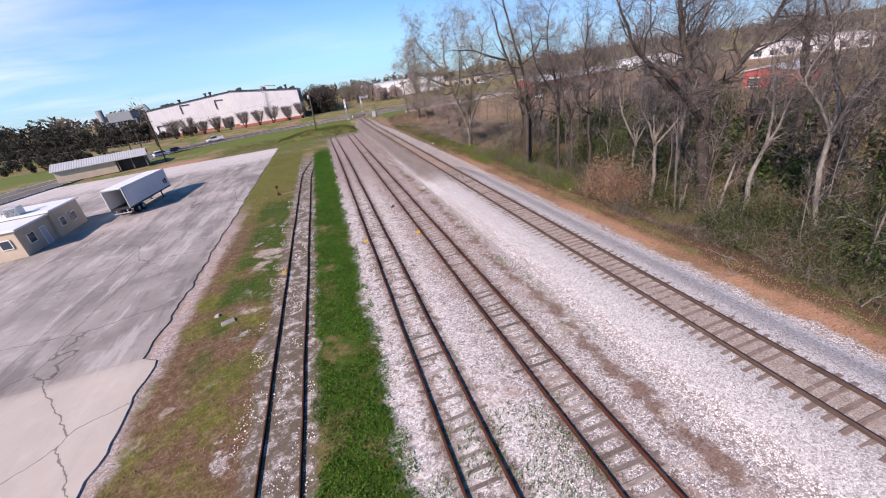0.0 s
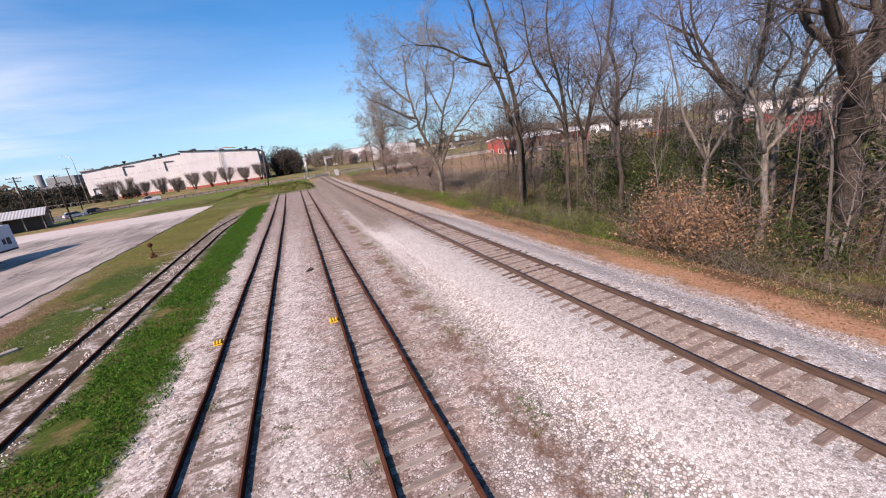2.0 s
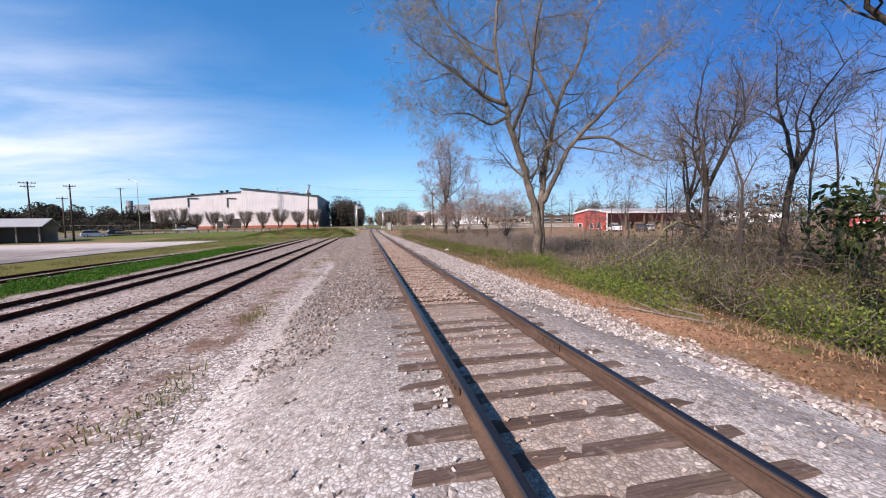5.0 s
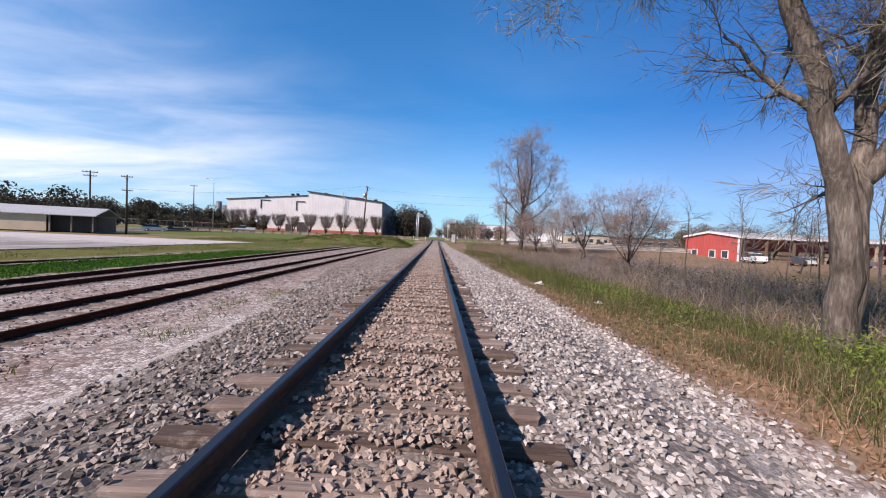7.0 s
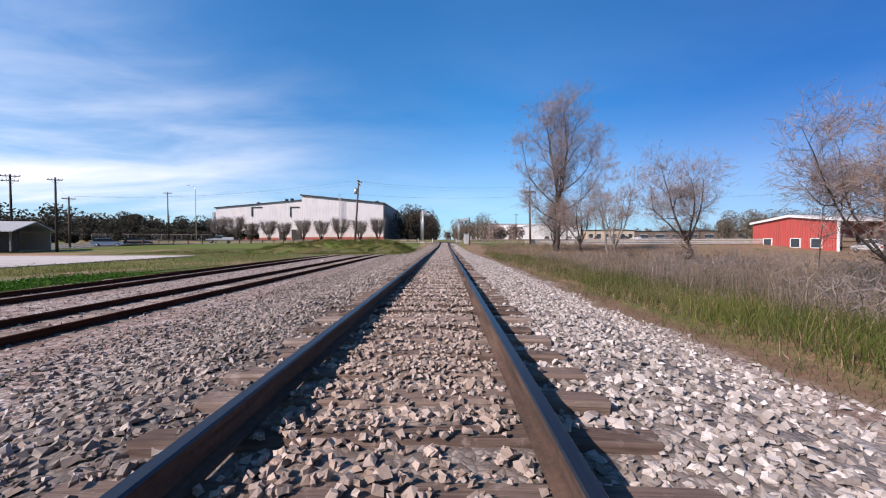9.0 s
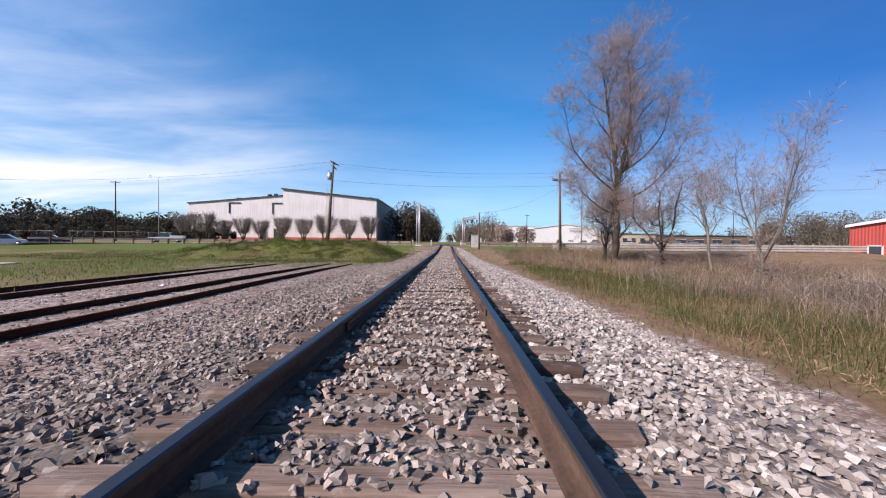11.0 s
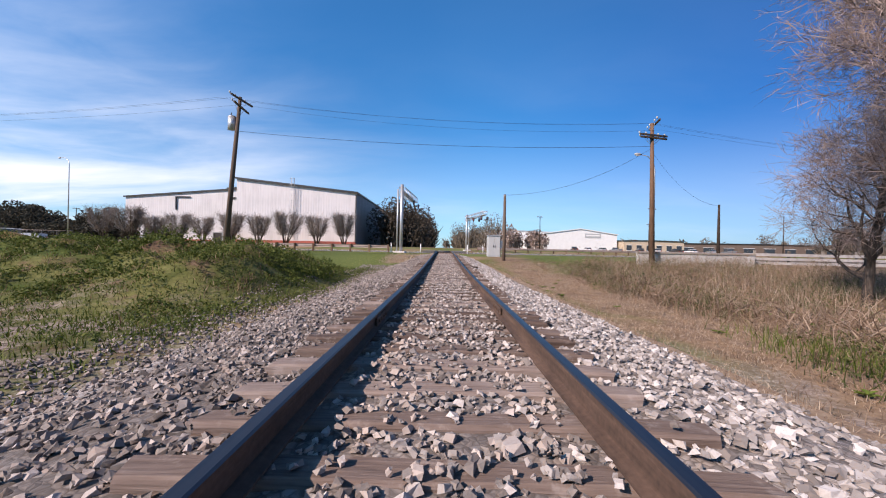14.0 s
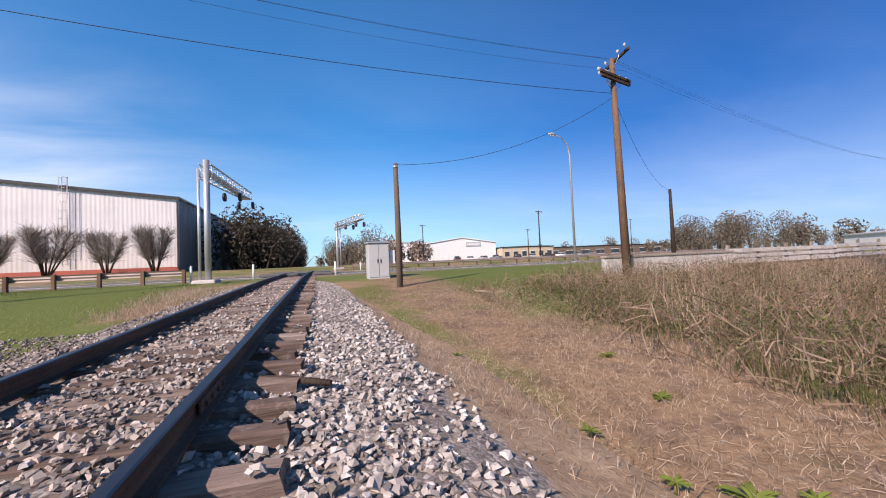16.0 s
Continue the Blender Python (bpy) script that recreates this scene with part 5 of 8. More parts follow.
wire((-64.9, 134.3, 10.8), (-110, 150, 10.8), 1.0)


def street_lamp(x, y, z, h, reach, az, label):
    ob = base("street_lamp", x, y, z, az, label, "street lamp")
    part("pole", Shape().tube([(0, 0, -0.2), (0, 0, h - 1.6), (reach * 0.12, 0, h - 0.7), (reach * 0.5, 0, h - 0.1), (reach, 0, h)], [0.12, 0.08, 0.07, 0.05, 0.045], 10), M["galv"], ob)
    hd = part("lamp_head", Shape().tube([(reach - 0.1, 0, h), (reach + 0.15, 0, h + 0.03), (reach + 0.6, 0, h + 0.02), (reach + 0.8, 0, h - 0.02)], [0.06, 0.14, 0.15, 0.06], 8), M["grey"], ob)
    part("lens", Shape().box((reach + 0.4, 0, h - 0.13), (0.45, 0.2, 0.05), 0, 0, 0.01), M["white"], hd)
    part("base_plate", Shape().box((0, 0, 0.05), (0.45, 0.45, 0.1), 0, 0, 0.02), M["galv"], ob)
    return ob


street_lamp(24.0, 162.0, 0.5, 11.6, 2.0, 195, "tall galvanised street lamp with a curved arm")
street_lamp(-80.0, 198.0, 0.9, 18.0, 3.2, 160, "tall galvanised street lamp with a curved arm")
street_lamp(-40.0, 300.0, 1.2, 12.0, 2.0, 20, "far galvanised street lamp")


# ---------------------------------------------------------------- road crossing
def cantilever_signal(x, y, z, h, reach, az, label):
    """Mast with a lattice arm over the road; the arm runs along local x."""
    ob = base("crossing_signal", x, y, z, az, label, "crossing signal")
    part("mast", Shape().tube([(0, 0, 0), (0, 0, h)], 0.17, 12), M["galv"], ob, "pale steel mast")
    part("mast", Shape().tube([(0.0, 0.42, 0), (0.0, 0.42, h - 0.5)], 0.08, 10), M["galv"], ob)
    part("footing", Shape().box((0, 0.1, -0.1), (1.0, 1.2, 0.5), 0, 0, 0.05), M["concrete"], ob, "concrete footing")
    tr = Shape()
    n = 9
    for yy, z0, z1 in ((-0.3, h - 1.1, h - 0.7), (0.3, h - 1.1, h - 0.7), (-0.3, h - 0.3, h - 0.15), (0.3, h - 0.3, h - 0.15)):
        tr.tube([(-0.2, yy, z0), (reach, yy, z1)], 0.045, 6)
    for k in range(n + 1):
        u = reach * k / n
        lo, hi = h - 1.1 + 0.4 * k / n, h - 0.3 + 0.15 * k / n
        for yy in (-0.3, 0.3):
            tr.tube([(u, yy, lo), (u, yy, hi)], 0.025, 5)
            if k < n:
                tr.tube([(u, yy, lo), (u + reach / n, yy, hi)], 0.02, 5)
        tr.tube([(u, -0.3, hi), (u, 0.3, hi)], 0.025, 5)
        tr.tube([(u, -0.3, lo), (u, 0.3, lo)], 0.025, 5)
    arm = part("lattice_arm", tr, M["galv"], ob, "steel lattice arm")
    part("walkway", Shape().box((reach / 2, 0, h - 0.72), (reach, 0.5, 0.04)), M["galv"], arm)
    for u in (reach * 0.55, reach - 0.4):
        for s in (-1, 1):
            hd = part("signal_light", Shape().tube([(u, s * 0.42, h - 1.25), (u, s * 0.56, h - 1.25)], [0.30, 0.30], 14), M["dark"], ob, "black round signal head")
            part("lens", Shape().tube([(u, s * 0.565, h - 1.25), (u, s * 0.585, h - 1.25)], 0.14, 12), M["red_paint"], hd)
    return ob


cantilever_signal(-4.45, 157.5, 0.45, 7.0, 9.0, 86, "pale steel cantilever crossing signal over the road")
cantilever_signal(3.9, 184.5, 0.75, 6.3, 8.5, -74, "pale steel cantilever crossing signal over the road")


def relay_cabinet(x, y, z):
    ob = base("relay_cabinet", x, y, z, 0, "grey steel signal relay cabinet on a footing", "cabinet")
    part("footing", Shape().box((0, 0, -0.1), (1.3, 1.1, 0.3), 0, 0, 0.02), M["concrete"], ob)
    part("body", Shape().box((0, 0, 1.0), (1.15, 0.95, 1.9), 0, 0, 0.03), M["grey"], ob)
    part("roof", Shape().box((0, 0, 1.99), (1.3, 1.1, 0.08), 0, 0, 0.03), M["galv"], ob)
    for s in (-1, 1):
        d = part("door", Shape().box((s * 0.27, -0.49, 1.0), (0.52, 0.04, 1.7), 0, 0, 0.01), M["grey"], ob)
        part("handle", Shape().box((s * 0.08, -0.53, 1.0), (0.03, 0.05, 0.2)), M["dark"], d)
    part("meter_box", Shape().box((0.75, -0.1, 1.2), (0.3, 0.4, 0.7), 0, 0, 0.02), M["white"], ob)
    return ob


relay_cabinet(4.55, 153.6, 0.25)


def guard_rail(pts, label, name="guard_rail"):
    """Two-wave steel rail on posts along (x, y) points."""
    ob = base(name, 0, 0, 0, 0, label, "guard rail")
    P3 = [Vector((x, y, max(0.42, float(ground_z(x, y))) + 0.08)) for x, y in pts]
    for a, b in zip(P3, P3[1:]):
        n = max(1, int((b - a).length / 2.0))
        d = (b - a).normalized()
        side = Vector((d.y, -d.x, 0))
        for k in range(n):
            p = a.lerp(b, k / n)
            z = max(0.36, float(ground_z(p.x, p.y)))
            part("post", Shape().box((p.x, p.y, z + 0.35), (0.16, 0.18, 0.95)), M["brown_pole"], ob)
        sec = [(0.0, 0.34), (0.06, 0.42), (0.0, 0.50), (0.06, 0.58), (0.0, 0.66), (-0.02, 0.66), (0.035, 0.58), (-0.02, 0.50), (0.035, 0.42), (-0.02, 0.34)]
        vs = [tuple(q + side * (u + 0.12) + Vector((0, 0, w + 0.05))) for q in (a, b) for u, w in sec]
        m = len(sec)
        part("beam", Shape().add(vs, [(i, (i + 1) % m, (i + 1) % m + m, i + m) for i in range(m)] + [tuple(range(m)), tuple(range(2 * m - 1, m - 1, -1))]), M["rail_grey"], ob)
    return ob


guard_rail([(-5.9, 158.4), (-22, 159.2), (-36, 157.0), (-46, 153.4), (-58, 146.5)], "galvanised guard rail on grey posts beside the road")
guard_rail([(5.5, 180.5), (20, 180.0), (40, 179.5), (70, 178)], "galvanised guard rail along the far side of the road")


def wire_fence(pts, h, label):
    """Steel posts with a top rail and strained wires along (x, y) points."""
    ob = base("wire_fence", 0, 0, 0, 0, label, "fence")
    P3 = [Vector((x, y, float(ground_z(x, y)))) for x, y in pts]
    for a, b in zip(P3, P3[1:]):
        n = max(1, int((b - a).length / 3.0))
        for k in range(n):
            p = a.lerp(b, k / n)
            part("post", Shape().tube([(p.x, p.y, p.z - 0.3), (p.x, p.y, p.z + h)], 0.035, 6), M["plant_grey"], ob)
        part("top_rail", Shape().tube([a + Vector((0, 0, h)), b + Vector((0, 0, h))], 0.045, 6), M["rail_grey"], ob)
        for w in range(1, 9):
            part("wire", Shape().tube([a + Vector((0, 0.06, h * w / 9)), b + Vector((0, 0.06, h * w / 9))], 0.008, 4), M["plant_grey"], ob)
    return ob


wire_fence([(-150, 206), (-112, 196), (-88, 190), (-68, 187)], 2.0, "grey wire fence with a thin top rail before dark trees")
for x, y in ((-5.6, 158.6), (-2.6, 160.5), (2.6, 160.6), (6.0, 176.5)):
    ob = base("marker_post", x, y, float(ground_z(x, y)), 0, "short white marker post beside the crossing", "post", "crossing markers")
    part("shaft", Shape().tube([(0, 0, -0.1), (0, 0, 1.0)], 0.06, 8), M["white"], ob)
    part("cap", Shape().tube([(0, 0, 1.0), (0, 0, 1.05)], [0.065, 0.03], 8), M["dark"], ob)
for sgn, w in ((-1, 1.4), (0, 1.2), (1, 1.4)):
    xc = sgn * 1.75
    ob = part("crossing_panel", Shape().box((xc, 169.0, 0.44 + 0.17), (w + (0.15 if sgn == 0 else 0), 15.0, 0.14), 0, 0, 0.02), M["asphalt"])
    tagged(ob, "rubber and asphalt panel at the level crossing", "crossing panel", "crossing panels", "structure")


# low white wall and fences to the east of the track
def parapet(x0, x1, y, h, label):
    ob = base("low_wall", (x0 + x1) / 2, y, float(ground_z(x0, y)), 0, label, "wall")
    part("wall", Shape().box((0, 0, h / 2 - 0.2), (x1 - x0, 0.3, h + 0.4), 0, 0, 0.02), M["old_white"], ob)
    part("coping", Shape().box((0, 0, h + 0.05), (x1 - x0 + 0.1, 0.42, 0.12), 0, 0, 0.03), M["grey_wood"], ob)
    return ob


parapet(15.2, 24.4, 148.6, 0.95, "peeling white low wall with a dark coping")
parapet(27.0, 44.0, 151.5, 0.3, "long white low wall behind the weeds")


def board_fence(pts, label):
    ob = base("board_fence", 0, 0, 0, 0, label, "fence")
    for (xa, ya), (xb, yb) in zip(pts, pts[1:]):
        L = math.hypot(xb - xa, yb - ya)
        rz = math.atan2(yb - ya, xb - xa)
        za, zb = float(ground_z(xa, ya)), float(ground_z(xb, yb))
        n = max(1, int(L / 2.6))
        for k in range(n + 1):
            t = k / n
            part("post", Shape().box((xa + (xb - xa) * t, ya + (yb - ya) * t, za + (zb - za) * t + 0.6), (0.14, 0.14, 1.5), rz), M["grey_wood"], ob)
        for hgt in (0.30, 0.64, 0.98):
            part("board", Shape().box(((xa + xb) / 2, (ya + yb) / 2 - 0.1, (za + zb) / 2 + hgt), (L, 0.04, 0.22), rz), M["old_white"], ob)
    return ob


board_fence([(24.8, 149.0), (36, 149.3), (50, 149.6), (66, 150.0)], "weathered white board fence across the field")


# ---------------------------------------------------------------- vehicles
def wheel_at(ob, x, y, r, w, name="wheel"):
    wl = part(name, Shape().tube([(x, y - w / 2, r), (x, y + w / 2, r)], r, 16), M["black"], ob, "black tyre")
    part("rim", Shape().tube([(x, y - w / 2 - 0.01, r), (x, y + w / 2 + 0.01, r)], r * 0.6, 12), M["galv"], wl)


def car(x, y, z, rz, paint, label, pickup=False):
    """Local x is the driving direction."""
    ob = base("pickup_truck" if pickup else "car", x, y, z, rz, label, "pickup truck" if pickup else "car")
    L, W2 = (5.4, 0.95) if pickup else (4.6, 0.9)
    side = [(-L / 2, 0.42), (-L / 2, 0.95), (-L / 2 + 0.1, 1.0), (L / 2 - 1.5, 1.0), (L / 2 - 0.15, 0.88), (L / 2, 0.75), (L / 2, 0.42)]
    part("body", Shape().prism(side, -W2, W2), paint, ob)
    if pickup:
        cab = [(-0.55, 1.0), (-0.45, 1.72), (0.75, 1.75), (1.35, 1.0)]
        part("bed_wall", Shape().box((-1.65, W2 - 0.05, 1.12), (2.1, 0.08, 0.3)).box((-1.65, -W2 + 0.05, 1.12), (2.1, 0.08, 0.3)).box((-2.66, 0, 1.12), (0.08, 1.8, 0.3)), paint, ob)
    else:
        cab = [(-2.1, 1.0), (-1.75, 1.55), (0.3, 1.6), (1.15, 1.0)]
    part("cabin", Shape().prism(cab, -W2 + 0.1, W2 - 0.1), M["glass"], ob, "dark car windows")
    c0, c1 = cab[1], cab[2]
    part("roof", Shape().prism([(c0[0] - 0.05, c0[1] - 0.02), (c1[0] + 0.05, c1[1] - 0.02), (c1[0] - 0.1, c1[1] + 0.05), (c0[0] + 0.1, c0[1] + 0.05)], -W2 + 0.08, W2 - 0.08), paint, ob)
    for sx in (-0.31, 0.31):
        for sy in (-1, 1):
            wheel_at(ob, sx * L, sy * (W2 - 0.1), 0.34, 0.22)
    for sy in (-1, 1):
        part("headlight", Shape().box((L / 2 - 0.02, sy * 0.65, 0.72), (0.08, 0.35, 0.16)), M["white"], ob)
        part("tail_light", Shape().box((-L / 2 + 0.02, sy * 0.75, 0.8), (0.08, 0.2, 0.25)), M["red_paint"], ob)
    return ob


car(-63.4, 148.5, -0.12, 38, M["white_metal"], "white van-like car parked by the road verge")
car(-51.0, 163.0, 0.50, 205, M["white_metal"], "white pickup truck on the road past the earth mound", True)
car(-60.2, 151.6, -0.05, 38, M["dark"], "dark car parked behind the white one")
paints = [M["dark"], M["white_metal"], M["galv"], M["plant_grey"], M["dark"], M["grey"]]
for k, (x, y) in enumerate([(50, 262), (55, 262), (61, 263), (66, 262), (73, 258), (79, 258), (86, 257), (92, 258), (99, 257), (104, 255)]):
    car(x, y, 1.22, 80 + 7 * (k % 4), paints[k % 6], "car parked before the buildings across the road", k % 3 == 0)


def box_trailer():
    """Open end towards local -x."""
    ob = base("box_trailer", -42.6, 76.4, -0.60, 86, "white box trailer with its rear doors open, parked on the apron", "trailer")
    L, W2, z0, z1 = 13.2, 1.28, 1.15, 3.95
    part("floor", Shape().box((0, 0, z0), (L, 2 * W2, 0.22), 0, 0, 0.02), M["dark"], ob)
    for s in (-1, 1):
        part("side_wall", Shape().box((0, s * (W2 - 0.03), (z0 + z1) / 2 + 0.05), (L, 0.06, z1 - z0 - 0.1)), M["white_metal"], ob, "white riveted side panel")
        rb = Shape()
        for k in range(23):
            rb.box((-L / 2 + 0.3 + k * (L - 0.6) / 22, s * (W2 + 0.012), (z0 + z1) / 2 + 0.05), (0.05, 0.024, z1 - z0 - 0.15))
        part("side_rib", rb, M["white_metal"], ob)
    part("front_wall", Shape().box((L / 2 - 0.03, 0, (z0 + z1) / 2), (0.06, 2 * W2 - 0.12, z1 - z0)), M["white_metal"], ob)
    part("roof", Shape().box((0, 0, z1 + 0.03), (L, 2 * W2, 0.07), 0, 0, 0.02), M["white"], ob)
    part("door_frame", Shape().box((-L / 2, W2 - 0.06, (z0 + z1) / 2), (0.12, 0.14, z1 - z0)).box((-L / 2, -W2 + 0.06, (z0 + z1) / 2), (0.12, 0.14, z1 - z0)).box((-L / 2, 0, z1 - 0.08), (0.12, 2 * W2, 0.16)), M["galv"], ob)
    for s in (-1, 1):
        d = part("rear_door", Shape().box((-L / 2 + 0.66, s * (W2 + 0.09), (z0 + z1) / 2), (1.2, 0.05, z1 - z0 - 0.2)), M["white_metal"], ob, "white rear door folded back")
        part("lock_rod", Shape().tube([(-L / 2 + 0.5, s * (W2 + 0.13), z0 + 0.1), (-L / 2 + 0.5, s * (W2 + 0.13), z1 - 0.1)], 0.02, 5), M["galv"], d)
    part("bumper", Shape().box((-L / 2 + 0.1, 0, 0.55), (0.12, 2.2, 0.14)).box((-L / 2 + 0.1, -0.7, 0.85), (0.1, 0.1, 0.6)).box((-L / 2 + 0.1, 0.7, 0.85), (0.1, 0.1, 0.6)), M["galv"], ob)
    for x in (-L / 2 + 1.9, -L / 2 + 3.2):
        for s in (-1, 1):
            wheel_at(ob, x, s * 1.0, 0.5, 0.5)
        part("axle", Shape().tube([(x, -1.0, 0.5), (x, 1.0, 0.5)], 0.07, 8), M["dark"], ob)
    for s in (-1, 1):
        part("landing_leg", Shape().box((L / 2 - 3.0, s * 0.9, 0.6), (0.14, 0.14, 1.1)).box((L / 2 - 3.0, s * 0.9, 0.04), (0.35, 0.35, 0.06)), M["dark"], ob)
    part("reefer_panel", Shape().box((L / 2 + 0.05, 0.0, 2.9), (0.1, 1.6, 1.5), 0, 0, 0.02).box((L / 2 + 0.11, 0.0, 2.9), (0.04, 1.2, 0.9), 0, 1), [M["white_metal"], M["dark"]], ob)
    part("vent_panel", Shape().box((L / 2 - 1.0, -W2 - 0.02, 2.2), (0.55, 0.05, 0.8)).box((L / 2 - 1.7, -W2 - 0.02, 2.2), (0.4, 0.05, 0.6)), M["dark"], ob)
    return ob


box_trailer()

# machines and stock in the yard behind the trees
for x, y, rz in ((84, 101, 20), (89, 97, 70)):
    ob = base("loader", x, y, float(ground_z(x, y)), rz, "orange construction loader in the yard behind the trees", "machine")
    part("body", Shape().box((0, 0, 1.5), (3.6, 1.9, 1.3), 0, 0, 0.12), M["orange"], ob)
    part("cab", Shape().box((-0.3, 0, 2.8), (1.5, 1.5, 1.4), 0, 0, 0.1), M["glass"], ob)
    part("boom", Shape().tube([(1.5, 0, 2.0), (3.4, 0, 3.2), (4.6, 0, 1.0)], 0.2, 6), M["orange"], ob)
    for sx in (-1.2, 1.2):
        for sy in (-1, 1):
            wheel_at(ob, sx, sy, 0.7, 0.45)
for k in range(5):
    x, y = 57 + 4.6 * k + 0.7 * math.sin(k), 127 + 1.5 * math.cos(3 * k)
    car(x, y, float(ground_z(x, y)), 70 + 31 * math.sin(5 * k), paints[(k * 5 + 1) % 6], "car standing in the yard behind the trees", k % 4 == 0)

# ---------------------------------------------------------------- plants
def grow(seed, h, r, limbs, spread=0.75, first=0.3, up=0.25, twigs=900, twig_len=0.7, droop=0.0, levels=3, lean=(0, 0), kids=5, sway=0.07, limbs_at=None):
    """A bare tree: the wood as one shape, the fine twigs as arrays of stems."""
    R = random.Random(seed)
    wood = Shape()
    ends = []

    def branch(p, d, L, rad, lev, flare=1.35):
        n = {0: 9, 1: 6, 2: 4, 3: 2}[lev]
        pts, rr = [p.copy()], [rad]
        q, d = p.copy(), d.normalized()
        taper = 0.42 if lev == 0 else 0.25
        for i in range(n):
            wob = sway if lev == 0 else 0.28
            d = (d + Vector((R.gauss(0, wob), R.gauss(0, wob), R.gauss(0, wob * 0.6) + (up * (0.25 if lev else 0.2)) - droop * lev * 0.06))).normalized()
            q = q + d * (L / n)
            pts.append(q.copy())
            rr.append(rad * (1 - (1 - taper) * (i + 1) / n))
        if lev == 0:
            rr[0] = rad * flare
        wood.tube(pts, rr, (9, 5, 3, 3)[lev], cap=lev == 0)
        if lev >= 2:
            ends.extend((pts[i], (pts[i] - pts[i - 1]).normalized()) for i in range(1, len(pts)))
        if lev >= levels:
            return
        count = limbs if lev == 0 else kids if lev == 1 else max(3, kids - 1)
        t0 = first if lev == 0 else 0.25
        for k in range(count):
            t = t0 + (1 - t0) * (k + R.uniform(0.1, 0.9)) / count
            i = min(int(t * n), n - 1)
            f = t * n - i
            b = pts[i].lerp(pts[i + 1], f)
            ax = (pts[i + 1] - pts[i]).normalized()
            a = k * 2.4 + R.uniform(-0.5, 0.5)
            u = ax.orthogonal().normalized()
            side = (Matrix.Rotation(a, 3, ax) @ u)
            ang = spread * R.uniform(0.6, 1.35) * (1.0 if lev else (1.15 - 0.5 * t))
            nd = ax * math.cos(ang) + side * math.sin(ang)
            if lev == 0:
                nl = h * R.uniform(0.30, 0.46) * (1.15 - 0.55 * (t - t0) / (1 - t0))
            else:
                nl = L * R.uniform(0.42, 0.62)
            branch(b, nd, nl, rr[i] * R.uniform(0.45, 0.62), lev + 1)

    def limb(pts, r0, r1, count, reach):
        """A heavy limb bent through its points, with boughs along it."""
        P = [Vector(p) for p in pts]
        line, rr = [], []
        m = 4
        for i in range(len(P) - 1):
            a, b, c, e = P[max(i - 1, 0)], P[i], P[i + 1], P[min(i + 2, len(P) - 1)]
            for k in range(m):
                t = k / m
                q = 0.5 * (2 * b + (c - a) * t + (2 * a - 5 * b + 4 * c - e) * t * t + (3 * b - a - 3 * c + e) * t ** 3)
                u = (i + t) / (len(P) - 1)
                j = r0 * 0.16 if line else 0.0
                line.append(q + Vector((R.gauss(0, j), R.gauss(0, j), 0)))
                rr.append((r0 + (r1 - r0) * u) * R.uniform(0.96, 1.05))
        line.append(P[-1])
        rr.append(r1)
        wood.tube(line, rr, 12 if r0 > 0.25 else 7 if r0 > 0.1 else 5, cap=True)
        d = (line[-1] - line[-2]).normalized()
        for k in range(2):
            branch(line[-1], d + Vector((R.gauss(0, 0.35), R.gauss(0, 0.35), 0.1)), reach * R.uniform(0.7, 1.0), r1 * 0.8, 1)
        for k in range(count):
            t = 0.3 + 0.68 * (k + R.random()) / max(count, 1)
            i = min(int(t * (len(line) - 1)), len(line) - 2)
            ax = (line[i + 1] - line[i]).normalized()
            side = Matrix.Rotation(k * 2.4 + R.uniform(-0.6, 0.6), 3, ax) @ ax.orthogonal().normalized()
            ang = spread * R.uniform(0.8, 1.4)
            branch(line[i], ax * math.cos(ang) + side * math.sin(ang), reach * R.uniform(0.45, 1.0), min(rr[i] * 0.5, 0.02 + reach * 0.02), 1)

    if limbs_at:
        for spec in limbs_at:
            limb(*spec)
    else:
        branch(Vector((0, 0, -0.3)), Vector((lean[0], lean[1], 1)), h * 0.9, r, 0)
    g2 = np.random.default_rng(seed)
    idx = g2.integers(0, len(ends), twigs)
    b = np.array([ends[i][0] for i in idx]) + g2.normal(0, 0.06, (twigs, 3))
    d = np.array([ends[i][1] for i in idx]) + g2.normal(0, 0.55, (twigs, 3)) + [0, 0, 0.25 * up - droop]
    return wood, b, d, g2.uniform(0.5, 1.4, twigs) * twig_len


def stems(b, d, L, r, bend=0.25, seed=0):
    """Thin three-sided tapering stems as arrays."""
    g2 = np.random.default_rng(seed)
    n = len(b)
    d = d / np.maximum(np.linalg.norm(d, axis=1, keepdims=True), 1e-6)
    L = np.asarray(L).reshape(n, 1)
    r = np.broadcast_to(np.asarray(r, float).reshape(-1, 1), (n, 1))
    u = np.cross(d, g2.normal(size=(n, 3)))
    u /= np.maximum(np.linalg.norm(u, axis=1, keepdims=True), 1e-6)
    w = np.cross(d, u)
    mid = b + d * L * 0.55
    tip = b + d * L + g2.normal(0, 1, (n, 3)) * L * bend * 0.5
    v = np.empty((n, 7, 3))
    for k in range(3):
        a = 2 * math.pi * k / 3
        o = u * math.cos(a) + w * math.sin(a)
        v[:, k] = b + o * r
        v[:, 3 + k] = mid + o * r * 0.65
    v[:, 6] = tip
    f = []
    for k in range(3):
        j = (k + 1) % 3
        f += [(k, j, 3 + j), (k, 3 + j, 3 + k), (3 + k, 3 + j, 6)]
    F = (np.array(f)[None] + 7 * np.arange(n)[:, None, None]).reshape(-1, 3)
    return v.reshape(-1, 3), F


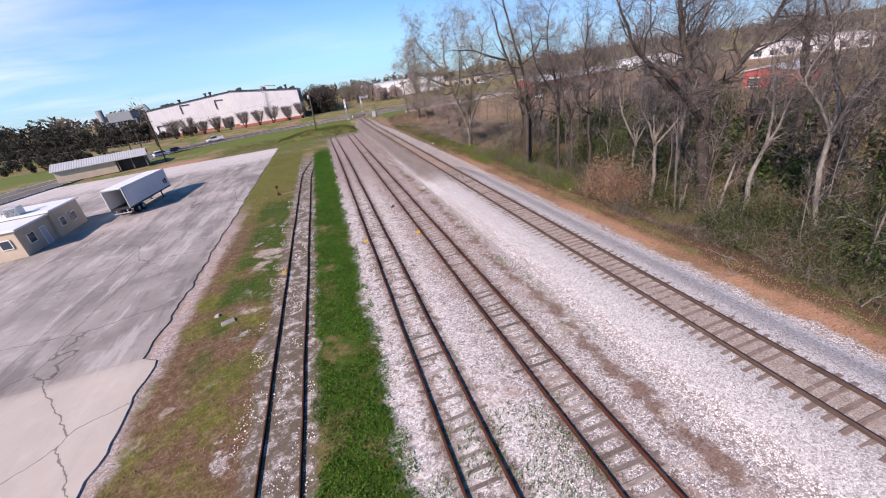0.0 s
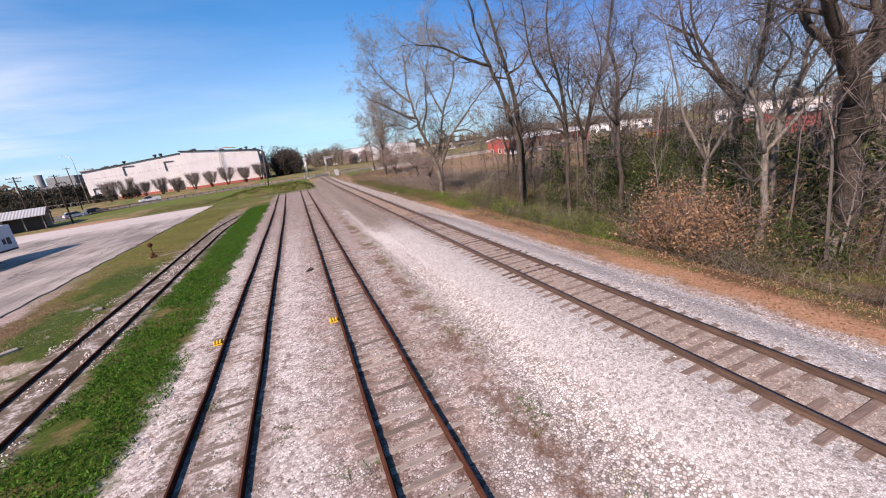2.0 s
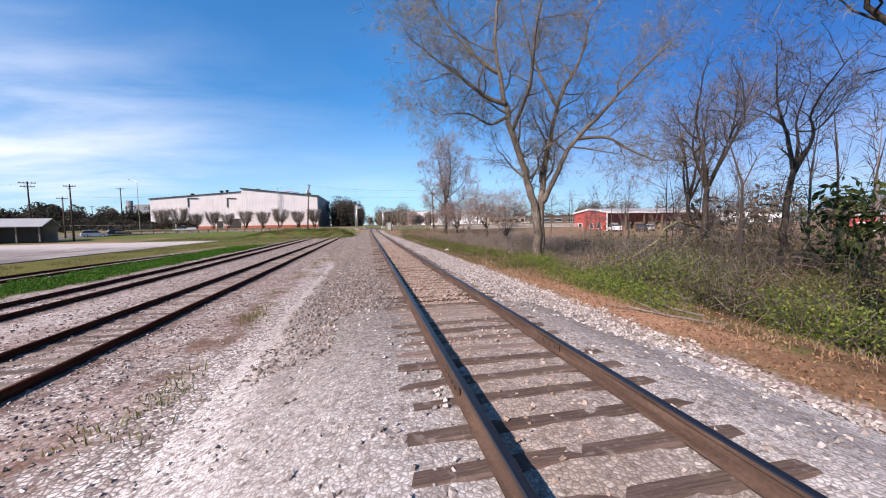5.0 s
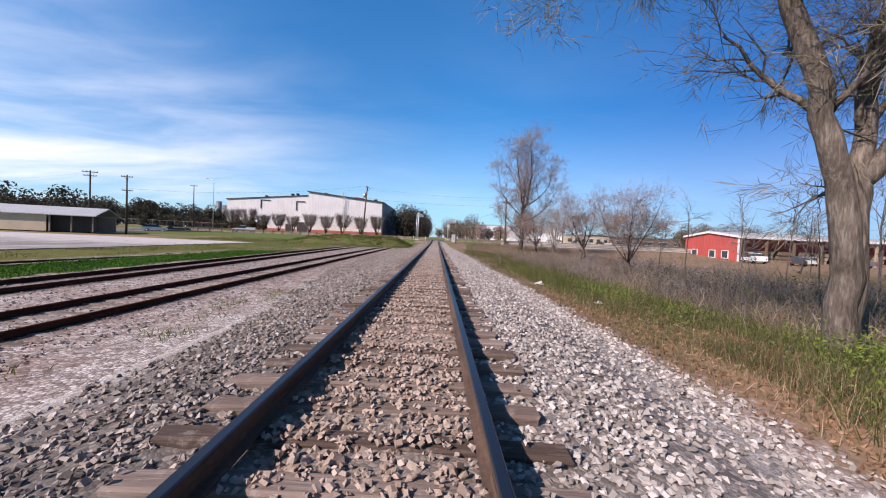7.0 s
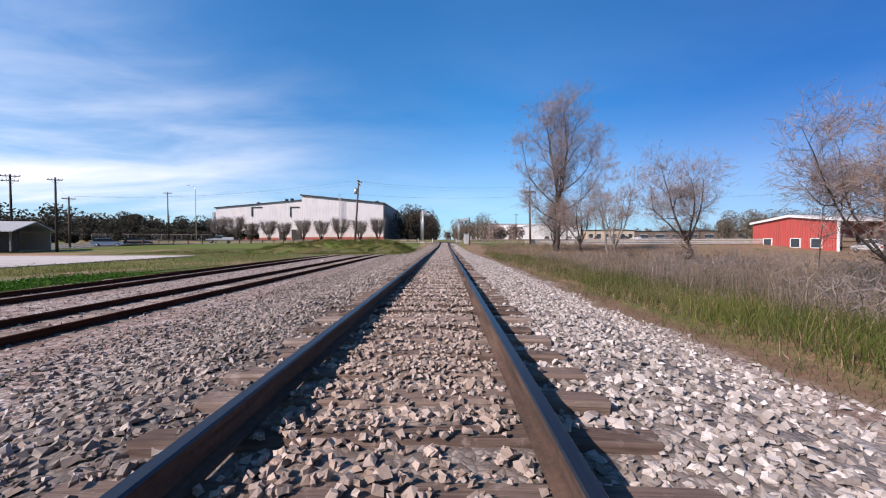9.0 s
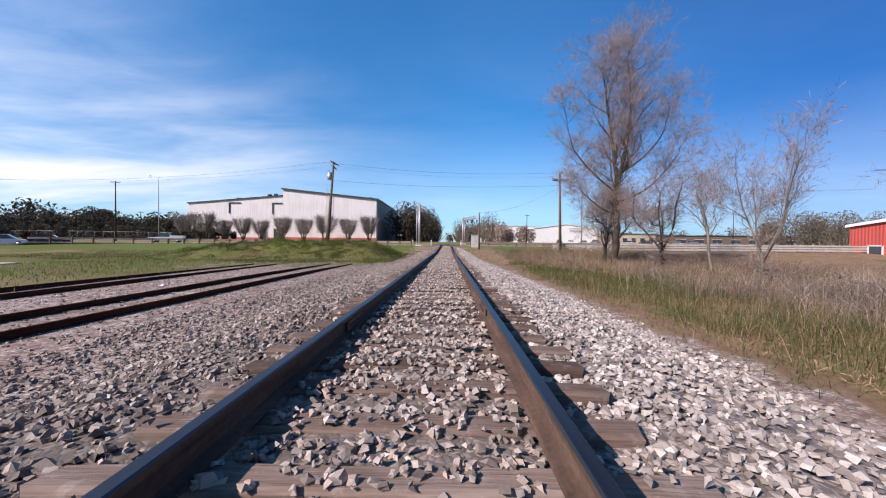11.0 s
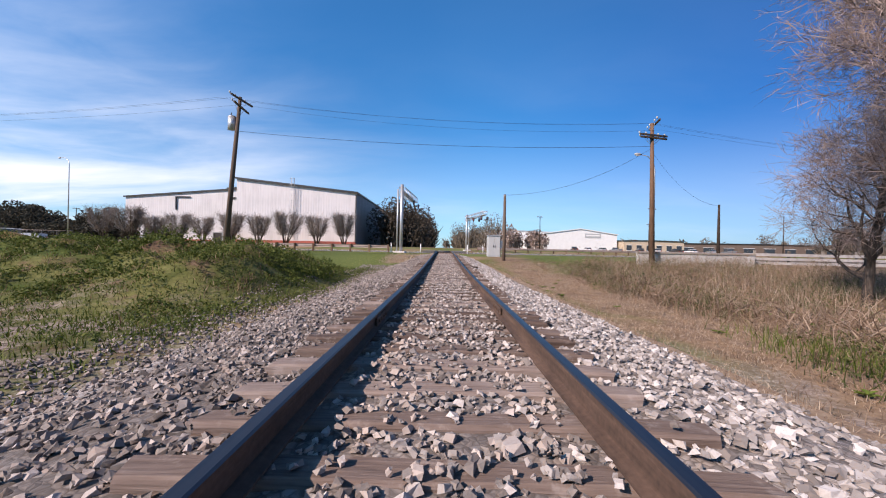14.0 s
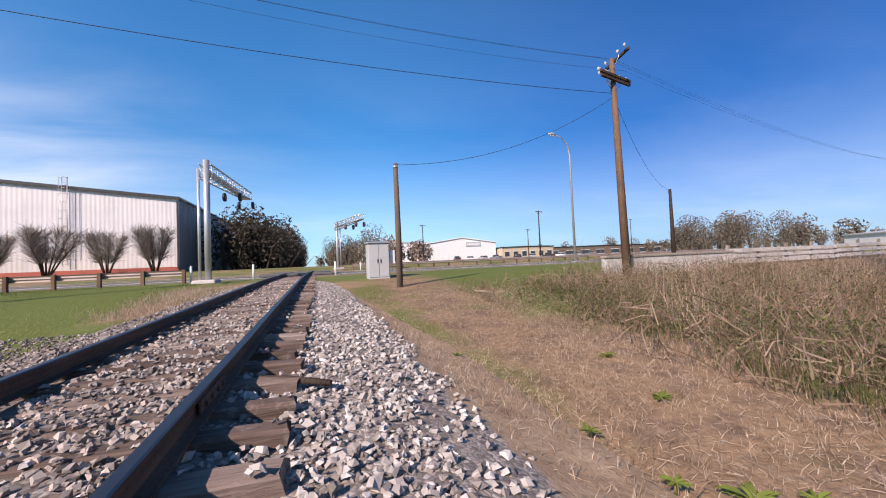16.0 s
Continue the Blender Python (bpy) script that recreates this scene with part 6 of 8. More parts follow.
def leaves(p, size, seed=0):
    """Small folded leaves at the points p: two triangles each."""
    g2 = np.random.default_rng(seed)
    n = len(p)
    a, b = g2.normal(size=(n, 3)), g2.normal(size=(n, 3))
    a /= np.linalg.norm(a, axis=1, keepdims=True)
    b = np.cross(a, b)
    b /= np.maximum(np.linalg.norm(b, axis=1, keepdims=True), 1e-6)
    c = np.cross(a, b)
    s = np.asarray(size).reshape(-1, 1) * g2.uniform(0.6, 1.3, (n, 1))
    v = np.stack([p - a * s, p + b * s * 0.45 + c * s * 0.15, p + a * s, p - b * s * 0.45 + c * s * 0.15], 1)
    F = (np.array([(0, 1, 2), (0, 2, 3)])[None] + 4 * np.arange(n)[:, None, None]).reshape(-1, 3)
    return v.reshape(-1, 3), F


def strokes(b, d, L, w, seed=0):
    """Hair-thin twigs: a slim bent diamond each."""
    g2 = np.random.default_rng(seed)
    n = len(b)
    d = d / np.maximum(np.linalg.norm(d, axis=1, keepdims=True), 1e-6)
    L = np.asarray(L).reshape(n, 1)
    u = np.cross(d, g2.normal(size=(n, 3)))
    u /= np.maximum(np.linalg.norm(u, axis=1, keepdims=True), 1e-6)
    m = b + d * L * 0.4 + g2.normal(0, 0.06, (n, 3)) * L
    v = np.stack([b, m + u * w, b + d * L + g2.normal(0, 0.12, (n, 3)) * L, m - u * w], 1)
    F = (np.array([(0, 1, 3), (1, 2, 3)])[None] + 4 * np.arange(n)[:, None, None]).reshape(-1, 3)
    return v.reshape(-1, 3), F


def blades(x, y, z, h, w, seed=0, lean=0.35):
    """Grass blades bent once."""
    g2 = np.random.default_rng(seed)
    n = len(x)
    a = g2.uniform(0, 2 * math.pi, n)
    ux, uy = np.cos(a) * w / 2, np.sin(a) * w / 2
    b = g2.uniform(0, 2 * math.pi, n)
    l = h * np.abs(g2.normal(0, lean, n))
    v = np.empty((n, 5, 3))
    v[:, 0] = np.stack([x - ux, y - uy, z], 1)
    v[:, 1] = np.stack([x + ux, y + uy, z], 1)
    mx, my = x + np.cos(b) * l * 0.35, y + np.sin(b) * l * 0.35
    v[:, 2] = np.stack([mx + ux * 0.7, my + uy * 0.7, z + h * 0.55], 1)
    v[:, 3] = np.stack([mx - ux * 0.7, my - uy * 0.7, z + h * 0.55], 1)
    v[:, 4] = np.stack([x + np.cos(b) * l, y + np.sin(b) * l, z + h], 1)
    F = (np.array([(0, 1, 2), (0, 2, 3), (3, 2, 4)])[None] + 5 * np.arange(n)[:, None, None]).reshape(-1, 3)
    return v.reshape(-1, 3), F


def joined(*vf):
    V, F, o = [], [], 0
    for v, f in vf:
        V.append(v)
        F.append(f + o)
        o += len(v)
    return np.concatenate(V), np.concatenate(F)


def tree(name, x, y, seed, h, r, limbs, bark, crown, label, z=None, rz=0.0, twig_r=0.009, fine=5, **kw):
    ob = base(name, x, y, float(ground_z(x, y)) - 0.05 if z is None else z, rz, label, "tree")
    wood, b, d, L = grow(seed, h, r, limbs, **kw)
    part("trunk", wood, bark, ob)
    v, f = strokes(b, d, L, twig_r, seed)
    g2 = np.random.default_rng(seed + 5)
    sets = [(v, f)]
    for k in range(fine):
        q = b + d / np.linalg.norm(d, axis=1, keepdims=True) * (L * g2.uniform(0.2, 1.0, len(L)))[:, None]
        sets.append(strokes(q, d + g2.normal(0, 0.75, d.shape), L * g2.uniform(0.4, 0.9, len(L)), twig_r * 0.75, seed + 1 + k))
    v, f = joined(*sets)
    placed("crown", fast_mesh("crown", v, f), crown, ob, "fine bare twigs")
    return ob


def leaders(seed, h, r, lean=(0.0, 0.0), n=3, low=0.38, wide=0.20):
    """Limbs for a tree that divides into a few bent upright leaders."""
    R = random.Random(seed)
    zf = h * low * R.uniform(0.85, 1.15)
    top = Vector((lean[0] * zf + R.gauss(0, 0.25), lean[1] * zf + R.gauss(0, 0.25), zf))
    out = [([(0, 0, -0.4), (0.02, 0, 0.7), tuple(top * 0.5 + Vector((R.gauss(0, 0.16), R.gauss(0, 0.16), 0))), tuple(top)], r * 1.25, r * 0.78, 2, h * 0.13)]
    a0 = R.uniform(0, 6.28)
    for k in range(n):
        a = a0 + k * 6.28 / n + R.uniform(-0.5, 0.5)
        w, hh = h * wide * R.uniform(0.45, 1.25), (h * R.uniform(0.74, 0.92) if k else h * 0.93)
        ux, uy = math.cos(a) * w + lean[0] * h * 0.5, math.sin(a) * w + lean[1] * h * 0.5
        pts = [tuple(top - Vector((0, 0, 0.3)))]
        for f, g in ((0.3, 0.5), (0.62, 0.8), (1.0, 1.0)):
            pts.append((top.x + ux * g + R.gauss(0, 0.03 * h * f), top.y + uy * g + R.gauss(0, 0.03 * h * f), zf + (hh - zf) * f))
        out.append((pts, r * (0.62 if k else 0.7), r * 0.16, 7, h * 0.2))
        if R.random() < 0.75:
            f = R.uniform(0.35, 0.6)
            p = Vector(pts[1]).lerp(Vector(pts[2]), f)
            b = a + R.uniform(-1.4, 1.4)
            q = p + Vector((math.cos(b) * h * 0.13, math.sin(b) * h * 0.13, h * 0.10))
            out.append(([tuple(p), tuple(p.lerp(q, 0.5) + Vector((0, 0, R.gauss(0, 0.3)))), tuple(q)], r * 0.34, r * 0.12, 4, h * 0.15))
    return out


# the great tree beside the track, the tall one near the road and smaller ones between
GREAT = [
    ([(0.1, 0, -0.5), (0.05, 0, 0.5), (0, 0, 2.8), (-0.5, 0, 4.6), (-1.2, 0.1, 6.9), (-1.9, 0.2, 9.4), (-2.3, 0.3, 11.3), (-2.7, 0.5, 14.0), (-2.4, 0.6, 16.5)], 0.32, 0.08, 12, 4.0),
    ([(0.35, 0.1, -0.5), (0.3, 0.1, 0.6), (0.32, 0.1, 3.0), (0.5, 0.2, 4.5), (0.8, 0.4, 6.2), (1.3, 0.6, 8.4), (2.3, 1.0, 11.2), (3.9, 1.4, 13.6), (4.6, 1.6, 16.0)], 0.27, 0.07, 12, 4.0),
    ([(0.4, 0.1, 3.7), (1.0, -0.2, 4.9), (1.7, -0.4, 6.6), (2.7, -0.6, 8.0), (4.2, -1.0, 9.6), (6.0, -1.4, 11.6), (8.0, -1.6, 13.4)], 0.20, 0.06, 12, 3.6),
    ([(2.5, -0.5, 7.8), (4.2, -1.2, 7.8), (5.6, -1.8, 6.9), (7.1, -2.2, 6.2)], 0.12, 0.03, 6, 2.2),
    ([(-2.0, 0.2, 10.0), (-3.3, 0.0, 10.3), (-4.6, -0.4, 10.9), (-6.0, -0.8, 11.6), (-7.4, -1.0, 12.4)], 0.16, 0.04, 9, 3.2),
    ([(-1.9, 0.2, 9.3), (-3.0, 0.5, 8.8), (-4.4, 0.8, 9.5), (-6.4, 1.0, 9.4)], 0.11, 0.03, 7, 2.6),
    ([(-2.5, 0.4, 12.0), (-4.4, 1.4, 14.0), (-6.0, 2.0, 16.4), (-6.8, 2.2, 18.0)], 0.12, 0.03, 8, 3.0),
    ([(1.9, 0.8, 10.2), (1.2, 2.2, 13.0), (0.8, 3.4, 16.0), (0.6, 4.0, 18.5)], 0.13, 0.03, 8, 3.2),
    ([(-1.6, 0.2, 8.4), (-1.4, -2.0, 10.6), (-1.6, -3.4, 13.4), (-1.0, -4.2, 16.4)], 0.13, 0.03, 8, 3.2),
]
tree("tree", 9.4, 71.4, 21, 19.0, 0.4, 9, M["great_bark"], M["green_bud"], "great bare tree with two leaning trunks beside the track", -0.75,
     spread=0.85, up=0.22, twigs=6000, twig_len=0.75, droop=0.12, twig_r=0.010, kids=7, fine=8, limbs_at=GREAT)
TALL = [
    ([(0, 0, -0.4), (0, 0, 0.6), (0.05, 0, 3.0), (-0.05, 0, 5.6), (0.1, 0, 7.6)], 0.36, 0.26, 6, 4.2),
    ([(0.1, 0, 7.3), (0.8, 0.2, 10.0), (1.3, 0.4, 13.9), (1.2, 0.5, 17.0), (1.0, 0.5, 18.6)], 0.22, 0.04, 15, 4.4),
    ([(0, 0, 7.2), (-0.6, -0.3, 11.0), (-1.2, -0.6, 13.9), (-1.7, -0.8, 16.6)], 0.19, 0.04, 13, 4.2),
    ([(0.1, 0, 5.4), (2.2, -0.5, 6.4), (3.8, -0.8, 8.0), (5.0, -1.0, 9.8)], 0.10, 0.03, 7, 2.8),
    ([(0.6, 0.1, 8.2), (2.8, 0.5, 9.8), (4.6, 0.9, 12.0), (5.2, 1.0, 14.4)], 0.10, 0.03, 8, 2.8),
    ([(-0.2, 0, 6.4), (-2.2, 0.4, 8.3), (-3.8, 0.7, 10.6), (-4.4, 0.8, 13.2)], 0.10, 0.03, 8, 2.8),
    ([(0, 0, 4.2), (-1.8, -0.4, 5.0), (-3.6, -0.8, 6.4)], 0.08, 0.03, 6, 2.4),
    ([(0, 0, 6.2), (0.4, 2.0, 8.2), (0.8, 3.4, 11.0)], 0.10, 0.03, 8, 2.8),
    ([(0, 0, 6.6), (-0.3, -2.0, 8.4), (-0.4, -3.2, 11.2)], 0.10, 0.03, 8, 2.8),
]
tree("tree", 15.6, 129.9, 38, 18.0, 0.32, 24, M["bark"], M["bud"], "tall upright bare tree with a full pinkish crown", -0.6,
     spread=0.72, up=0.42, twigs=5200, twig_len=0.85, twig_r=0.011, kids=6, fine=9, limbs_at=TALL)
tree("tree", 16.1, 133.4, 39, 7.4, 0.17, 14, M["bark"], M["bud"], "low wide bare tree before the white fence", -1.0, spread=0.95, first=0.16, up=0.25, twigs=2300, twig_len=0.8, fine=8)
tree("tree", 17.2, 125.1, 33, 7.2, 0.17, 12, M["bark"], M["bud"], "smaller bare tree beside the tall one", spread=0.8, up=0.3, twigs=2000, twig_len=0.7, kids=6, limbs_at=leaders(33, 7.2, 0.15, (0, 0), 4, 0.25, 0.34))
tree("tree", 19.5, 123.0, 34, 7.0, 0.12, 9, M["pale_bark"], M["bud"], "thin bare tree among dry weeds", spread=0.5, first=0.25, up=0.5, twigs=800, twig_len=0.6)
tree("tree", 16.9, 116.0, 35, 7.8, 0.13, 10, M["pale_bark"], M["bud"], "bare young tree among dry weeds", spread=0.5, up=0.6, twigs=1300, twig_len=0.6, kids=6, limbs_at=leaders(35, 7.8, 0.11, (0, 0), 4, 0.2, 0.2))
tree("tree", 15.2, 91.2, 36, 6.2, 0.16, 10, M["bark"], M["bud"], "low spreading bare tree in dry grass", spread=0.8, up=0.2, twigs=2600, twig_len=0.6, kids=6, limbs_at=leaders(136, 6.0, 0.085, (0, 0), 7, 0.22, 0.36))
tree("tree", 16.4, 104.0, 37, 6.4, 0.13, 10, M["bark"], M["bud"], "low rounded bare tree in dry grass", spread=0.8, up=0.3, twigs=2200, twig_len=0.6, kids=6, limbs_at=leaders(37, 7.0, 0.13, (0, 0), 4, 0.28, 0.36))
# wood along the bank
TWIN = [
    ([(0, 0, -0.4), (0, 0, 0.8), (0.2, 0, 6.5), (-0.5, 0.1, 9.2), (-1.2, 0.2, 11.6), (-2.1, 0.2, 13.6), (-3.0, 0.4, 16.5)], 0.29, 0.09, 8, 4.0),
    ([(0.7, 0.6, -0.4), (0.8, 0.6, 0.8), (0.6, 0.5, 9.5), (-0.2, 0.4, 13.0), (-1.2, 0.3, 16.0), (-2.2, 0.2, 19.5)], 0.29, 0.09, 9, 4.2),
    ([(-2.0, 0.2, 13.5), (-4.2, 0, 14.1), (-6.6, -0.3, 15.0), (-8.6, -0.5, 15.2)], 0.15, 0.04, 8, 3.0),
    ([(-0.1, 0.4, 12.8), (1.6, 0.6, 13.6), (3.2, 0.8, 16.0)], 0.13, 0.04, 6, 3.0),
]
STUB = [
    ([(0.3, 0, -0.4), (0.35, 0, 1.0), (0.3, 0, 3.8), (0, 0, 6.8), (0.1, 0.1, 9.2), (0, 0.1, 11.2), (-0.5, 0.2, 13.0), (-0.2, 0.2, 15.5)], 0.22, 0.06, 14, 2.2),
    ([(0, 0, 7.6), (-1.4, -0.3, 8.6), (-2.2, -0.4, 10.4)], 0.11, 0.04, 6, 1.8),
    ([(0.1, 0.1, 9.0), (1.5, 0.3, 10.2), (2.2, 0.4, 12.2)], 0.11, 0.04, 6, 1.8),
]
BOUGHS = [
    ([(0, 0, -0.4), (-0.1, 0, 1.0), (-0.7, 0, 4.3), (-1.2, 0, 7.2), (-1.6, 0, 9.0)], 0.55, 0.40, 3, 4.0),
    ([(-1.3, 0, 7.0), (-4.2, -0.6, 9.4), (-7.0, -1.0, 11.4), (-9.6, -1.2, 13.2), (-11.5, -1.4, 16.0)], 0.26, 0.06, 11, 4.2),
    ([(-1.6, 0, 8.6), (-2.8, 0.4, 11.0), (-3.6, 0.8, 13.4), (-4.2, 1.0, 17.0), (-4.0, 1.2, 20.0)], 0.32, 0.07, 11, 4.6),
    ([(-1.4, 0, 8.4), (0.7, -0.3, 10.7), (2.8, -0.5, 12.6), (4.6, -0.6, 15.6), (5.4, -0.6, 19.0)], 0.30, 0.07, 11, 4.6),
    ([(-1.5, 0, 8.6), (-1.2, 2.0, 11.0), (-0.6, 3.6, 14.0), (0.4, 4.4, 18.0)], 0.24, 0.06, 9, 4.2),
]
FORKED = [
    ([(0.4, 0, -0.4), (0.35, 0, 1.0), (0.3, 0, 4.0), (0.3, 0, 7.3)], 0.21, 0.17, 2, 2.4),
    ([(0.3, 0, 7.0), (-0.3, 0, 9.4), (-1.5, 0.2, 11.6), (-2.4, 0.3, 13.2), (-2.8, 0.3, 16.0)], 0.16, 0.05, 9, 3.0),
    ([(0.3, 0, 7.0), (0.4, 0.2, 9.5), (-0.1, 0.3, 12.0), (-0.8, 0.4, 14.4), (-0.6, 0.4, 17.5)], 0.18, 0.05, 9, 3.0),
]
for x, y, seed, h, plan, bk, cr, label in (
        (11.3, 55.0, 41, 21, TWIN, "bark", "green_bud", "tall bare tree with two leaning dark trunks on the bank"),
        (12.4, 49.7, 43, 18, FORKED, "bark", "twig", "bare tree forking high above the brush of the bank"),
        (13.3, 45.0, 45, 17, STUB, "bark", "twig", "gnarled dark trunk with short bare boughs on the bank"),
        (17.2, 33.8, 47, 22, BOUGHS, "bark", "twig", "massive dark bare tree forking into heavy limbs on the bank")):
    tree("tree", x, y, seed, h, 0.4, 9, M[bk], M[cr], label, -2.2 if y < 50 else None, spread=0.8, up=0.22, twigs=int(80 * h), twig_len=0.85, twig_r=0.011, kids=6, fine=6, levels=2, limbs_at=plan)
WOODS = [
    (14.7, 49.6, 44, 17, 0.18, "bark", "twig", (0.02, 0.0)), (13.0, 35.4, 46, 12, 0.17, "pale_bark", "twig", (0.05, 0.0)),
    (16.0, 29.0, 48, 13, 0.18, "pale_bark", "twig", (0.22, 0.05)), (21.0, 27.0, 49, 19, 0.30, "bark", "twig", (0.05, 0.0)),
    (22.5, 42.0, 50, 19, 0.30, "bark", "twig", (-0.05, 0.0)),
    (18.0, 62.5, 52, 11, 0.15, "bark", "twig", (0.0, 0.0)), (16.2, 66.0, 53, 11, 0.16, "bark", "twig", (0.08, 0.0)),
    (17.0, 20.0, 55, 15, 0.20, "bark", "twig", (0.0, 0.0)),
    (25.0, 18.0, 56, 18, 0.28, "bark", "twig", (0.0, 0.0)), (15.0, 39.5, 57, 14, 0.15, "pale_bark", "twig", (-0.06, 0.0)),
    (28.0, 34.0, 58, 19, 0.30, "bark", "twig", (0.0, 0.0)), (20.0, 71.0, 59, 11, 0.16, "bark", "twig", (0.0, 0.0)),
    (18.6, 38.0, 61, 16, 0.20, "pale_bark", "twig", (0.04, 0.0)),
    (16.0, 24.5, 62, 15, 0.17, "pale_bark", "twig", (-0.05, 0.0)),
]
for x, y, seed, h, r, bk, cr, ln in WOODS:
    tree("tree", x, y, seed, h, r, 8, M[bk], M[cr], "bare tree in the brush of the wooded bank" if bk == "bark" else "slender bare tree with pale grey bark on the bank",
         spread=0.75, up=0.28, twigs=int(60 * h), twig_len=0.8, twig_r=0.010, fine=6, kids=6, levels=2, limbs_at=leaders(seed, h, r, ln, 2 + seed % 3, 0.42, 0.17))

# row of small vase-shaped trees before the warehouse
seeded = base("ornamental_tree", -57.2, 199.6, 1.1, 0, "small vase-shaped bare tree before the warehouse wall", "tree", "trees before the warehouse")
sh = Shape()
R9 = random.Random(9)
bb, dd = [], []
for k in range(9):
    a = k * 2.4
    d = Vector((math.cos(a) * R9.uniform(0.1, 0.42), math.sin(a) * R9.uniform(0.1, 0.42), 1)).normalized()
    p = Vector((math.cos(a) * 0.12, math.sin(a) * 0.12, 0))
    pts = [p, p + d * 1.6, p + d * 2.9 + Vector((d.x, d.y, 0)) * 0.3, p + d * 4.0]
    sh.tube(pts, [0.06, 0.045, 0.028, 0.012], 4)
    for i in range(260):
        t = R9.uniform(0.75, 3.0)
        q = pts[int(t)].lerp(pts[min(int(t) + 1, 3)], t % 1)
        bb.append(q)
        dd.append(d + Vector((R9.gauss(0, .6), R9.gauss(0, .6), R9.gauss(0.1, .35))))
part("trunk", sh, M["bark"], seeded)
v, f = strokes(np.array(bb), np.array(dd), np.random.default_rng(3).uniform(0.5, 1.4, len(bb)), 0.016, 4)
placed("crown", fast_mesh("crown", v, f), M["grey_twig"], seeded, "fine bare twigs")
seeded.scale = (1.75, 1.75, 1.4)
for k, (x, s) in enumerate(((-52.0, 0.95), (-46.0, 1.05), (-40.0, 0.95), (-34.2, 1.2), (-27.4, 1.0), (-21.6, 1.05), (-62.5, 0.95), (-67.6, 1.2), (-73.6, 1.1))):
    c = copy_thing(seeded, pose(x, 199.2, 1.1, 0, 0, 47 * k))
    c.scale = (s * 1.75, s * 1.75, s * (1.32 + 0.08 * (k % 3)))


# far woods and hedges
def thicket(name, label, x0, x1, y0, y1, h0, h1, n_clumps, per, mat, seed, leaf=0.35, base_z=None, stemmy=True):
    """Many small clumps with an uneven outline; far or dense growth that nobody could count."""
    g2 = np.random.default_rng(seed)
    cx, cy = g2.uniform(x0, x1, n_clumps), g2.uniform(y0, y1, n_clumps)
    hh = g2.uniform(h0, h1, n_clumps)
    P, B, D, L = [], [], [], []
    for i in range(n_clumps):
        gz = float(ground_z(cx[i], cy[i])) if base_z is None else base_z
        w = hh[i] * 0.36
        q = g2.normal(0, 0.5, (per, 3))
        q = q / np.maximum(1, np.linalg.norm(q, axis=1, keepdims=True))
        P.append(np.stack([cx[i] + q[:, 0] * w, cy[i] + q[:, 1] * w, gz + hh[i] * (0.55 + 0.5 * q[:, 2])], 1))
        k = 5
        B.append(np.stack([np.full(k, cx[i]), np.full(k, cy[i]), np.full(k, gz - 0.2)], 1) + g2.normal(0, w * 0.2, (k, 3)) * [1, 1, 0])
        D.append(g2.normal(0, 0.25, (k, 3)) + [0, 0, 1])
        L.append(np.full(k, hh[i] * 0.95))
    sets = [leaves(np.concatenate(P), leaf, seed)]
    if stemmy:
        sets.append(stems(np.concatenate(B), np.concatenate(D), np.concatenate(L), 0.012 * (h0 + h1), 0.2, seed))
    v, f = joined(*sets)
    return tagged(placed(name, fast_mesh(name, v, f), mat), label, "woods", kind="stuff")


thicket("far_woods", "far line of dark trees behind the yard", -330, -100, 225, 300, 3.5, 6, 90, 160, M["dull_wood"], 71, 0.42)
thicket("far_woods", "dense wall of dark trees behind the yard road", -260, -84, 226, 246, 6.0, 10.5, 120, 320, M["dull_wood"], 70, 0.55)
thicket("far_woods", "low dark scrub at the foot of the trees behind the yard road", -260, -84, 220, 230, 3.5, 5.5, 90, 220, M["dull_wood"], 69, 0.46)
thicket("far_woods", "dense dark hedge behind the wire fence", -230, -68, 207, 219, 2.6, 4.4, 130, 200, M["dull_wood"], 66, 0.40)
thicket("far_woods", "rounded dark evergreen tree behind the yard road", -143, -134, 238, 244, 10.0, 12.0, 6, 1500, M["dull_wood"], 68, 0.45)
thicket("far_woods", "tall dark wood far behind the yard", -460, -210, 300, 420, 14, 24, 60, 260, M["dull_wood"], 67, 1.3)
thicket("far_woods", "brown wooded hill far behind the yard", -900, -160, 420, 640, 12, 22, 110, 60, M["brown_wood"], 72, 3.0)
thicket("far_woods", "dark hedge of shrubs along the road", -130, -92, 158, 190, 2.0, 4.2, 40, 360, M["dull_wood"], 73, 0.30)
thicket("far_woods", "dense bare and budding trees beyond the warehouse", -17, -6, 212, 330, 8, 13, 60, 520, M["wood_mass"], 74, 0.40)
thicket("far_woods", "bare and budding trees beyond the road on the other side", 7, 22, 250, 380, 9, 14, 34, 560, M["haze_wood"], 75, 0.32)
thicket("far_woods", "bushes beside the road", 20, 34, 240, 262, 5, 8, 12, 300, M["bud"], 76, 0.5)
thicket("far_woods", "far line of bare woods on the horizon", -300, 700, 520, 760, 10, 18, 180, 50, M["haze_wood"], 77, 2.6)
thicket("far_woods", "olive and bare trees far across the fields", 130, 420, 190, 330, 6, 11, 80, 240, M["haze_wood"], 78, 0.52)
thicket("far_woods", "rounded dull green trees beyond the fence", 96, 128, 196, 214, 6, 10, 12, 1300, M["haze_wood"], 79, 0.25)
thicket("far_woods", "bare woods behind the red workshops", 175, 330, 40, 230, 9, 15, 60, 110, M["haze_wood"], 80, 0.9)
thicket("inner_woods", "thick evergreen and bare scrub behind the first trees", 20, 46, -6, 64, 2.5, 6.0, 60, 360, M["leaf"], 82, 0.25)
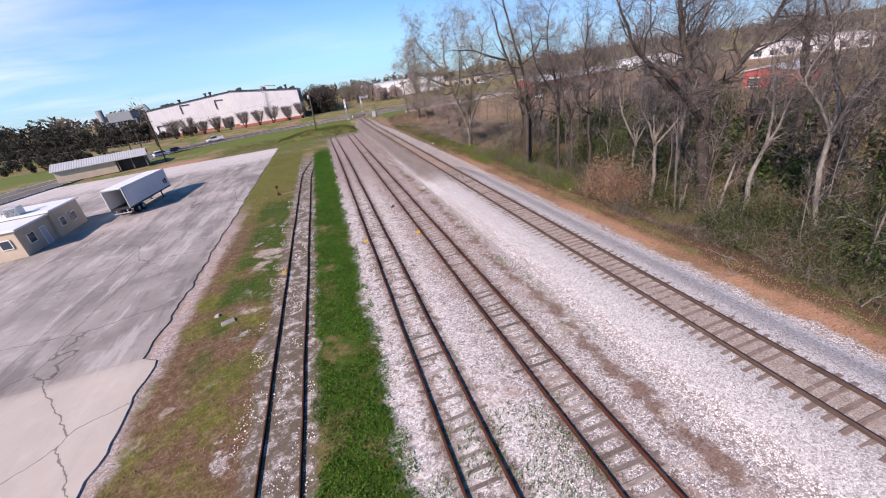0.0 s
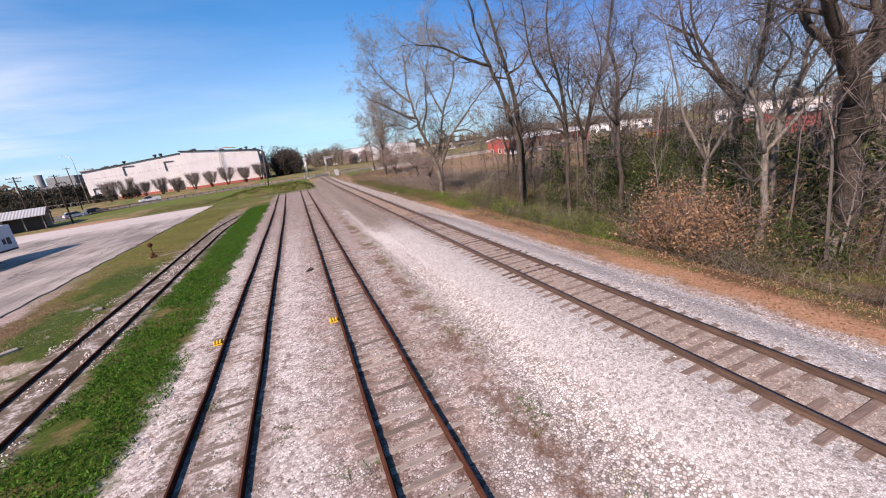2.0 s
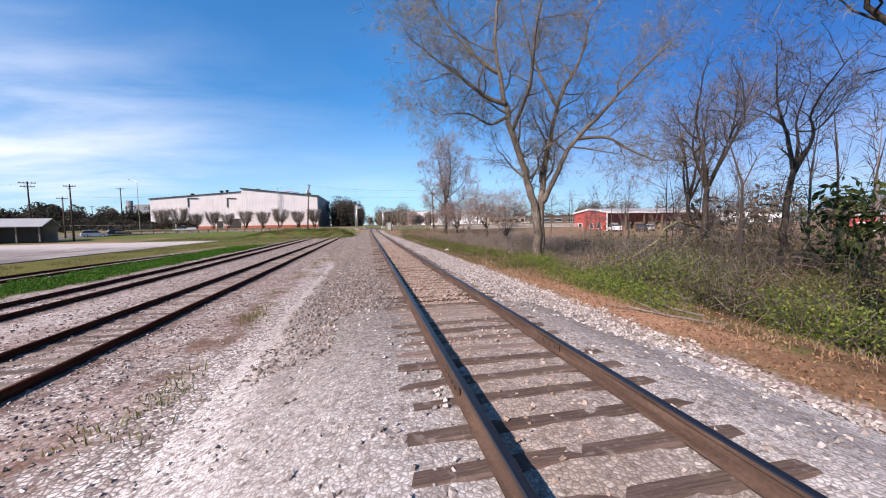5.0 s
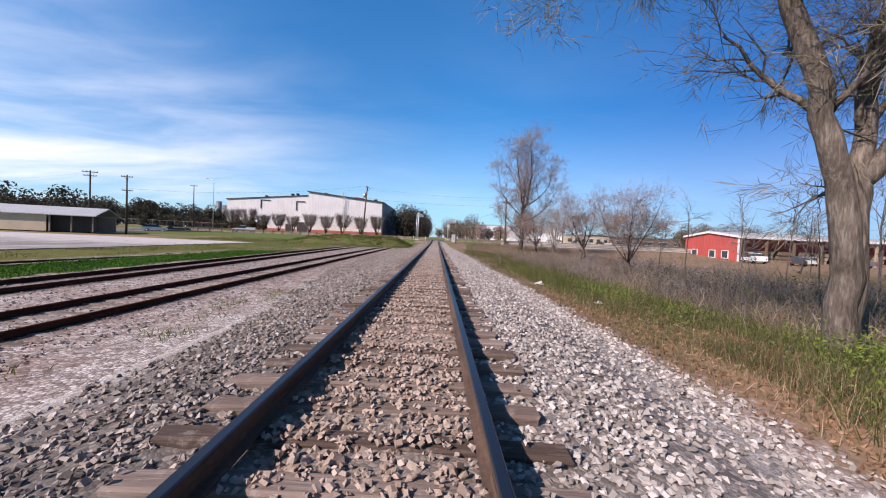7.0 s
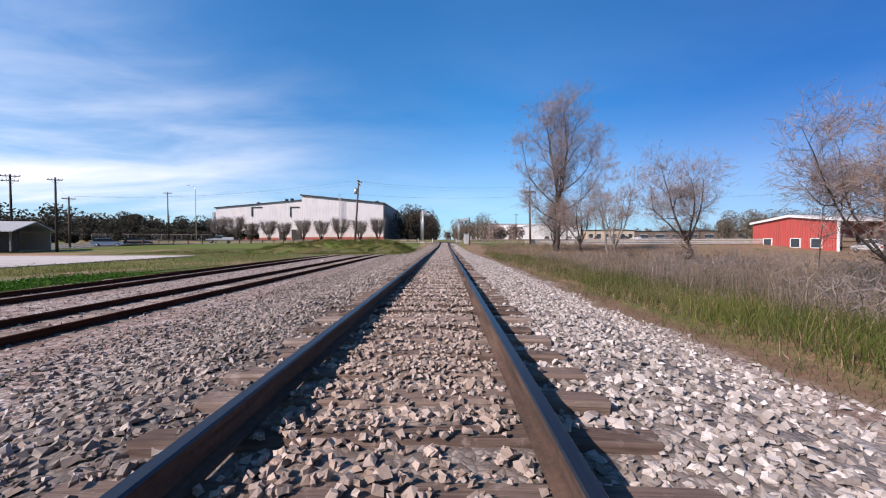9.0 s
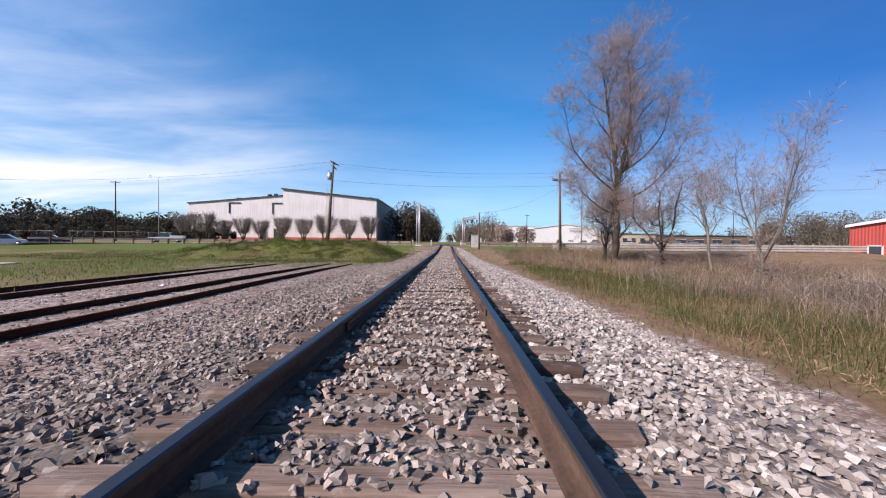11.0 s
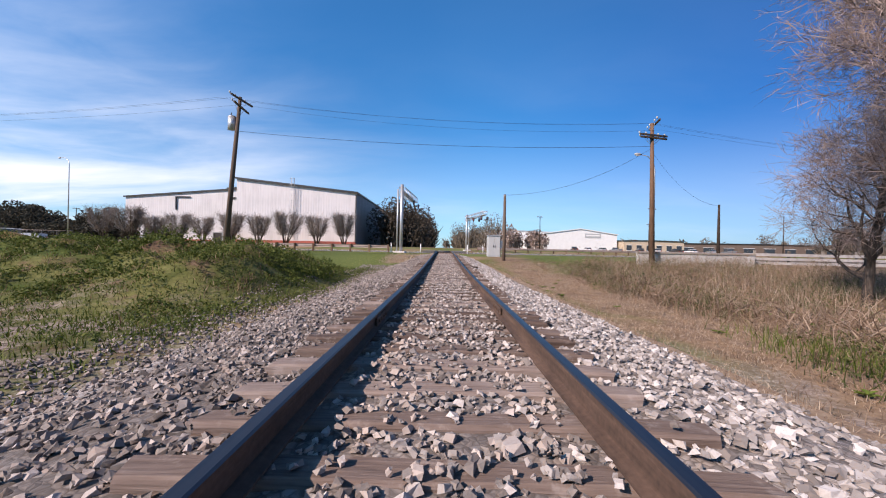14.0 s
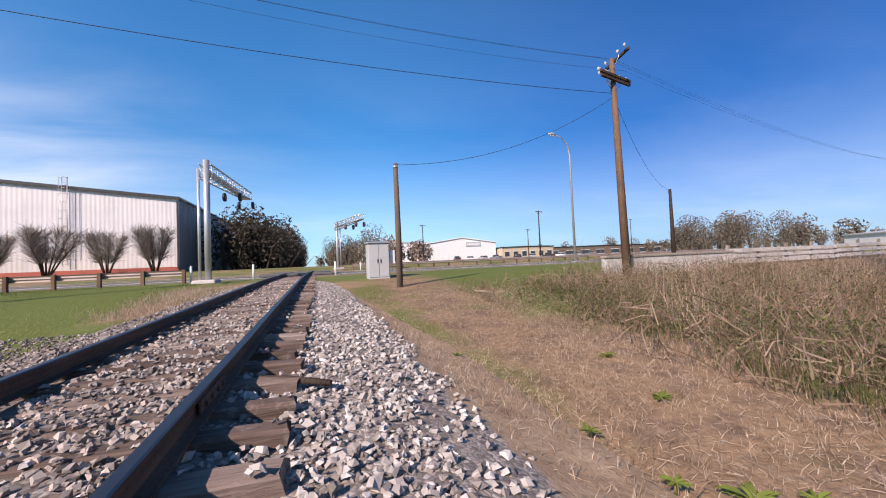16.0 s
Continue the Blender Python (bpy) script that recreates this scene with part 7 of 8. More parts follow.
thicket("inner_woods", "bare scrub between the wood and the yard", 22, 56, -10, 76, 2.5, 7.0, 70, 240, M["brown_wood"], 83, 0.28)
thicket("far_woods", "bare woods behind the viewer", -90, 90, -120, -60, 9, 14, 40, 60, M["brown_wood"], 81, 1.6)


def pole_wood(name, label, x0, x1, y0, y1, h0, h1, n, seed):
    """A stand of thin bare trees seen only as stems and a haze of twigs."""
    g2 = np.random.default_rng(seed)
    x, y, h = g2.uniform(x0, x1, n), g2.uniform(y0, y1, n), g2.uniform(h0, h1, n)
    b = np.stack([x, y, ground_z(x, y) - 0.2], 1)
    d = g2.normal(0, 0.06, (n, 3)) + [0, 0, 1]
    sets = [stems(b, d, h, 0.010 * h, 0.1, seed)]
    k = 9
    i = np.repeat(np.arange(n), k)
    lb = b[i] + d[i] * (h[i] * g2.uniform(0.3, 0.9, n * k))[:, None]
    ld = g2.normal(0, 0.6, (n * k, 3)) + [0, 0, 0.8]
    ll = h[i] * g2.uniform(0.15, 0.35, n * k)
    sets.append(stems(lb, ld, ll, 0.03, 0.4, seed + 1))
    k2 = 14
    j = np.repeat(np.arange(n * k), k2)
    lu = ld / np.linalg.norm(ld, axis=1, keepdims=True)
    tb = lb[j] + lu[j] * (ll[j] * g2.uniform(0.2, 1.1, len(j)))[:, None]
    sets.append(strokes(tb, ld[j] + g2.normal(0, 0.8, (len(j), 3)), g2.uniform(0.5, 1.4, len(j)), 0.014, seed + 2))
    v, f = joined(*sets)
    return tagged(placed(name, fast_mesh(name, v, f), M["twig"]), label, "woods", kind="stuff")


pole_wood("inner_woods", "bare slender trees deep in the wood", 24, 60, -14, 46, 8, 15, 80, 86)
pole_wood("inner_woods", "bare slender trees between the field and the yard", 24, 60, 66, 104, 5, 9, 50, 87)
pole_wood("inner_woods", "grey haze of bare trees behind the bank", 21, 46, 42, 68, 7, 13, 70, 89)
pole_wood("inner_woods", "thin bare saplings along the bank", 11.5, 22, 6, 64, 4, 9, 30, 88)


# undergrowth of the wooded bank
def brush(name, label, x0, x1, y0, y1, n, h0, h1, leaf_n, leaf_size, mats, seed, edge=1.0, category="brush", lean=0.45):
    """Tangled stems with forks, and leaves hung among them, gathered in clumps."""
    g2 = np.random.default_rng(seed)
    k = max(6, n // 28)
    cx, cy, ch = g2.uniform(x0, x1, k), g2.uniform(y0, y1, k), g2.uniform(0.45, 1.0, k)
    i = g2.integers(0, k, n)
    x, y = cx[i] + g2.normal(0, 0.75 * edge, n), cy[i] + g2.normal(0, 1.0 * edge, n)
    x = np.maximum(x, x0 - 0.3)
    z = ground_z(x, y) - 0.03
    L = g2.uniform(h0, h1, n) * ch[i]
    b = np.stack([x, y, z], 1)
    d = g2.normal(0, lean, (n, 3)) + [0, 0, 1]
    d[:, 2] = np.abs(d[:, 2])
    du = d / np.linalg.norm(d, axis=1, keepdims=True)
    sets = [stems(b, d, L, 0.006 + 0.004 * L, 0.5, seed)]
    for q in (0.3, 0.45, 0.6, 0.72, 0.85):
        sets.append(strokes(b + du * (L * q)[:, None], d + g2.normal(0, 0.8, (n, 3)), L * 0.5, 0.006, seed + int(q * 10)))
    v, f = joined(*sets)
    ob = base(name, 0, 0, 0, 0, label, category, kind="stuff")
    placed("stem_tangle", fast_mesh("stem_tangle", v, f), mats[0], ob)
    if leaf_n:
        j = g2.integers(0, n, leaf_n)
        p = b[j] + du[j] * (L[j] * g2.uniform(0.15, 1.05, leaf_n))[:, None] + g2.normal(0, 0.22, (leaf_n, 3))
        p[:, 2] = np.maximum(p[:, 2], ground_z(p[:, 0], p[:, 1]) + 0.03)
        v, f = leaves(p, leaf_size, seed + 50)
        placed("foliage", fast_mesh("foliage", v, f), mats[1], ob)
    return ob


brush("undergrowth", "tangle of bare brown brush and vines on the bank", 8.0, 12.5, 8, 64, 1100, 0.6, 2.0, 15000, 0.045, (M["twig"], M["privet"]), 101)
brush("undergrowth", "dense bare brush deeper in the wood", 11.5, 24.0, 6, 68, 800, 1.6, 4.8, 12000, 0.08, (M["twig"], M["leaf"]), 102, 1.3)
brush("evergreen_shrub", "dark evergreen shrubs under the trees", 12.5, 21.0, 12, 54, 700, 1.8, 4.8, 34000, 0.11, (M["bark"], M["leaf"]), 103, 1.0, "shrub", 0.6)
brush("evergreen_shrub", "dark evergreen shrubs low on the bank", 10.5, 14.0, 8, 32, 260, 1.0, 2.8, 14000, 0.07, (M["bark"], M["leaf"]), 104, 0.8, "shrub", 0.6)
brush("evergreen_shrub", "tall dark evergreen bushes close behind the gnarled trunk", 15.0, 21.0, 40, 50, 460, 5.0, 9.0, 42000, 0.10, (M["bark"], M["leaf"]), 115, 0.9, "shrub", 0.3)
brush("withered_bush", "bush that still holds rust-brown dead leaves", 9.0, 11.6, 36.0, 39.2, 300, 3.2, 5.4, 20000, 0.075, (M["twig"], M["dead_leaf"]), 105, 0.7, "bush", 0.5)
brush("green_bush", "light green spring bush at the foot of the trees", 8.8, 12.8, 44, 64, 420, 0.8, 2.2, 15000, 0.05, (M["twig"], M["field_green"]), 106, 0.6, "bush", 0.5)
brush("privet_thicket", "olive-green privet bushes among bare trunks", 9.5, 16.0, 34, 66, 500, 1.0, 3.0, 30000, 0.055, (M["twig"], M["privet"]), 112, 1.0, "shrub", 0.6)
for bx, by, n, h, label in ((9.2, 45.0, 90, 2.3, "bright green bush at the foot of a leaning trunk"), (9.6, 42.6, 70, 1.7, "low bright green bush on the bank"), (9.0, 60.5, 110, 2.0, "bright green bush where the wood ends"),
                            (9.8, 51.5, 100, 2.0, "bright green bush between two trunks"), (9.2, 56.0, 100, 1.8, "green bush beside the twin trunks"), (11.2, 39.5, 80, 2.6, "green bush under the withered one")):
    brush("green_bush", label, bx - 0.8, bx + 0.8, by - 1.2, by + 1.2, n, 0.5 * h, h, 5200, 0.05, (M["twig"], M["fresh_leaf"]), int(160 + by), 0.6, "bush", 0.6)
brush("ground_ivy", "low yellow-green vines along the bank", 6.3, 9.6, 57, 80, 560, 0.2, 0.6, 32000, 0.04, (M["twig"], M["fresh_leaf"]), 107, 0.8, "vine", 1.0)
brush("undergrowth", "grey brush round the great tree", 10.0, 24.0, 62, 84, 900, 0.8, 2.6, 6000, 0.05, (M["twig"], M["leaf"]), 108, 1.0)
brush("bramble_thicket", "dry brown bramble under the low tree", 12.5, 22.0, 84, 112, 900, 0.7, 1.9, 2500, 0.04, (M["twig"], M["dead_leaf"]), 109, 1.0, "brush", 0.8)
brush("weed_stand", "tall grey and brown weed stalks by the white wall", 9.0, 30.0, 112, 147, 1300, 0.5, 1.5, 1500, 0.04, (M["weed"], M["dead_leaf"]), 110, 1.0, "weeds", 0.35)
brush("green_weeds", "soft olive-green weeds among dry stalks", 7.0, 22.0, 132, 146.5, 900, 0.4, 1.15, 40000, 0.035, (M["weed"], M["field_green"]), 113, 1.0, "weeds", 0.5)
brush("green_weeds", "soft olive-green weeds beside the verge", 5.6, 9.0, 72, 124, 500, 0.2, 0.6, 12000, 0.03, (M["weed"], M["field_green"]), 114, 0.8, "weeds", 0.5)
brush("weed_stand", "dense brown weed stalks in the dry field", 8.5, 17.5, 135, 146.5, 1000, 0.6, 1.45, 1500, 0.04, (M["weed"], M["olive_grass"]), 111, 1.0, "weeds", 0.5)


def twig_mass(name, label, x0, x1, y0, y1, n, h0, h1, size, mat, seed, thick=0.007, floor=None):
    """Criss-cross of dry twigs in heaps, dense enough to hide the ground."""
    g2 = np.random.default_rng(seed)
    k = max(6, n // 160)
    cx, cy, ch = g2.uniform(x0, x1, k), g2.uniform(y0, y1, k), g2.uniform(h0, h1, k)
    i = g2.integers(0, k, n)
    x, y = cx[i] + g2.normal(0, 0.8, n), cy[i] + g2.normal(0, 1.1, n)
    x = np.maximum(x, x0) if floor is None else x
    if floor is not None:
        ok = x > floor(y) + 0.3 * g2.random(n)
        x, y, i, n = x[ok], y[ok], i[ok], int(ok.sum())
    r2 = ((x - cx[i]) / 1.6) ** 2 + ((y - cy[i]) / 2.2) ** 2
    z = np.maximum(ground_z(x, y), np.where(np.abs(x) < 4.1, bed_z(x, y), -9.0)) + ch[i] * g2.random(n) ** 0.8 * np.exp(-0.6 * r2)
    d = g2.normal(0, 0.7, (n, 3)) + [0, 0, 0.55]
    d /= np.linalg.norm(d, axis=1, keepdims=True)
    u = np.cross(d, g2.normal(size=(n, 3)))
    u /= np.linalg.norm(u, axis=1, keepdims=True)
    L = g2.uniform(0.3, 1.0, (n, 1)) * size
    p = np.stack([x, y, z], 1)
    w = thick * (1 + 0.8 * g2.random((n, 1)))
    m = p + g2.normal(0, 0.06, (n, 3)) * size
    v = np.stack([p - d * L / 2 - u * w, p - d * L / 2 + u * w, m + u * w * 0.8, p + d * L / 2, m - u * w * 0.8], 1)
    F = (np.array([(0, 1, 2), (0, 2, 4), (4, 2, 3)])[None] + 5 * np.arange(n)[:, None, None]).reshape(-1, 3)
    return tagged(placed(name, fast_mesh(name, v.reshape(-1, 3), F), mat), label, "brush", kind="stuff")


twig_mass("dry_brush", "dense heaps of grey-brown dry twigs on the bank", 8.2, 13.0, 4, 66, 11000, 0.4, 1.7, 0.9, M["brown_wood"], 301)
twig_mass("dry_brush", "dense dry thicket deeper in the wood", 12.5, 26.0, 2, 72, 16000, 1.0, 3.6, 1.4, M["brown_wood"], 302)
twig_mass("dry_brush", "grey heaps of dry brush in the field", 9.5, 26.0, 72, 114, 14000, 0.4, 1.4, 0.8, M["grey_twig"], 303)
twig_mass("dry_brush", "brown heaps of dry weeds by the low wall", 6.6, 30.0, 116, 148, 18000, 0.3, 1.0, 0.8, M["weed"], 304)


twig_mass("fallen_straw", "matted fallen straw over the dry field", 3.0, 10.5, 126, 147, 30000, 0.01, 0.07, 0.20, M["pale_straw"], 305, 0.002, lambda y: 4.0 - 1.25 * smooth(y, 104, 138))
twig_mass("fallen_straw", "matted fallen straw along the ballast", 4.6, 8.0, 68, 126, 12000, 0.02, 0.10, 0.24, M["straw"], 306, 0.004, lambda y: 4.7 - 0.9 * smooth(y, 96, 126))


def sward(name, label, x0, x1, y0, y1, n, h0, h1, w, mat, seed, clump=0.0, patch=None, category="grass", lean=0.4):
    g2 = np.random.default_rng(seed)
    x, y = g2.uniform(x0, x1, n), g2.uniform(y0, y1, n)
    if clump > 0:
        k = max(4, n // 40)
        cx, cy = g2.uniform(x0, x1, k), g2.uniform(y0, y1, k)
        i = g2.integers(0, k, n)
        x, y = cx[i] + g2.normal(0, clump, n), cy[i] + g2.normal(0, clump * 1.4, n)
    if patch is not None:
        keep = patch(x, y, g2)
        x, y = x[keep], y[keep]
    h = g2.uniform(h0, h1, len(x)) * g2.uniform(0.6, 1.1, len(x))
    v, f = blades(x, y, np.maximum(ground_z(x, y), np.where(np.abs(x) < 4.1, bed_z(x, y), -9.0)) - 0.01, h, w, seed, lean)
    return tagged(placed(name, fast_mesh(name, v, f), mat), label, category, kind="stuff")


def ragged(x, y, g2):
    """Thins a strip of plants along its edges and in bare patches."""
    e = np.minimum(x + 17.35, -13.75 - x) + 0.55 * wobble(x, y, 0.9) + 0.35 * wobble(x, y, 2.7, 1.5)
    bare = 0 * x
    for bx, by, rx, ry in ((-16.0, 26.0, 1.3, 1.9), (-16.6, 36.2, 1.2, 0.8), (-16.7, 45.6, 1.0, 1.2), (-14.3, 30.5, 0.6, 1.6), (-17.2, 56.0, 0.9, 2.0), (-14.1, 41.0, 0.5, 1.8)):
        bare = bare + np.exp(-((x - bx) / rx) ** 2 - ((y - by) / ry) ** 2)
    return (e > 0.05 + 0.25 * g2.random(len(x))) & (bare + 0.25 * wobble(x, y, 1.7) < 0.42 + 0.2 * g2.random(len(x)))


sward("grass_strip", "lush green grass between two sidings", -17.4, -13.7, 4, 98, 30000, 0.08, 0.26, 0.022, M["grass"], 120, 0.0, ragged, lean=0.8)
gc = np.random.default_rng(330)
cx, cy = gc.uniform(-17.4, -13.7, 62000), 4 + 92 * gc.random(62000) ** 1.4
keep = ragged(cx, cy, gc)
cx, cy = cx[keep], cy[keep]
v, f = leaves(np.stack([cx, cy, ground_z(cx, cy) + gc.random(len(cx)) * (0.16 + 0.12 * wobble(cx, cy, 1.3) + 0.06 * wobble(cx, cy, 3.7))], 1), 0.05, 331)
tagged(placed("clover", fast_mesh("clover", v, f), M["grass"]), "lush dark green clover between two sidings", "clover", kind="stuff")
sward("verge_grass", "short green grass in patches beside the siding", -26.0, -19.8, 27, 106, 14000, 0.05, 0.16, 0.02, M["field_green"], 121, 0.5, lambda x, y, g2: (wobble(x, y, 0.25) > -0.1 + 0.3 * smooth(y, 44, 28)) & (x > -26.2) & (x < -19.6), lean=0.8)
sward("verge_grass", "dry brown grass beside the concrete apron", -26.2, -19.8, 4, 70, 12000, 0.05, 0.16, 0.025, M["weed"], 122, 0.5, lambda x, y, g2: (wobble(x, y, 0.25) < 0.25) & (x > -25.4) & (x < -19.6), lean=0.9)
sward("mound_weeds", "green weeds over the earth mound", -40, -4.5, 124.5, 142, 18000, 0.05, 0.17, 0.022, M["mound_leaf"], 123, 0.45, None, "weeds", 0.6)
sward("mound_weeds", "short thick grass up the slope of the mound", -17, -4.2, 123.0, 141, 26000, 0.05, 0.18, 0.020, M["mound_leaf"], 152, 0.6, None, "weeds", 0.9)
sward("mound_weeds", "dry weeds on the earth mound", -44, -5.2, 125, 142, 5000, 0.08, 0.26, 0.02, M["straw"], 124, 0.4, None, "weeds", 0.6)
g5 = np.random.default_rng(310)
mx, my = -4.5 - 38 * g5.random(26000) ** 1.5, g5.uniform(125.0, 142, 26000)
keep = wobble(mx, my, 0.7, 5.0) > -0.25
mx, my = mx[keep], my[keep]
v, f = leaves(np.stack([mx, my, ground_z(mx, my) + g5.uniform(0.01, 0.12, len(mx))], 1), 0.04, 311)
tagged(placed("mound_weeds", fast_mesh("mound_weeds", v, f), M["mound_leaf"]), "broad-leaved green weeds over the earth mound", "weeds", kind="stuff")
sward("field_grass", "thin green and dry grass over the old field", -27, -13.5, 96, 128, 14000, 0.06, 0.22, 0.022, M["olive_grass"], 125, 0.8, None, lean=0.7)
sward("dry_grass", "tall dry grass beside the ballast", 5.0, 11.0, 66, 116, 9000, 0.15, 0.55, 0.009, M["straw"], 126, 0.4, None, lean=0.7)
sward("green_grass", "fresh green grass in the dry field", 5.0, 10.5, 66, 118, 36000, 0.15, 0.52, 0.011, M["field_green"], 130, 0.5, lambda x, y, g2: (x > 5.1 + 0.4 * wobble(x, y, 0.8)) & (wobble(x, y, 0.4, 1.0) > -0.45), lean=0.6)
sward("green_grass", "fresh green weeds among the dry field", 8.5, 22.0, 118, 148, 9000, 0.15, 0.60, 0.014, M["field_green"], 134, 0.5, None, lean=0.7)
sward("green_grass", "fresh green grass under the tall tree", 5.0, 12.5, 113, 124, 11000, 0.12, 0.42, 0.013, M["field_green"], 141, 0.6, lambda x, y, g2: (x > 4.6) & (wobble(x, y, 0.5, 2.0) > -0.3), lean=0.7)
edge_x = lambda y: 4.0 - 1.25 * smooth(y, 104, 138)
sward("dry_grass", "matted pale straw beside the ballast", 2.4, 9.5, 122, 147, 30000, 0.03, 0.11, 0.009, M["pale_straw"], 137, 0.30, lambda x, y, g2: x > edge_x(y) + 0.3 * wobble(x, y, 2.0), lean=1.3)
sward("dry_grass", "short brown grass in uneven tufts near the road", 2.6, 10.0, 112, 150, 16000, 0.04, 0.17, 0.008, M["weed"], 128, 0.22, lambda x, y, g2: x > edge_x(y) + 0.2 + 0.3 * wobble(x, y, 2.0), lean=1.0)
sward("dry_grass", "dry knee-high weeds near the road", 5.2, 17.0, 114, 149, 11000, 0.20, 0.75, 0.008, M["straw"], 129, 0.30, lambda x, y, g2: (x > 6.0 + 4.5 * smooth(y, 134, 148) - 0.9 * smooth(y, 128, 118) + 0.5 * wobble(x, y, 0.9)) & (wobble(x, y, 0.45, 1.0) > -0.15), lean=0.8)
sward("weed_field", "brown weed stalks in patches beside the ballast", 5.2, 13.0, 119, 146, 9000, 0.25, 0.85, 0.008, M["weed"], 142, 0.28, lambda x, y, g2: (x > 6.4 + 4.5 * smooth(y, 134, 148) - 0.9 * smooth(y, 128, 118) + 0.6 * wobble(x, y, 0.8)) & (wobble(x, y, 0.6, 3.0) > -0.1), "weeds", 0.6)
sward("weed_field", "high pale weed stalks before the low wall", 7.5, 26.0, 133, 147, 3400, 0.7, 1.55, 0.010, M["pale_straw"], 143, 0.28, lambda x, y, g2: x > 7.2 + 4.5 * smooth(y, 134, 148), "weeds", 0.35)
sward("weed_field", "high brown weeds before the low wall", 7.6, 26.0, 133, 147, 8000, 0.4, 1.2, 0.009, M["weed"], 144, 0.4, lambda x, y, g2: x > 7.0 + 4.5 * smooth(y, 134, 148), "weeds", 0.5)
sward("dry_grass", "pale tall dry grass over the open field", 8.4, 28.0, 66, 134, 12000, 0.45, 1.3, 0.012, M["pale_straw"], 127, 0.45, lambda x, y, g2: wobble(x, y, 0.35, 2.0) > -0.35, lean=0.7)
sward("weed_field", "grey-brown weed stalks over the open field", 8.0, 22.0, 70, 126, 9000, 0.3, 1.0, 0.011, M["brown_wood"], 145, 0.4, lambda x, y, g2: wobble(x, y, 0.4, 4.0) > -0.3, "weeds", 0.5)
sward("weed_field", "high grey-mauve dry weeds over the bank", 7.0, 15.0, 73, 110, 12000, 0.6, 1.45, 0.011, M["brown_wood"], 147, 0.35, lambda x, y, g2: (x > 7.6 + 0.6 * wobble(x, y, 0.7)) & (wobble(x, y, 0.5, 6.0) > -0.4), "weeds", 0.4)
sward("green_grass", "bright green grass spilling over the bank", 5.6, 8.6, 74, 94, 12000, 0.2, 0.55, 0.012, M["mound_leaf"], 148, 0.4, lambda x, y, g2: wobble(x, y, 0.45, 3.0) > -0.1, lean=0.7)
sward("green_grass", "bright green grass before the tall tree", 5.3, 10.5, 112, 126, 12000, 0.12, 0.42, 0.013, M["mound_leaf"], 149, 0.5, lambda x, y, g2: (x > 5.3 + 0.4 * wobble(x, y, 0.9)) & (wobble(x, y, 0.5, 2.0) > -0.3), lean=0.7)
brush("weed_stand", "tall tangled weeds hiding the low wall", 9.5, 24.0, 136, 147, 420, 0.8, 1.9, 5200, 0.035, (M["weed"], M["field_green"]), 150, 0.8, "weeds", 0.4)
sward("green_grass", "olive grass among the weeds near the road", 6.5, 13.0, 130, 147, 9000, 0.2, 0.7, 0.012, M["field_green"], 151, 0.5, lambda x, y, g2: (x > 6.4 + 3.5 * smooth(y, 134, 148)) & (wobble(x, y, 0.5, 5.0) > 0.0), lean=0.6)
sward("dry_grass", "tuft of long tan grass at the foot of the signal mast", -4.6, -2.6, 145.6, 152, 2600, 0.08, 0.34, 0.012, M["pale_straw"], 146, 0.3, None, lean=0.8)
sward("mown_lawn", "short mown yellow-green lawn by the road", -24, -4.5, 143, 159, 14000, 0.03, 0.08, 0.02, M["olive_grass"], 135, 0.0, None, lean=0.9)
sward("track_weeds", "small weeds between the tracks", -5.1, -4.0, 16, 76, 3000, 0.04, 0.16, 0.02, M["olive_grass"], 131, 0.2, None, "weeds", 0.8)
sward("track_weeds", "green weeds spread over the sunken sidings", -13.8, -8.0, 9, 19.5, 5200, 0.05, 0.2, 0.03, M["grass"], 136, 0.3, lambda x, y, g2: wobble(x, y, 0.8, 2.0) > -0.25, "weeds", 0.8)
sward("track_weeds", "yellow-green tufts in the gravel beside the siding", -4.75, -4.2, 34, 45, 900, 0.04, 0.15, 0.012, M["olive_grass"], 139, 0.14, None, "weeds", 0.7)
sward("track_weeds", "small green weeds in the white gravel", -14.0, -4.0, 10, 36, 2600, 0.04, 0.15, 0.02, M["grass"], 132, 0.14, None, "weeds", 0.8)
sward("bank_grass", "dry grass and weeds at the edge of the ballast", 4.3, 6.4, 66, 118, 13000, 0.04, 0.22, 0.010, M["field_green"], 138, 0.35, None, lean=0.8)
sward("bank_grass", "sparse dry grass at the foot of the bank", 4.9, 7.6, 6, 70, 11000, 0.06, 0.30, 0.010, M["straw"], 133, 0.3, None, lean=0.8)


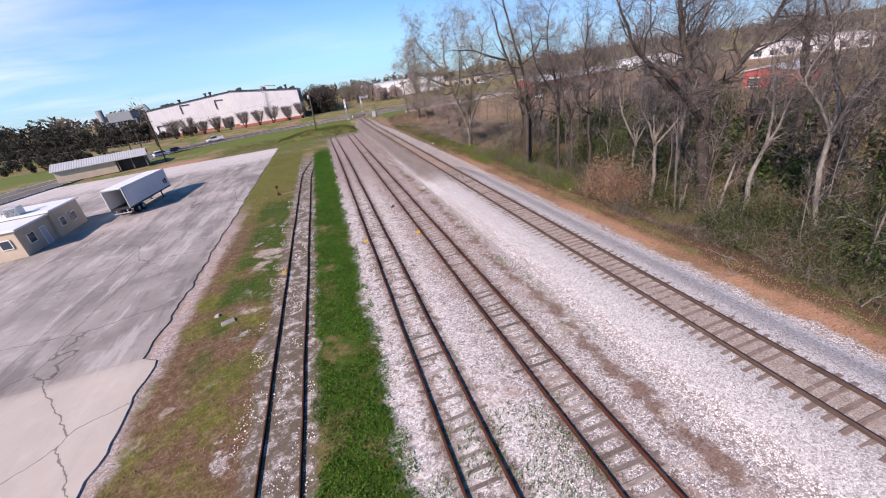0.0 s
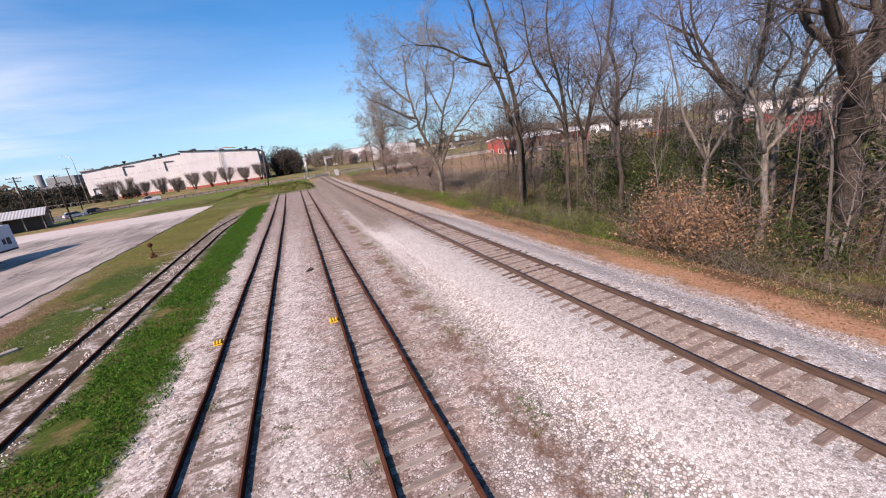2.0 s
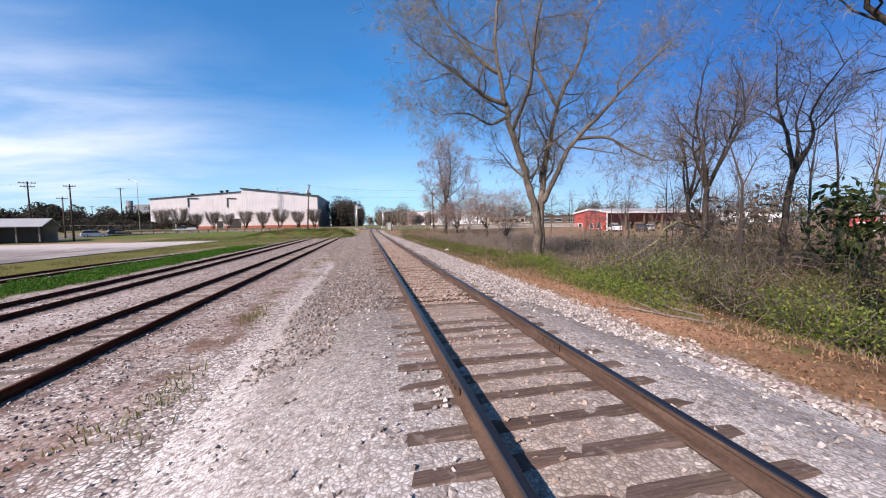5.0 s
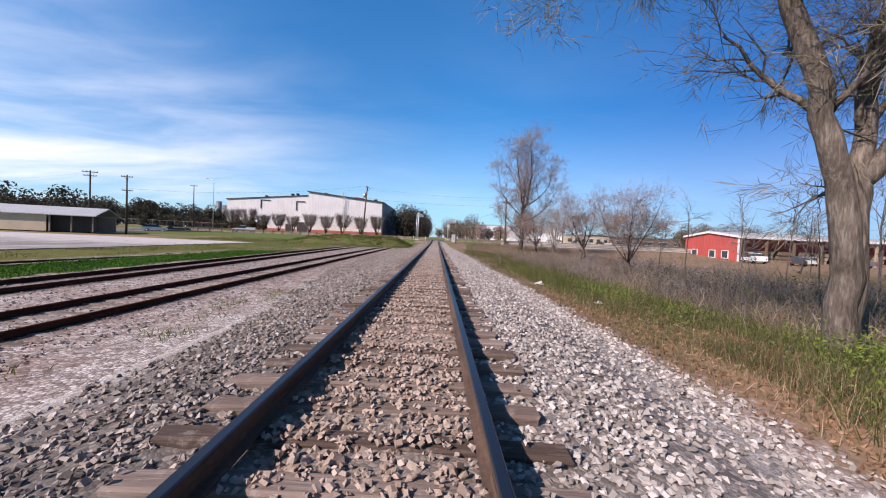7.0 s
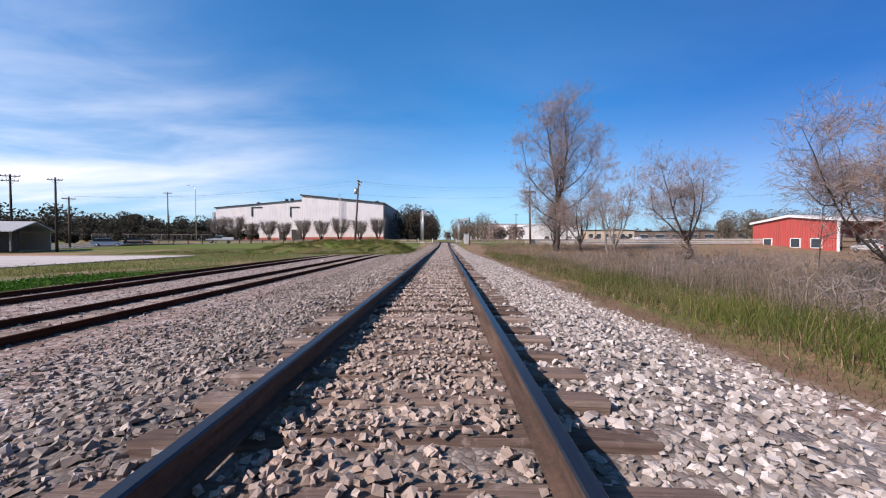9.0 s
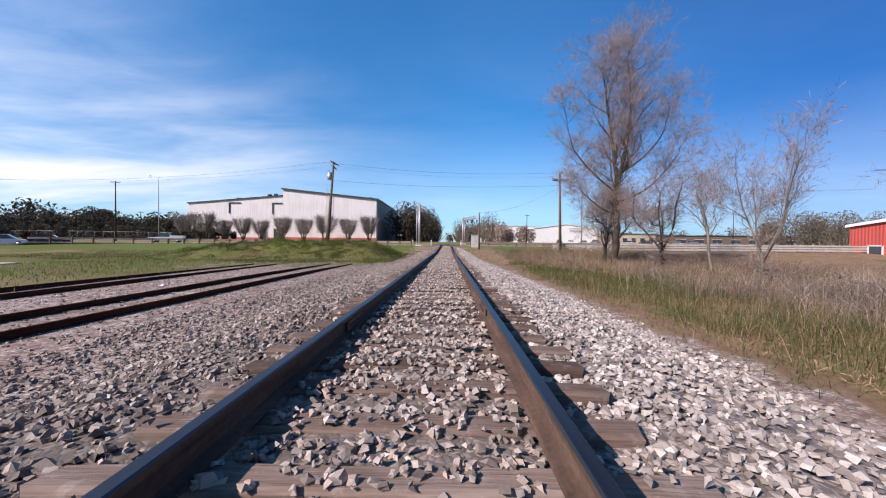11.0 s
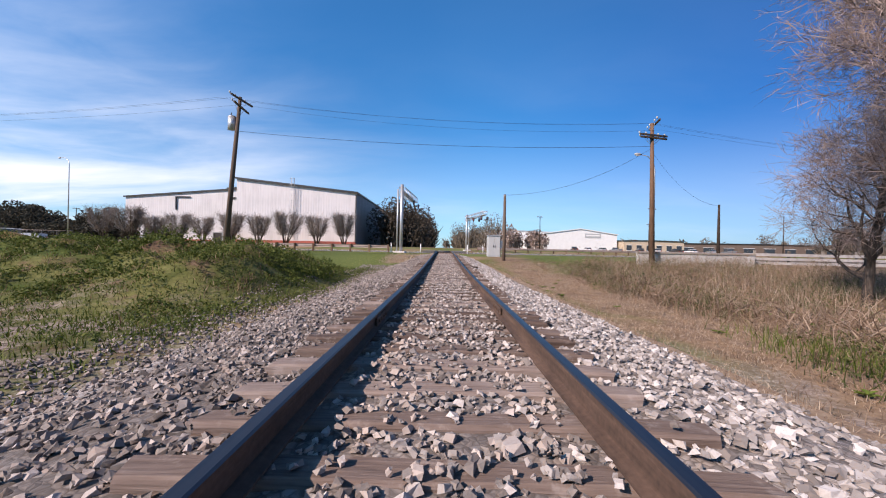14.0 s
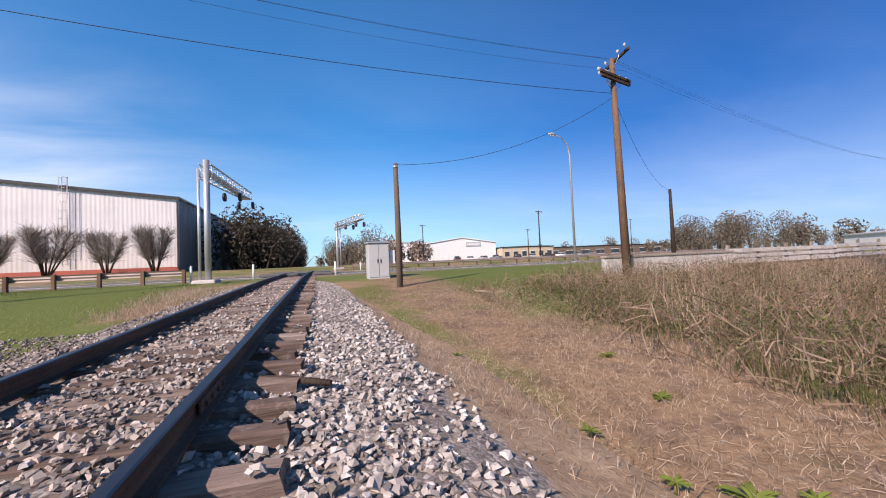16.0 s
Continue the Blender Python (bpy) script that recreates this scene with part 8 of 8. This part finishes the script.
def weed_rosette(x, y, r, seed, label):
    """A low plant of broad bent leaves round a short stem."""
    R = random.Random(seed)
    z = max(float(ground_z(x, y)), float(bed_z(x, y)) if abs(x) < 4.1 else -9.0)
    ob = base("leafy_weed", x, y, z, R.uniform(0, 360), label, "weed", "leafy weeds in the dry grass")
    part("stem", Shape().tube([(0, 0, -0.05), (0, 0, r * 0.25)], [0.012, 0.006], 5), M["fresh_leaf"], ob)
    for k in range(R.randint(11, 16)):
        a, e, L = k * 2.4 + R.uniform(-0.4, 0.4), R.uniform(0.15, 1.0), r * R.uniform(0.6, 1.15)
        w = L * R.uniform(0.13, 0.2)
        c, s2 = math.cos(a), math.sin(a)
        vs = []
        for t, ww in ((0.05, 0.25), (0.4, 1.0), (0.75, 0.8), (1.0, 0.05)):
            u, h = L * t * math.cos(e * (1 - 0.5 * t)), L * t * math.sin(e * (1 - 0.6 * t)) + 0.02
            for q in (-1, 0, 1):
                vs.append((c * u - s2 * w * ww * q, s2 * u + c * w * ww * q, h + (0.012 if q else 0.0)))
        fs = [(3 * i + j, 3 * i + j + 1, 3 * i + j + 4, 3 * i + j + 3) for i in range(3) for j in range(2)]
        part("leaf", Shape().add(vs, fs), M["fresh_leaf"], ob)
    return ob


for k, (x, y, r) in enumerate(((4.22, 135.05, 0.20), (3.82, 135.29, 0.10), (3.81, 136.15, 0.12), (4.12, 132.27, 0.16), (4.6, 134.9, 0.11), (5.2, 136.6, 0.13), (3.6, 139.0, 0.10), (5.9, 138.2, 0.14), (3.9, 133.2, 0.12), (6.4, 135.0, 0.12), (4.9, 129.8, 0.12), (5.4, 126.6, 0.14), (4.7, 123.4, 0.12), (-0.05, 118.4, 0.10))):
    weed_rosette(x, y, r, 400 + k, "bright green broad-leaved weed in dry grass" if abs(x) > 1 else "small green weed between the ties")


def tussocks(name, label, x, y, r, h, per, mat, seed, size=0.05):
    """Rounded cushions of small leaves on the ground."""
    g2 = np.random.default_rng(seed)
    k = len(x)
    i = np.repeat(np.arange(k), per)
    d = g2.normal(size=(len(i), 3))
    d /= np.linalg.norm(d, axis=1, keepdims=True)
    d[:, 2] = np.abs(d[:, 2])
    q = g2.uniform(0.75, 1.06, (len(i), 1)) * (1 + 0.18 * np.sin(5 * d[:, :1] + i[:, None]) * np.cos(4 * d[:, 1:2]))
    p = np.stack([x[i], y[i], ground_z(x[i], y[i]) - 0.06], 1) + d * q * np.stack([r[i], r[i], h[i]], 1)
    p[:, 2] = np.maximum(p[:, 2], ground_z(p[:, 0], p[:, 1]) + 0.02)
    v, f = leaves(p, size, seed + 1)
    return tagged(placed(name, fast_mesh(name, v, f), mat), label, "weeds", kind="stuff")


g6 = np.random.default_rng(320)
tx, ty = -5.2 - 22 * g6.random(260) ** 1.1, g6.normal(133.6, 2.2, 260)
keep = (wobble(tx, ty, 0.5, 1.0) > -0.3) & (ty < 139.5) & (ty > 128.5)
tx, ty = tx[keep], ty[keep]
tussocks("mound_weeds", "rounded dark green weed cushions on the earth mound", tx, ty, g6.uniform(0.35, 0.95, len(tx)), g6.uniform(0.22, 0.6, len(tx)), 200, M["mound_leaf"], 321, 0.048)
tx, ty = -4.9 - 23 * g6.random(190) ** 1.1, g6.uniform(127.0, 138, 190)
tussocks("mound_weeds", "yellow-green weed cushions over the slope of the mound", tx, ty, g6.uniform(0.3, 0.7, len(tx)), g6.uniform(0.12, 0.35, len(tx)), 150, M["mound_leaf"], 323, 0.038)

# fallen leaves along the bank
g3 = np.random.default_rng(140)
lx, ly = 4.3 + np.abs(g3.normal(0, 2.4, 20000)), g3.uniform(6, 78, 20000)
v, f = leaves(np.stack([lx, ly, ground_z(lx, ly) + 0.015], 1), 0.045, 141)
tagged(placed("leaf_litter", fast_mesh("leaf_litter", v, f), M["dead_leaf"]), "fallen rust-brown leaves along the bank", "leaves", kind="stuff")


# ---------------------------------------------------------------- loose stones
def stones(name, label, x, y, z, s, mat, seed, flat=0.85):
    """Broken stones: blocks with every corner knocked in by its own amount."""
    g2 = np.random.default_rng(seed)
    n = len(x)
    box = np.array([(-1, -1, -1), (1, -1, -1), (1, 1, -1), (-1, 1, -1), (-1, -1, 1), (1, -1, 1), (1, 1, 1), (-1, 1, 1)], float)
    v = box[None] * (1 - 0.6 * g2.random((n, 8, 1)) ** 1.5) * np.where(box[None, :, 2:] > 0, 0.72, 1.0) + g2.normal(0, 0.16, (n, 8, 3))
    v *= np.stack([g2.uniform(0.85, 1.3, n), g2.uniform(0.7, 1.0, n), g2.uniform(0.6, 0.95, n)], 1)[:, None, :]
    e = g2.uniform(-0.75, 0.75, (n, 2))
    c0, s0, c1, s1 = np.cos(e[:, :1]), np.sin(e[:, :1]), np.cos(e[:, 1:]), np.sin(e[:, 1:])
    v = np.stack([v[..., 0], v[..., 1] * c0 - v[..., 2] * s0, v[..., 1] * s0 + v[..., 2] * c0], -1)
    v = np.stack([v[..., 0] * c1 - v[..., 2] * s1, v[..., 1], v[..., 0] * s1 + v[..., 2] * c1], -1)
    v[..., 2] *= flat
    a = g2.uniform(0, 2 * math.pi, n)
    ca, sa = np.cos(a), np.sin(a)
    vx, vy, vz = v[..., 0], v[..., 1], v[..., 2]
    V = np.stack([vx * ca[:, None] - vy * sa[:, None], vx * sa[:, None] + vy * ca[:, None], vz], -1) * s[:, None, None]
    V += np.stack([x, y, z], 1)[:, None, :]
    F = np.array([(4, 5, 6, 7), (0, 1, 5, 4), (1, 2, 6, 5), (2, 3, 7, 6), (3, 0, 4, 7)])
    F = (F[None] + 8 * np.arange(n)[:, None, None]).reshape(-1, 4)
    return tagged(placed(name, fast_mesh(name, V.reshape(-1, 3), F), mat), label, "gravel", kind="stuff")


tie_y = np.array(sorted(o.matrix_basis.translation.y for o in main_track.children if o.name.startswith("tie")))


def scatter(x0, x1, per, y0, y1, seed):
    g2 = np.random.default_rng(seed)
    n = int(abs(x1 - x0) * (y1 - y0) * per)
    x, y = g2.uniform(x0, x1, n), g2.uniform(y0, y1, n)
    near = np.abs(tie_y[np.clip(np.searchsorted(tie_y, y), 1, len(tie_y) - 1)] - y)
    near = np.minimum(near, np.abs(tie_y[np.clip(np.searchsorted(tie_y, y) - 1, 0, len(tie_y) - 1)] - y))
    on = (near < 0.105) & (np.abs(x) < 1.30)
    cover = 0.34 + 0.30 * wobble(x, y, 0.8, 1.0) + 0.15 * (np.abs(x) < 0.55) + 0.45 * (1 - smooth(y, 112, 120)) + 0.12
    cover = np.where(np.abs(x) > 0.8, 0.12 + 0.10 * wobble(x, y, 1.7, 3.0), cover)
    keep = ~on | (g2.random(n) < cover * np.where(np.abs(x) < 0.7, 0.85, 0.6))
    keep &= np.abs(np.abs(x) - 0.755) > 0.075
    x, y, on = x[keep], y[keep], on[keep]
    s = g2.uniform(0.015, 0.033, len(x)) * np.where(g2.random(len(x)) < 0.06, 1.35, 1.0)
    s = np.where(on, s * 0.85, s)
    z = np.where(on, rise(y) - 0.004 + s * 0.35, bed_z(x, y) + s * g2.uniform(0.15, 0.95, len(x)))
    return x, y, z, s


for k, (x0, x1, per, y0, y1) in enumerate(((-0.69, 0.69, 350, 56, 140), (0.82, 2.25, 340, 56, 140), (-2.25, -0.82, 330, 56, 140), (-0.69, 0.69, 150, 140, 153), (0.82, 2.6, 150, 140, 153), (-2.4, -0.82, 120, 140, 153))):
    stones("ballast_stones", "loose broken grey ballast rock round the ties", *scatter(x0, x1, per, y0, y1, 150 + k), M["dull_stone"] if x1 < -0.7 else M["mixed_stone"] if x0 > 0.7 else M["grey_stone"], 160 + k)
for k, (x0, x1) in enumerate(((2.2, 4.6), (-5.4, -2.2))):
    g2 = np.random.default_rng(170 + k)
    n = int((x1 - x0) * 90 * (120 if k else 105))
    x, y = g2.uniform(x0, x1, n), g2.uniform(54, 144, n)
    keep = (x > -3.5 - 1.9 * smooth(y, 68, 86) + 0.25 * wobble(x, y, 1.3)) & (x < 4.4 - 0.45 * smooth(y, 74, 96) - 1.25 * smooth(y, 104, 138) + 0.3 * wobble(x, y, 2.5) + 0.1)
    x, y = x[keep], y[keep]
    n = len(x)
    s = g2.uniform(0.020, 0.040, n)
    stones("ballast_stones", "pale broken rock at the foot of the ballast", x, y, np.maximum(bed_z(x, y), ground_z(x, y)) + s * g2.uniform(0.15, 0.85, n), s, M["dull_stone"] if k == 1 else M["mixed_stone"], 172 + k)
g2 = np.random.default_rng(178)
n = 4200
y = g2.uniform(50, 112, n)
x = 3.95 - 0.45 * smooth(y, 74, 96) - 0.9 * smooth(y, 104, 138) + g2.normal(0, 0.16, n) + 0.12 * wobble(0 * y, y, 1.1)
s = g2.uniform(0.02, 0.05, n)
stones("ballast_stones", "line of bleached pale rock along the foot of the ballast", x, y, np.maximum(bed_z(x, y), ground_z(x, y)) + s * 0.4, s, M["mixed_stone"], 179)
g2 = np.random.default_rng(180)
n = 15000
x, y = -5.2 - 8.6 * g2.random(n) ** 1.3, g2.uniform(52, 122, n)
keep = (np.abs(np.abs(x + 7.41) - 0.755) > 0.08) & (np.abs(np.abs(x + 12.0) - 0.755) > 0.12)
x, y = x[keep], y[keep]
s = g2.uniform(0.016, 0.036, len(x))
stones("yard_gravel", "loose pale crushed stone over the yard", x, y, ground_z(x, y) + s * 0.3, s, M["dull_stone"], 181)


g2 = np.random.default_rng(182)
n = 14000
x, y = g2.uniform(-13.6, 4.2, n), 24 + 34 * g2.random(n) ** 0.8
keep = (np.abs(np.abs(x + 7.41) - 0.755) > 0.08) & (np.abs(np.abs(x) - 0.755) > 0.08) & (np.abs(np.abs(x + 11.82) - 0.755) > 0.08) & (wobble(x, y, 0.9, 6.0) > -0.45)
x, y = x[keep], y[keep]
s = g2.uniform(0.015, 0.032, len(x))
stones("yard_gravel", "loose white crushed stone between the tracks", x, y, np.maximum(ground_z(x, y), np.where(np.abs(x) < 4.1, bed_z(x, y), -9.0)) + s * 0.3, s, M["mixed_stone"], 183)


g2 = np.random.default_rng(184)
n = 15000
x, y = g2.uniform(-21.6, -13.4, n), 10 + 52 * g2.random(n)
keep = (wobble(x, y, 0.8, 2.0) > 0.1) & (x > -20.5) & (np.abs(x + 15.5) > 1.75) & (np.abs(np.abs(x + 18.5) - 0.755) > 0.1)
x, y = x[keep], y[keep]
s = g2.uniform(0.018, 0.042, len(x))
stones("yard_gravel", "loose white crushed stone along the outer siding", x, y, ground_z(x, y) + s * 0.3, s, M["white_stone"], 185)


# ---------------------------------------------------------------- small things
ob = base("switch_stand", -22.0, 64.0, -0.68, 15, "rusty iron switch stand in the grass", "switch stand")
part("base_casting", Shape().box((0, 0, 0.08), (0.5, 0.35, 0.16), 0, 0, 0.03).box((0, 0, 0.25), (0.25, 0.22, 0.25), 0, 0, 0.03), M["rust"], ob)
part("spindle", Shape().tube([(0, 0, 0.3), (0, 0, 1.35)], 0.035, 8), M["rust"], ob)
part("target", Shape().tube([(0, -0.02, 1.15), (0, 0.02, 1.15)], 0.2, 14), M["rust"], ob, "round rusted target plate")
part("lever", Shape().tube([(0, 0, 0.45), (0.45, 0.05, 0.35), (0.75, 0.05, 0.2)], 0.022, 6), M["rust"], ob)
part("headblock_tie", Shape().box((1.4, 0, -0.02), (3.6, 0.22, 0.14), 0, 0, 0.02), M["tie"], ob)

for x, y, rz in ((-8.42, 38.8, 0), (-12.85, 39.7, 0), (-19.5, 37.5, 5)):
    ob = base("wheel_chock", x, y, -0.69, rz, "yellow painted steel derail block beside a rail", "rail stop", "yellow rail stops")
    part("foot", Shape().box((0, 0, 0.03), (0.34, 0.22, 0.05), 0, 0, 0.01), M["yellow"], ob)
    for k in (-0.11, 0.0, 0.11):
        part("hump", Shape().tube([(k, -0.11, 0.08), (k, -0.03, 0.14), (k, 0.07, 0.14), (k, 0.11, 0.06)], [0.036, 0.046, 0.046, 0.036], 8), M["yellow"], ob)
    part("hook", Shape().tube([(0.2, 0.0, 0.06), (0.3, 0.04, 0.16), (0.4, 0.04, 0.15)], 0.02, 6), M["rust"], ob)

ob = base("broken_stump", 13.66, 32.8, -2.3, 0, "pale broken tree stump on the bank", "stump")
part("trunk", Shape().tube([(0, 0, -0.2), (0.02, 0, 0.9), (0.06, 0.02, 1.5), (0.1, 0.05, 1.9)], [0.24, 0.18, 0.16, 0.05], 9), M["pale_bark"], ob)
ob = base("dead_snag", 15.0, 30.6, -2.5, 0, "leaning dead white tree trunk broken at the top", "dead tree")
part("trunk", Shape().tube([(-0.3, -0.1, -0.2), (0.2, 0.0, 1.0), (0.8, 0.2, 2.4), (1.45, 0.35, 3.9), (1.62, 0.38, 4.5)], [0.15, 0.12, 0.10, 0.085, 0.02], 9), M["pale_bark"], ob)
part("branch", Shape().tube([(0.85, 0.2, 2.5), (1.3, 0.1, 2.9), (1.9, 0.0, 3.2)], [0.05, 0.035, 0.015], 6), M["pale_bark"], ob)

R5 = random.Random(5)
for k in range(16):
    x, y = 5.4 + 4.5 * R5.random(), 12 + 46 * R5.random()
    ob = base("fallen_branch", x, y, float(ground_z(x, y)) + 0.04, R5.uniform(0, 180), "fallen grey branch in the leaf litter", "branch", "fallen branches")
    L = R5.uniform(1.0, 2.8)
    part("limb", Shape().tube([(0, 0, 0), (L * 0.4, 0.12, 0.05), (L * 0.75, 0.05, 0.12), (L, 0.2, 0.1)], [0.035, 0.03, 0.02, 0.008], 6), M["pale_bark"], ob)
    part("twig", Shape().tube([(L * 0.45, 0.1, 0.05), (L * 0.65, -0.25, 0.16), (L * 0.8, -0.45, 0.22)], [0.018, 0.012, 0.005], 5), M["pale_bark"], ob)
ob = base("fallen_branch", 14.0, 66.0, -1.0, 10, "long pale bent branch hanging over the brush", "branch", "fallen branches")
part("limb", Shape().tube([(-3.6, -0.3, 0.3), (-1.6, 0, 0.9), (0, 0, 1.6), (0.4, 0, 2.2), (1.6, 0.1, 2.6), (3.6, 0.2, 2.2)], [0.02, 0.04, 0.06, 0.065, 0.07, 0.08], 7), M["fresh_bark"], ob)


def crumpled(name, x, y, z, size, mat, label, seed):
    """A thin crumpled sheet that stands up in folds."""
    g2 = np.random.default_rng(seed)
    n = 9
    u = np.linspace(-1, 1, n)
    X, Y = np.meshgrid(u, u)
    Z = 0.5 + 0.35 * np.sin(3 * X + 1) * np.cos(2.5 * Y) + 0.25 * g2.random((n, n)) - 0.35 * (X ** 2 + Y ** 2)
    X2, Y2 = X + 0.18 * g2.normal(size=X.shape), Y + 0.18 * g2.normal(size=X.shape)
    i = np.arange(n * n).reshape(n, n)
    f = np.stack([i[:-1, :-1], i[:-1, 1:], i[1:, 1:], i[1:, :-1]], -1).reshape(-1, 4)
    ob = placed(name, fast_mesh(name, np.stack([x + X2 * size, y + Y2 * size * 0.7, z + np.maximum(Z, 0) * size * 0.8], -1).reshape(-1, 3), f), mat)
    mod = ob.modifiers.new("thickness", "SOLIDIFY")
    mod.thickness = 0.004
    return tagged(ob, label, "litter", "litter beside the track")


crumpled("plastic_bag", 5.2, 80.35, -0.66, 0.20, M["white"], "crumpled white plastic bag on the verge", 201)
crumpled("plastic_bag", -6.1, 130.6, -0.45, 0.24, M["white"], "crumpled white plastic bag in the grass", 202)
crumpled("paper_scrap", 5.9, 75.6, -0.66, 0.12, M["white"], "torn white scrap in the weeds", 203)
crumpled("paper_scrap", -9.6, 108.5, -0.68, 0.10, M["white"], "torn white scrap on the gravel", 204)

ob = part("rusty_bar", Shape().tube([(0.95, 136.90, 0.09), (1.25, 136.78, 0.08), (1.58, 136.62, 0.05)], [0.03, 0.035, 0.028], 8), M["pole"])
tagged(ob, "dark weathered stick across the tie ends", "stick")
ob = base("scrap_board", -9.1, 47.5, -0.68, 30, "dark broken boards lying on the gravel", "scrap wood")
for k in range(3):
    part("board", Shape().box((0.1 * k, 0.16 * k - 0.16, 0.03 + 0.02 * k), (0.5, 0.08, 0.03), 0.3 * k, 0, 0.006), M["pole"], ob)
g4 = random.Random(44)
for k in range(4):
    x, y = g4.uniform(-23.5, -20.5), g4.uniform(30, 58)
    sl = part("concrete_chunk", Shape().box((x, y, -0.64), (g4.uniform(0.3, 0.9), g4.uniform(0.25, 0.6), 0.12), g4.uniform(0, 3), 0, 0.03), M["concrete"])
    tagged(sl, "broken pale concrete chunk in the verge", "rubble", "rubble in the verge")
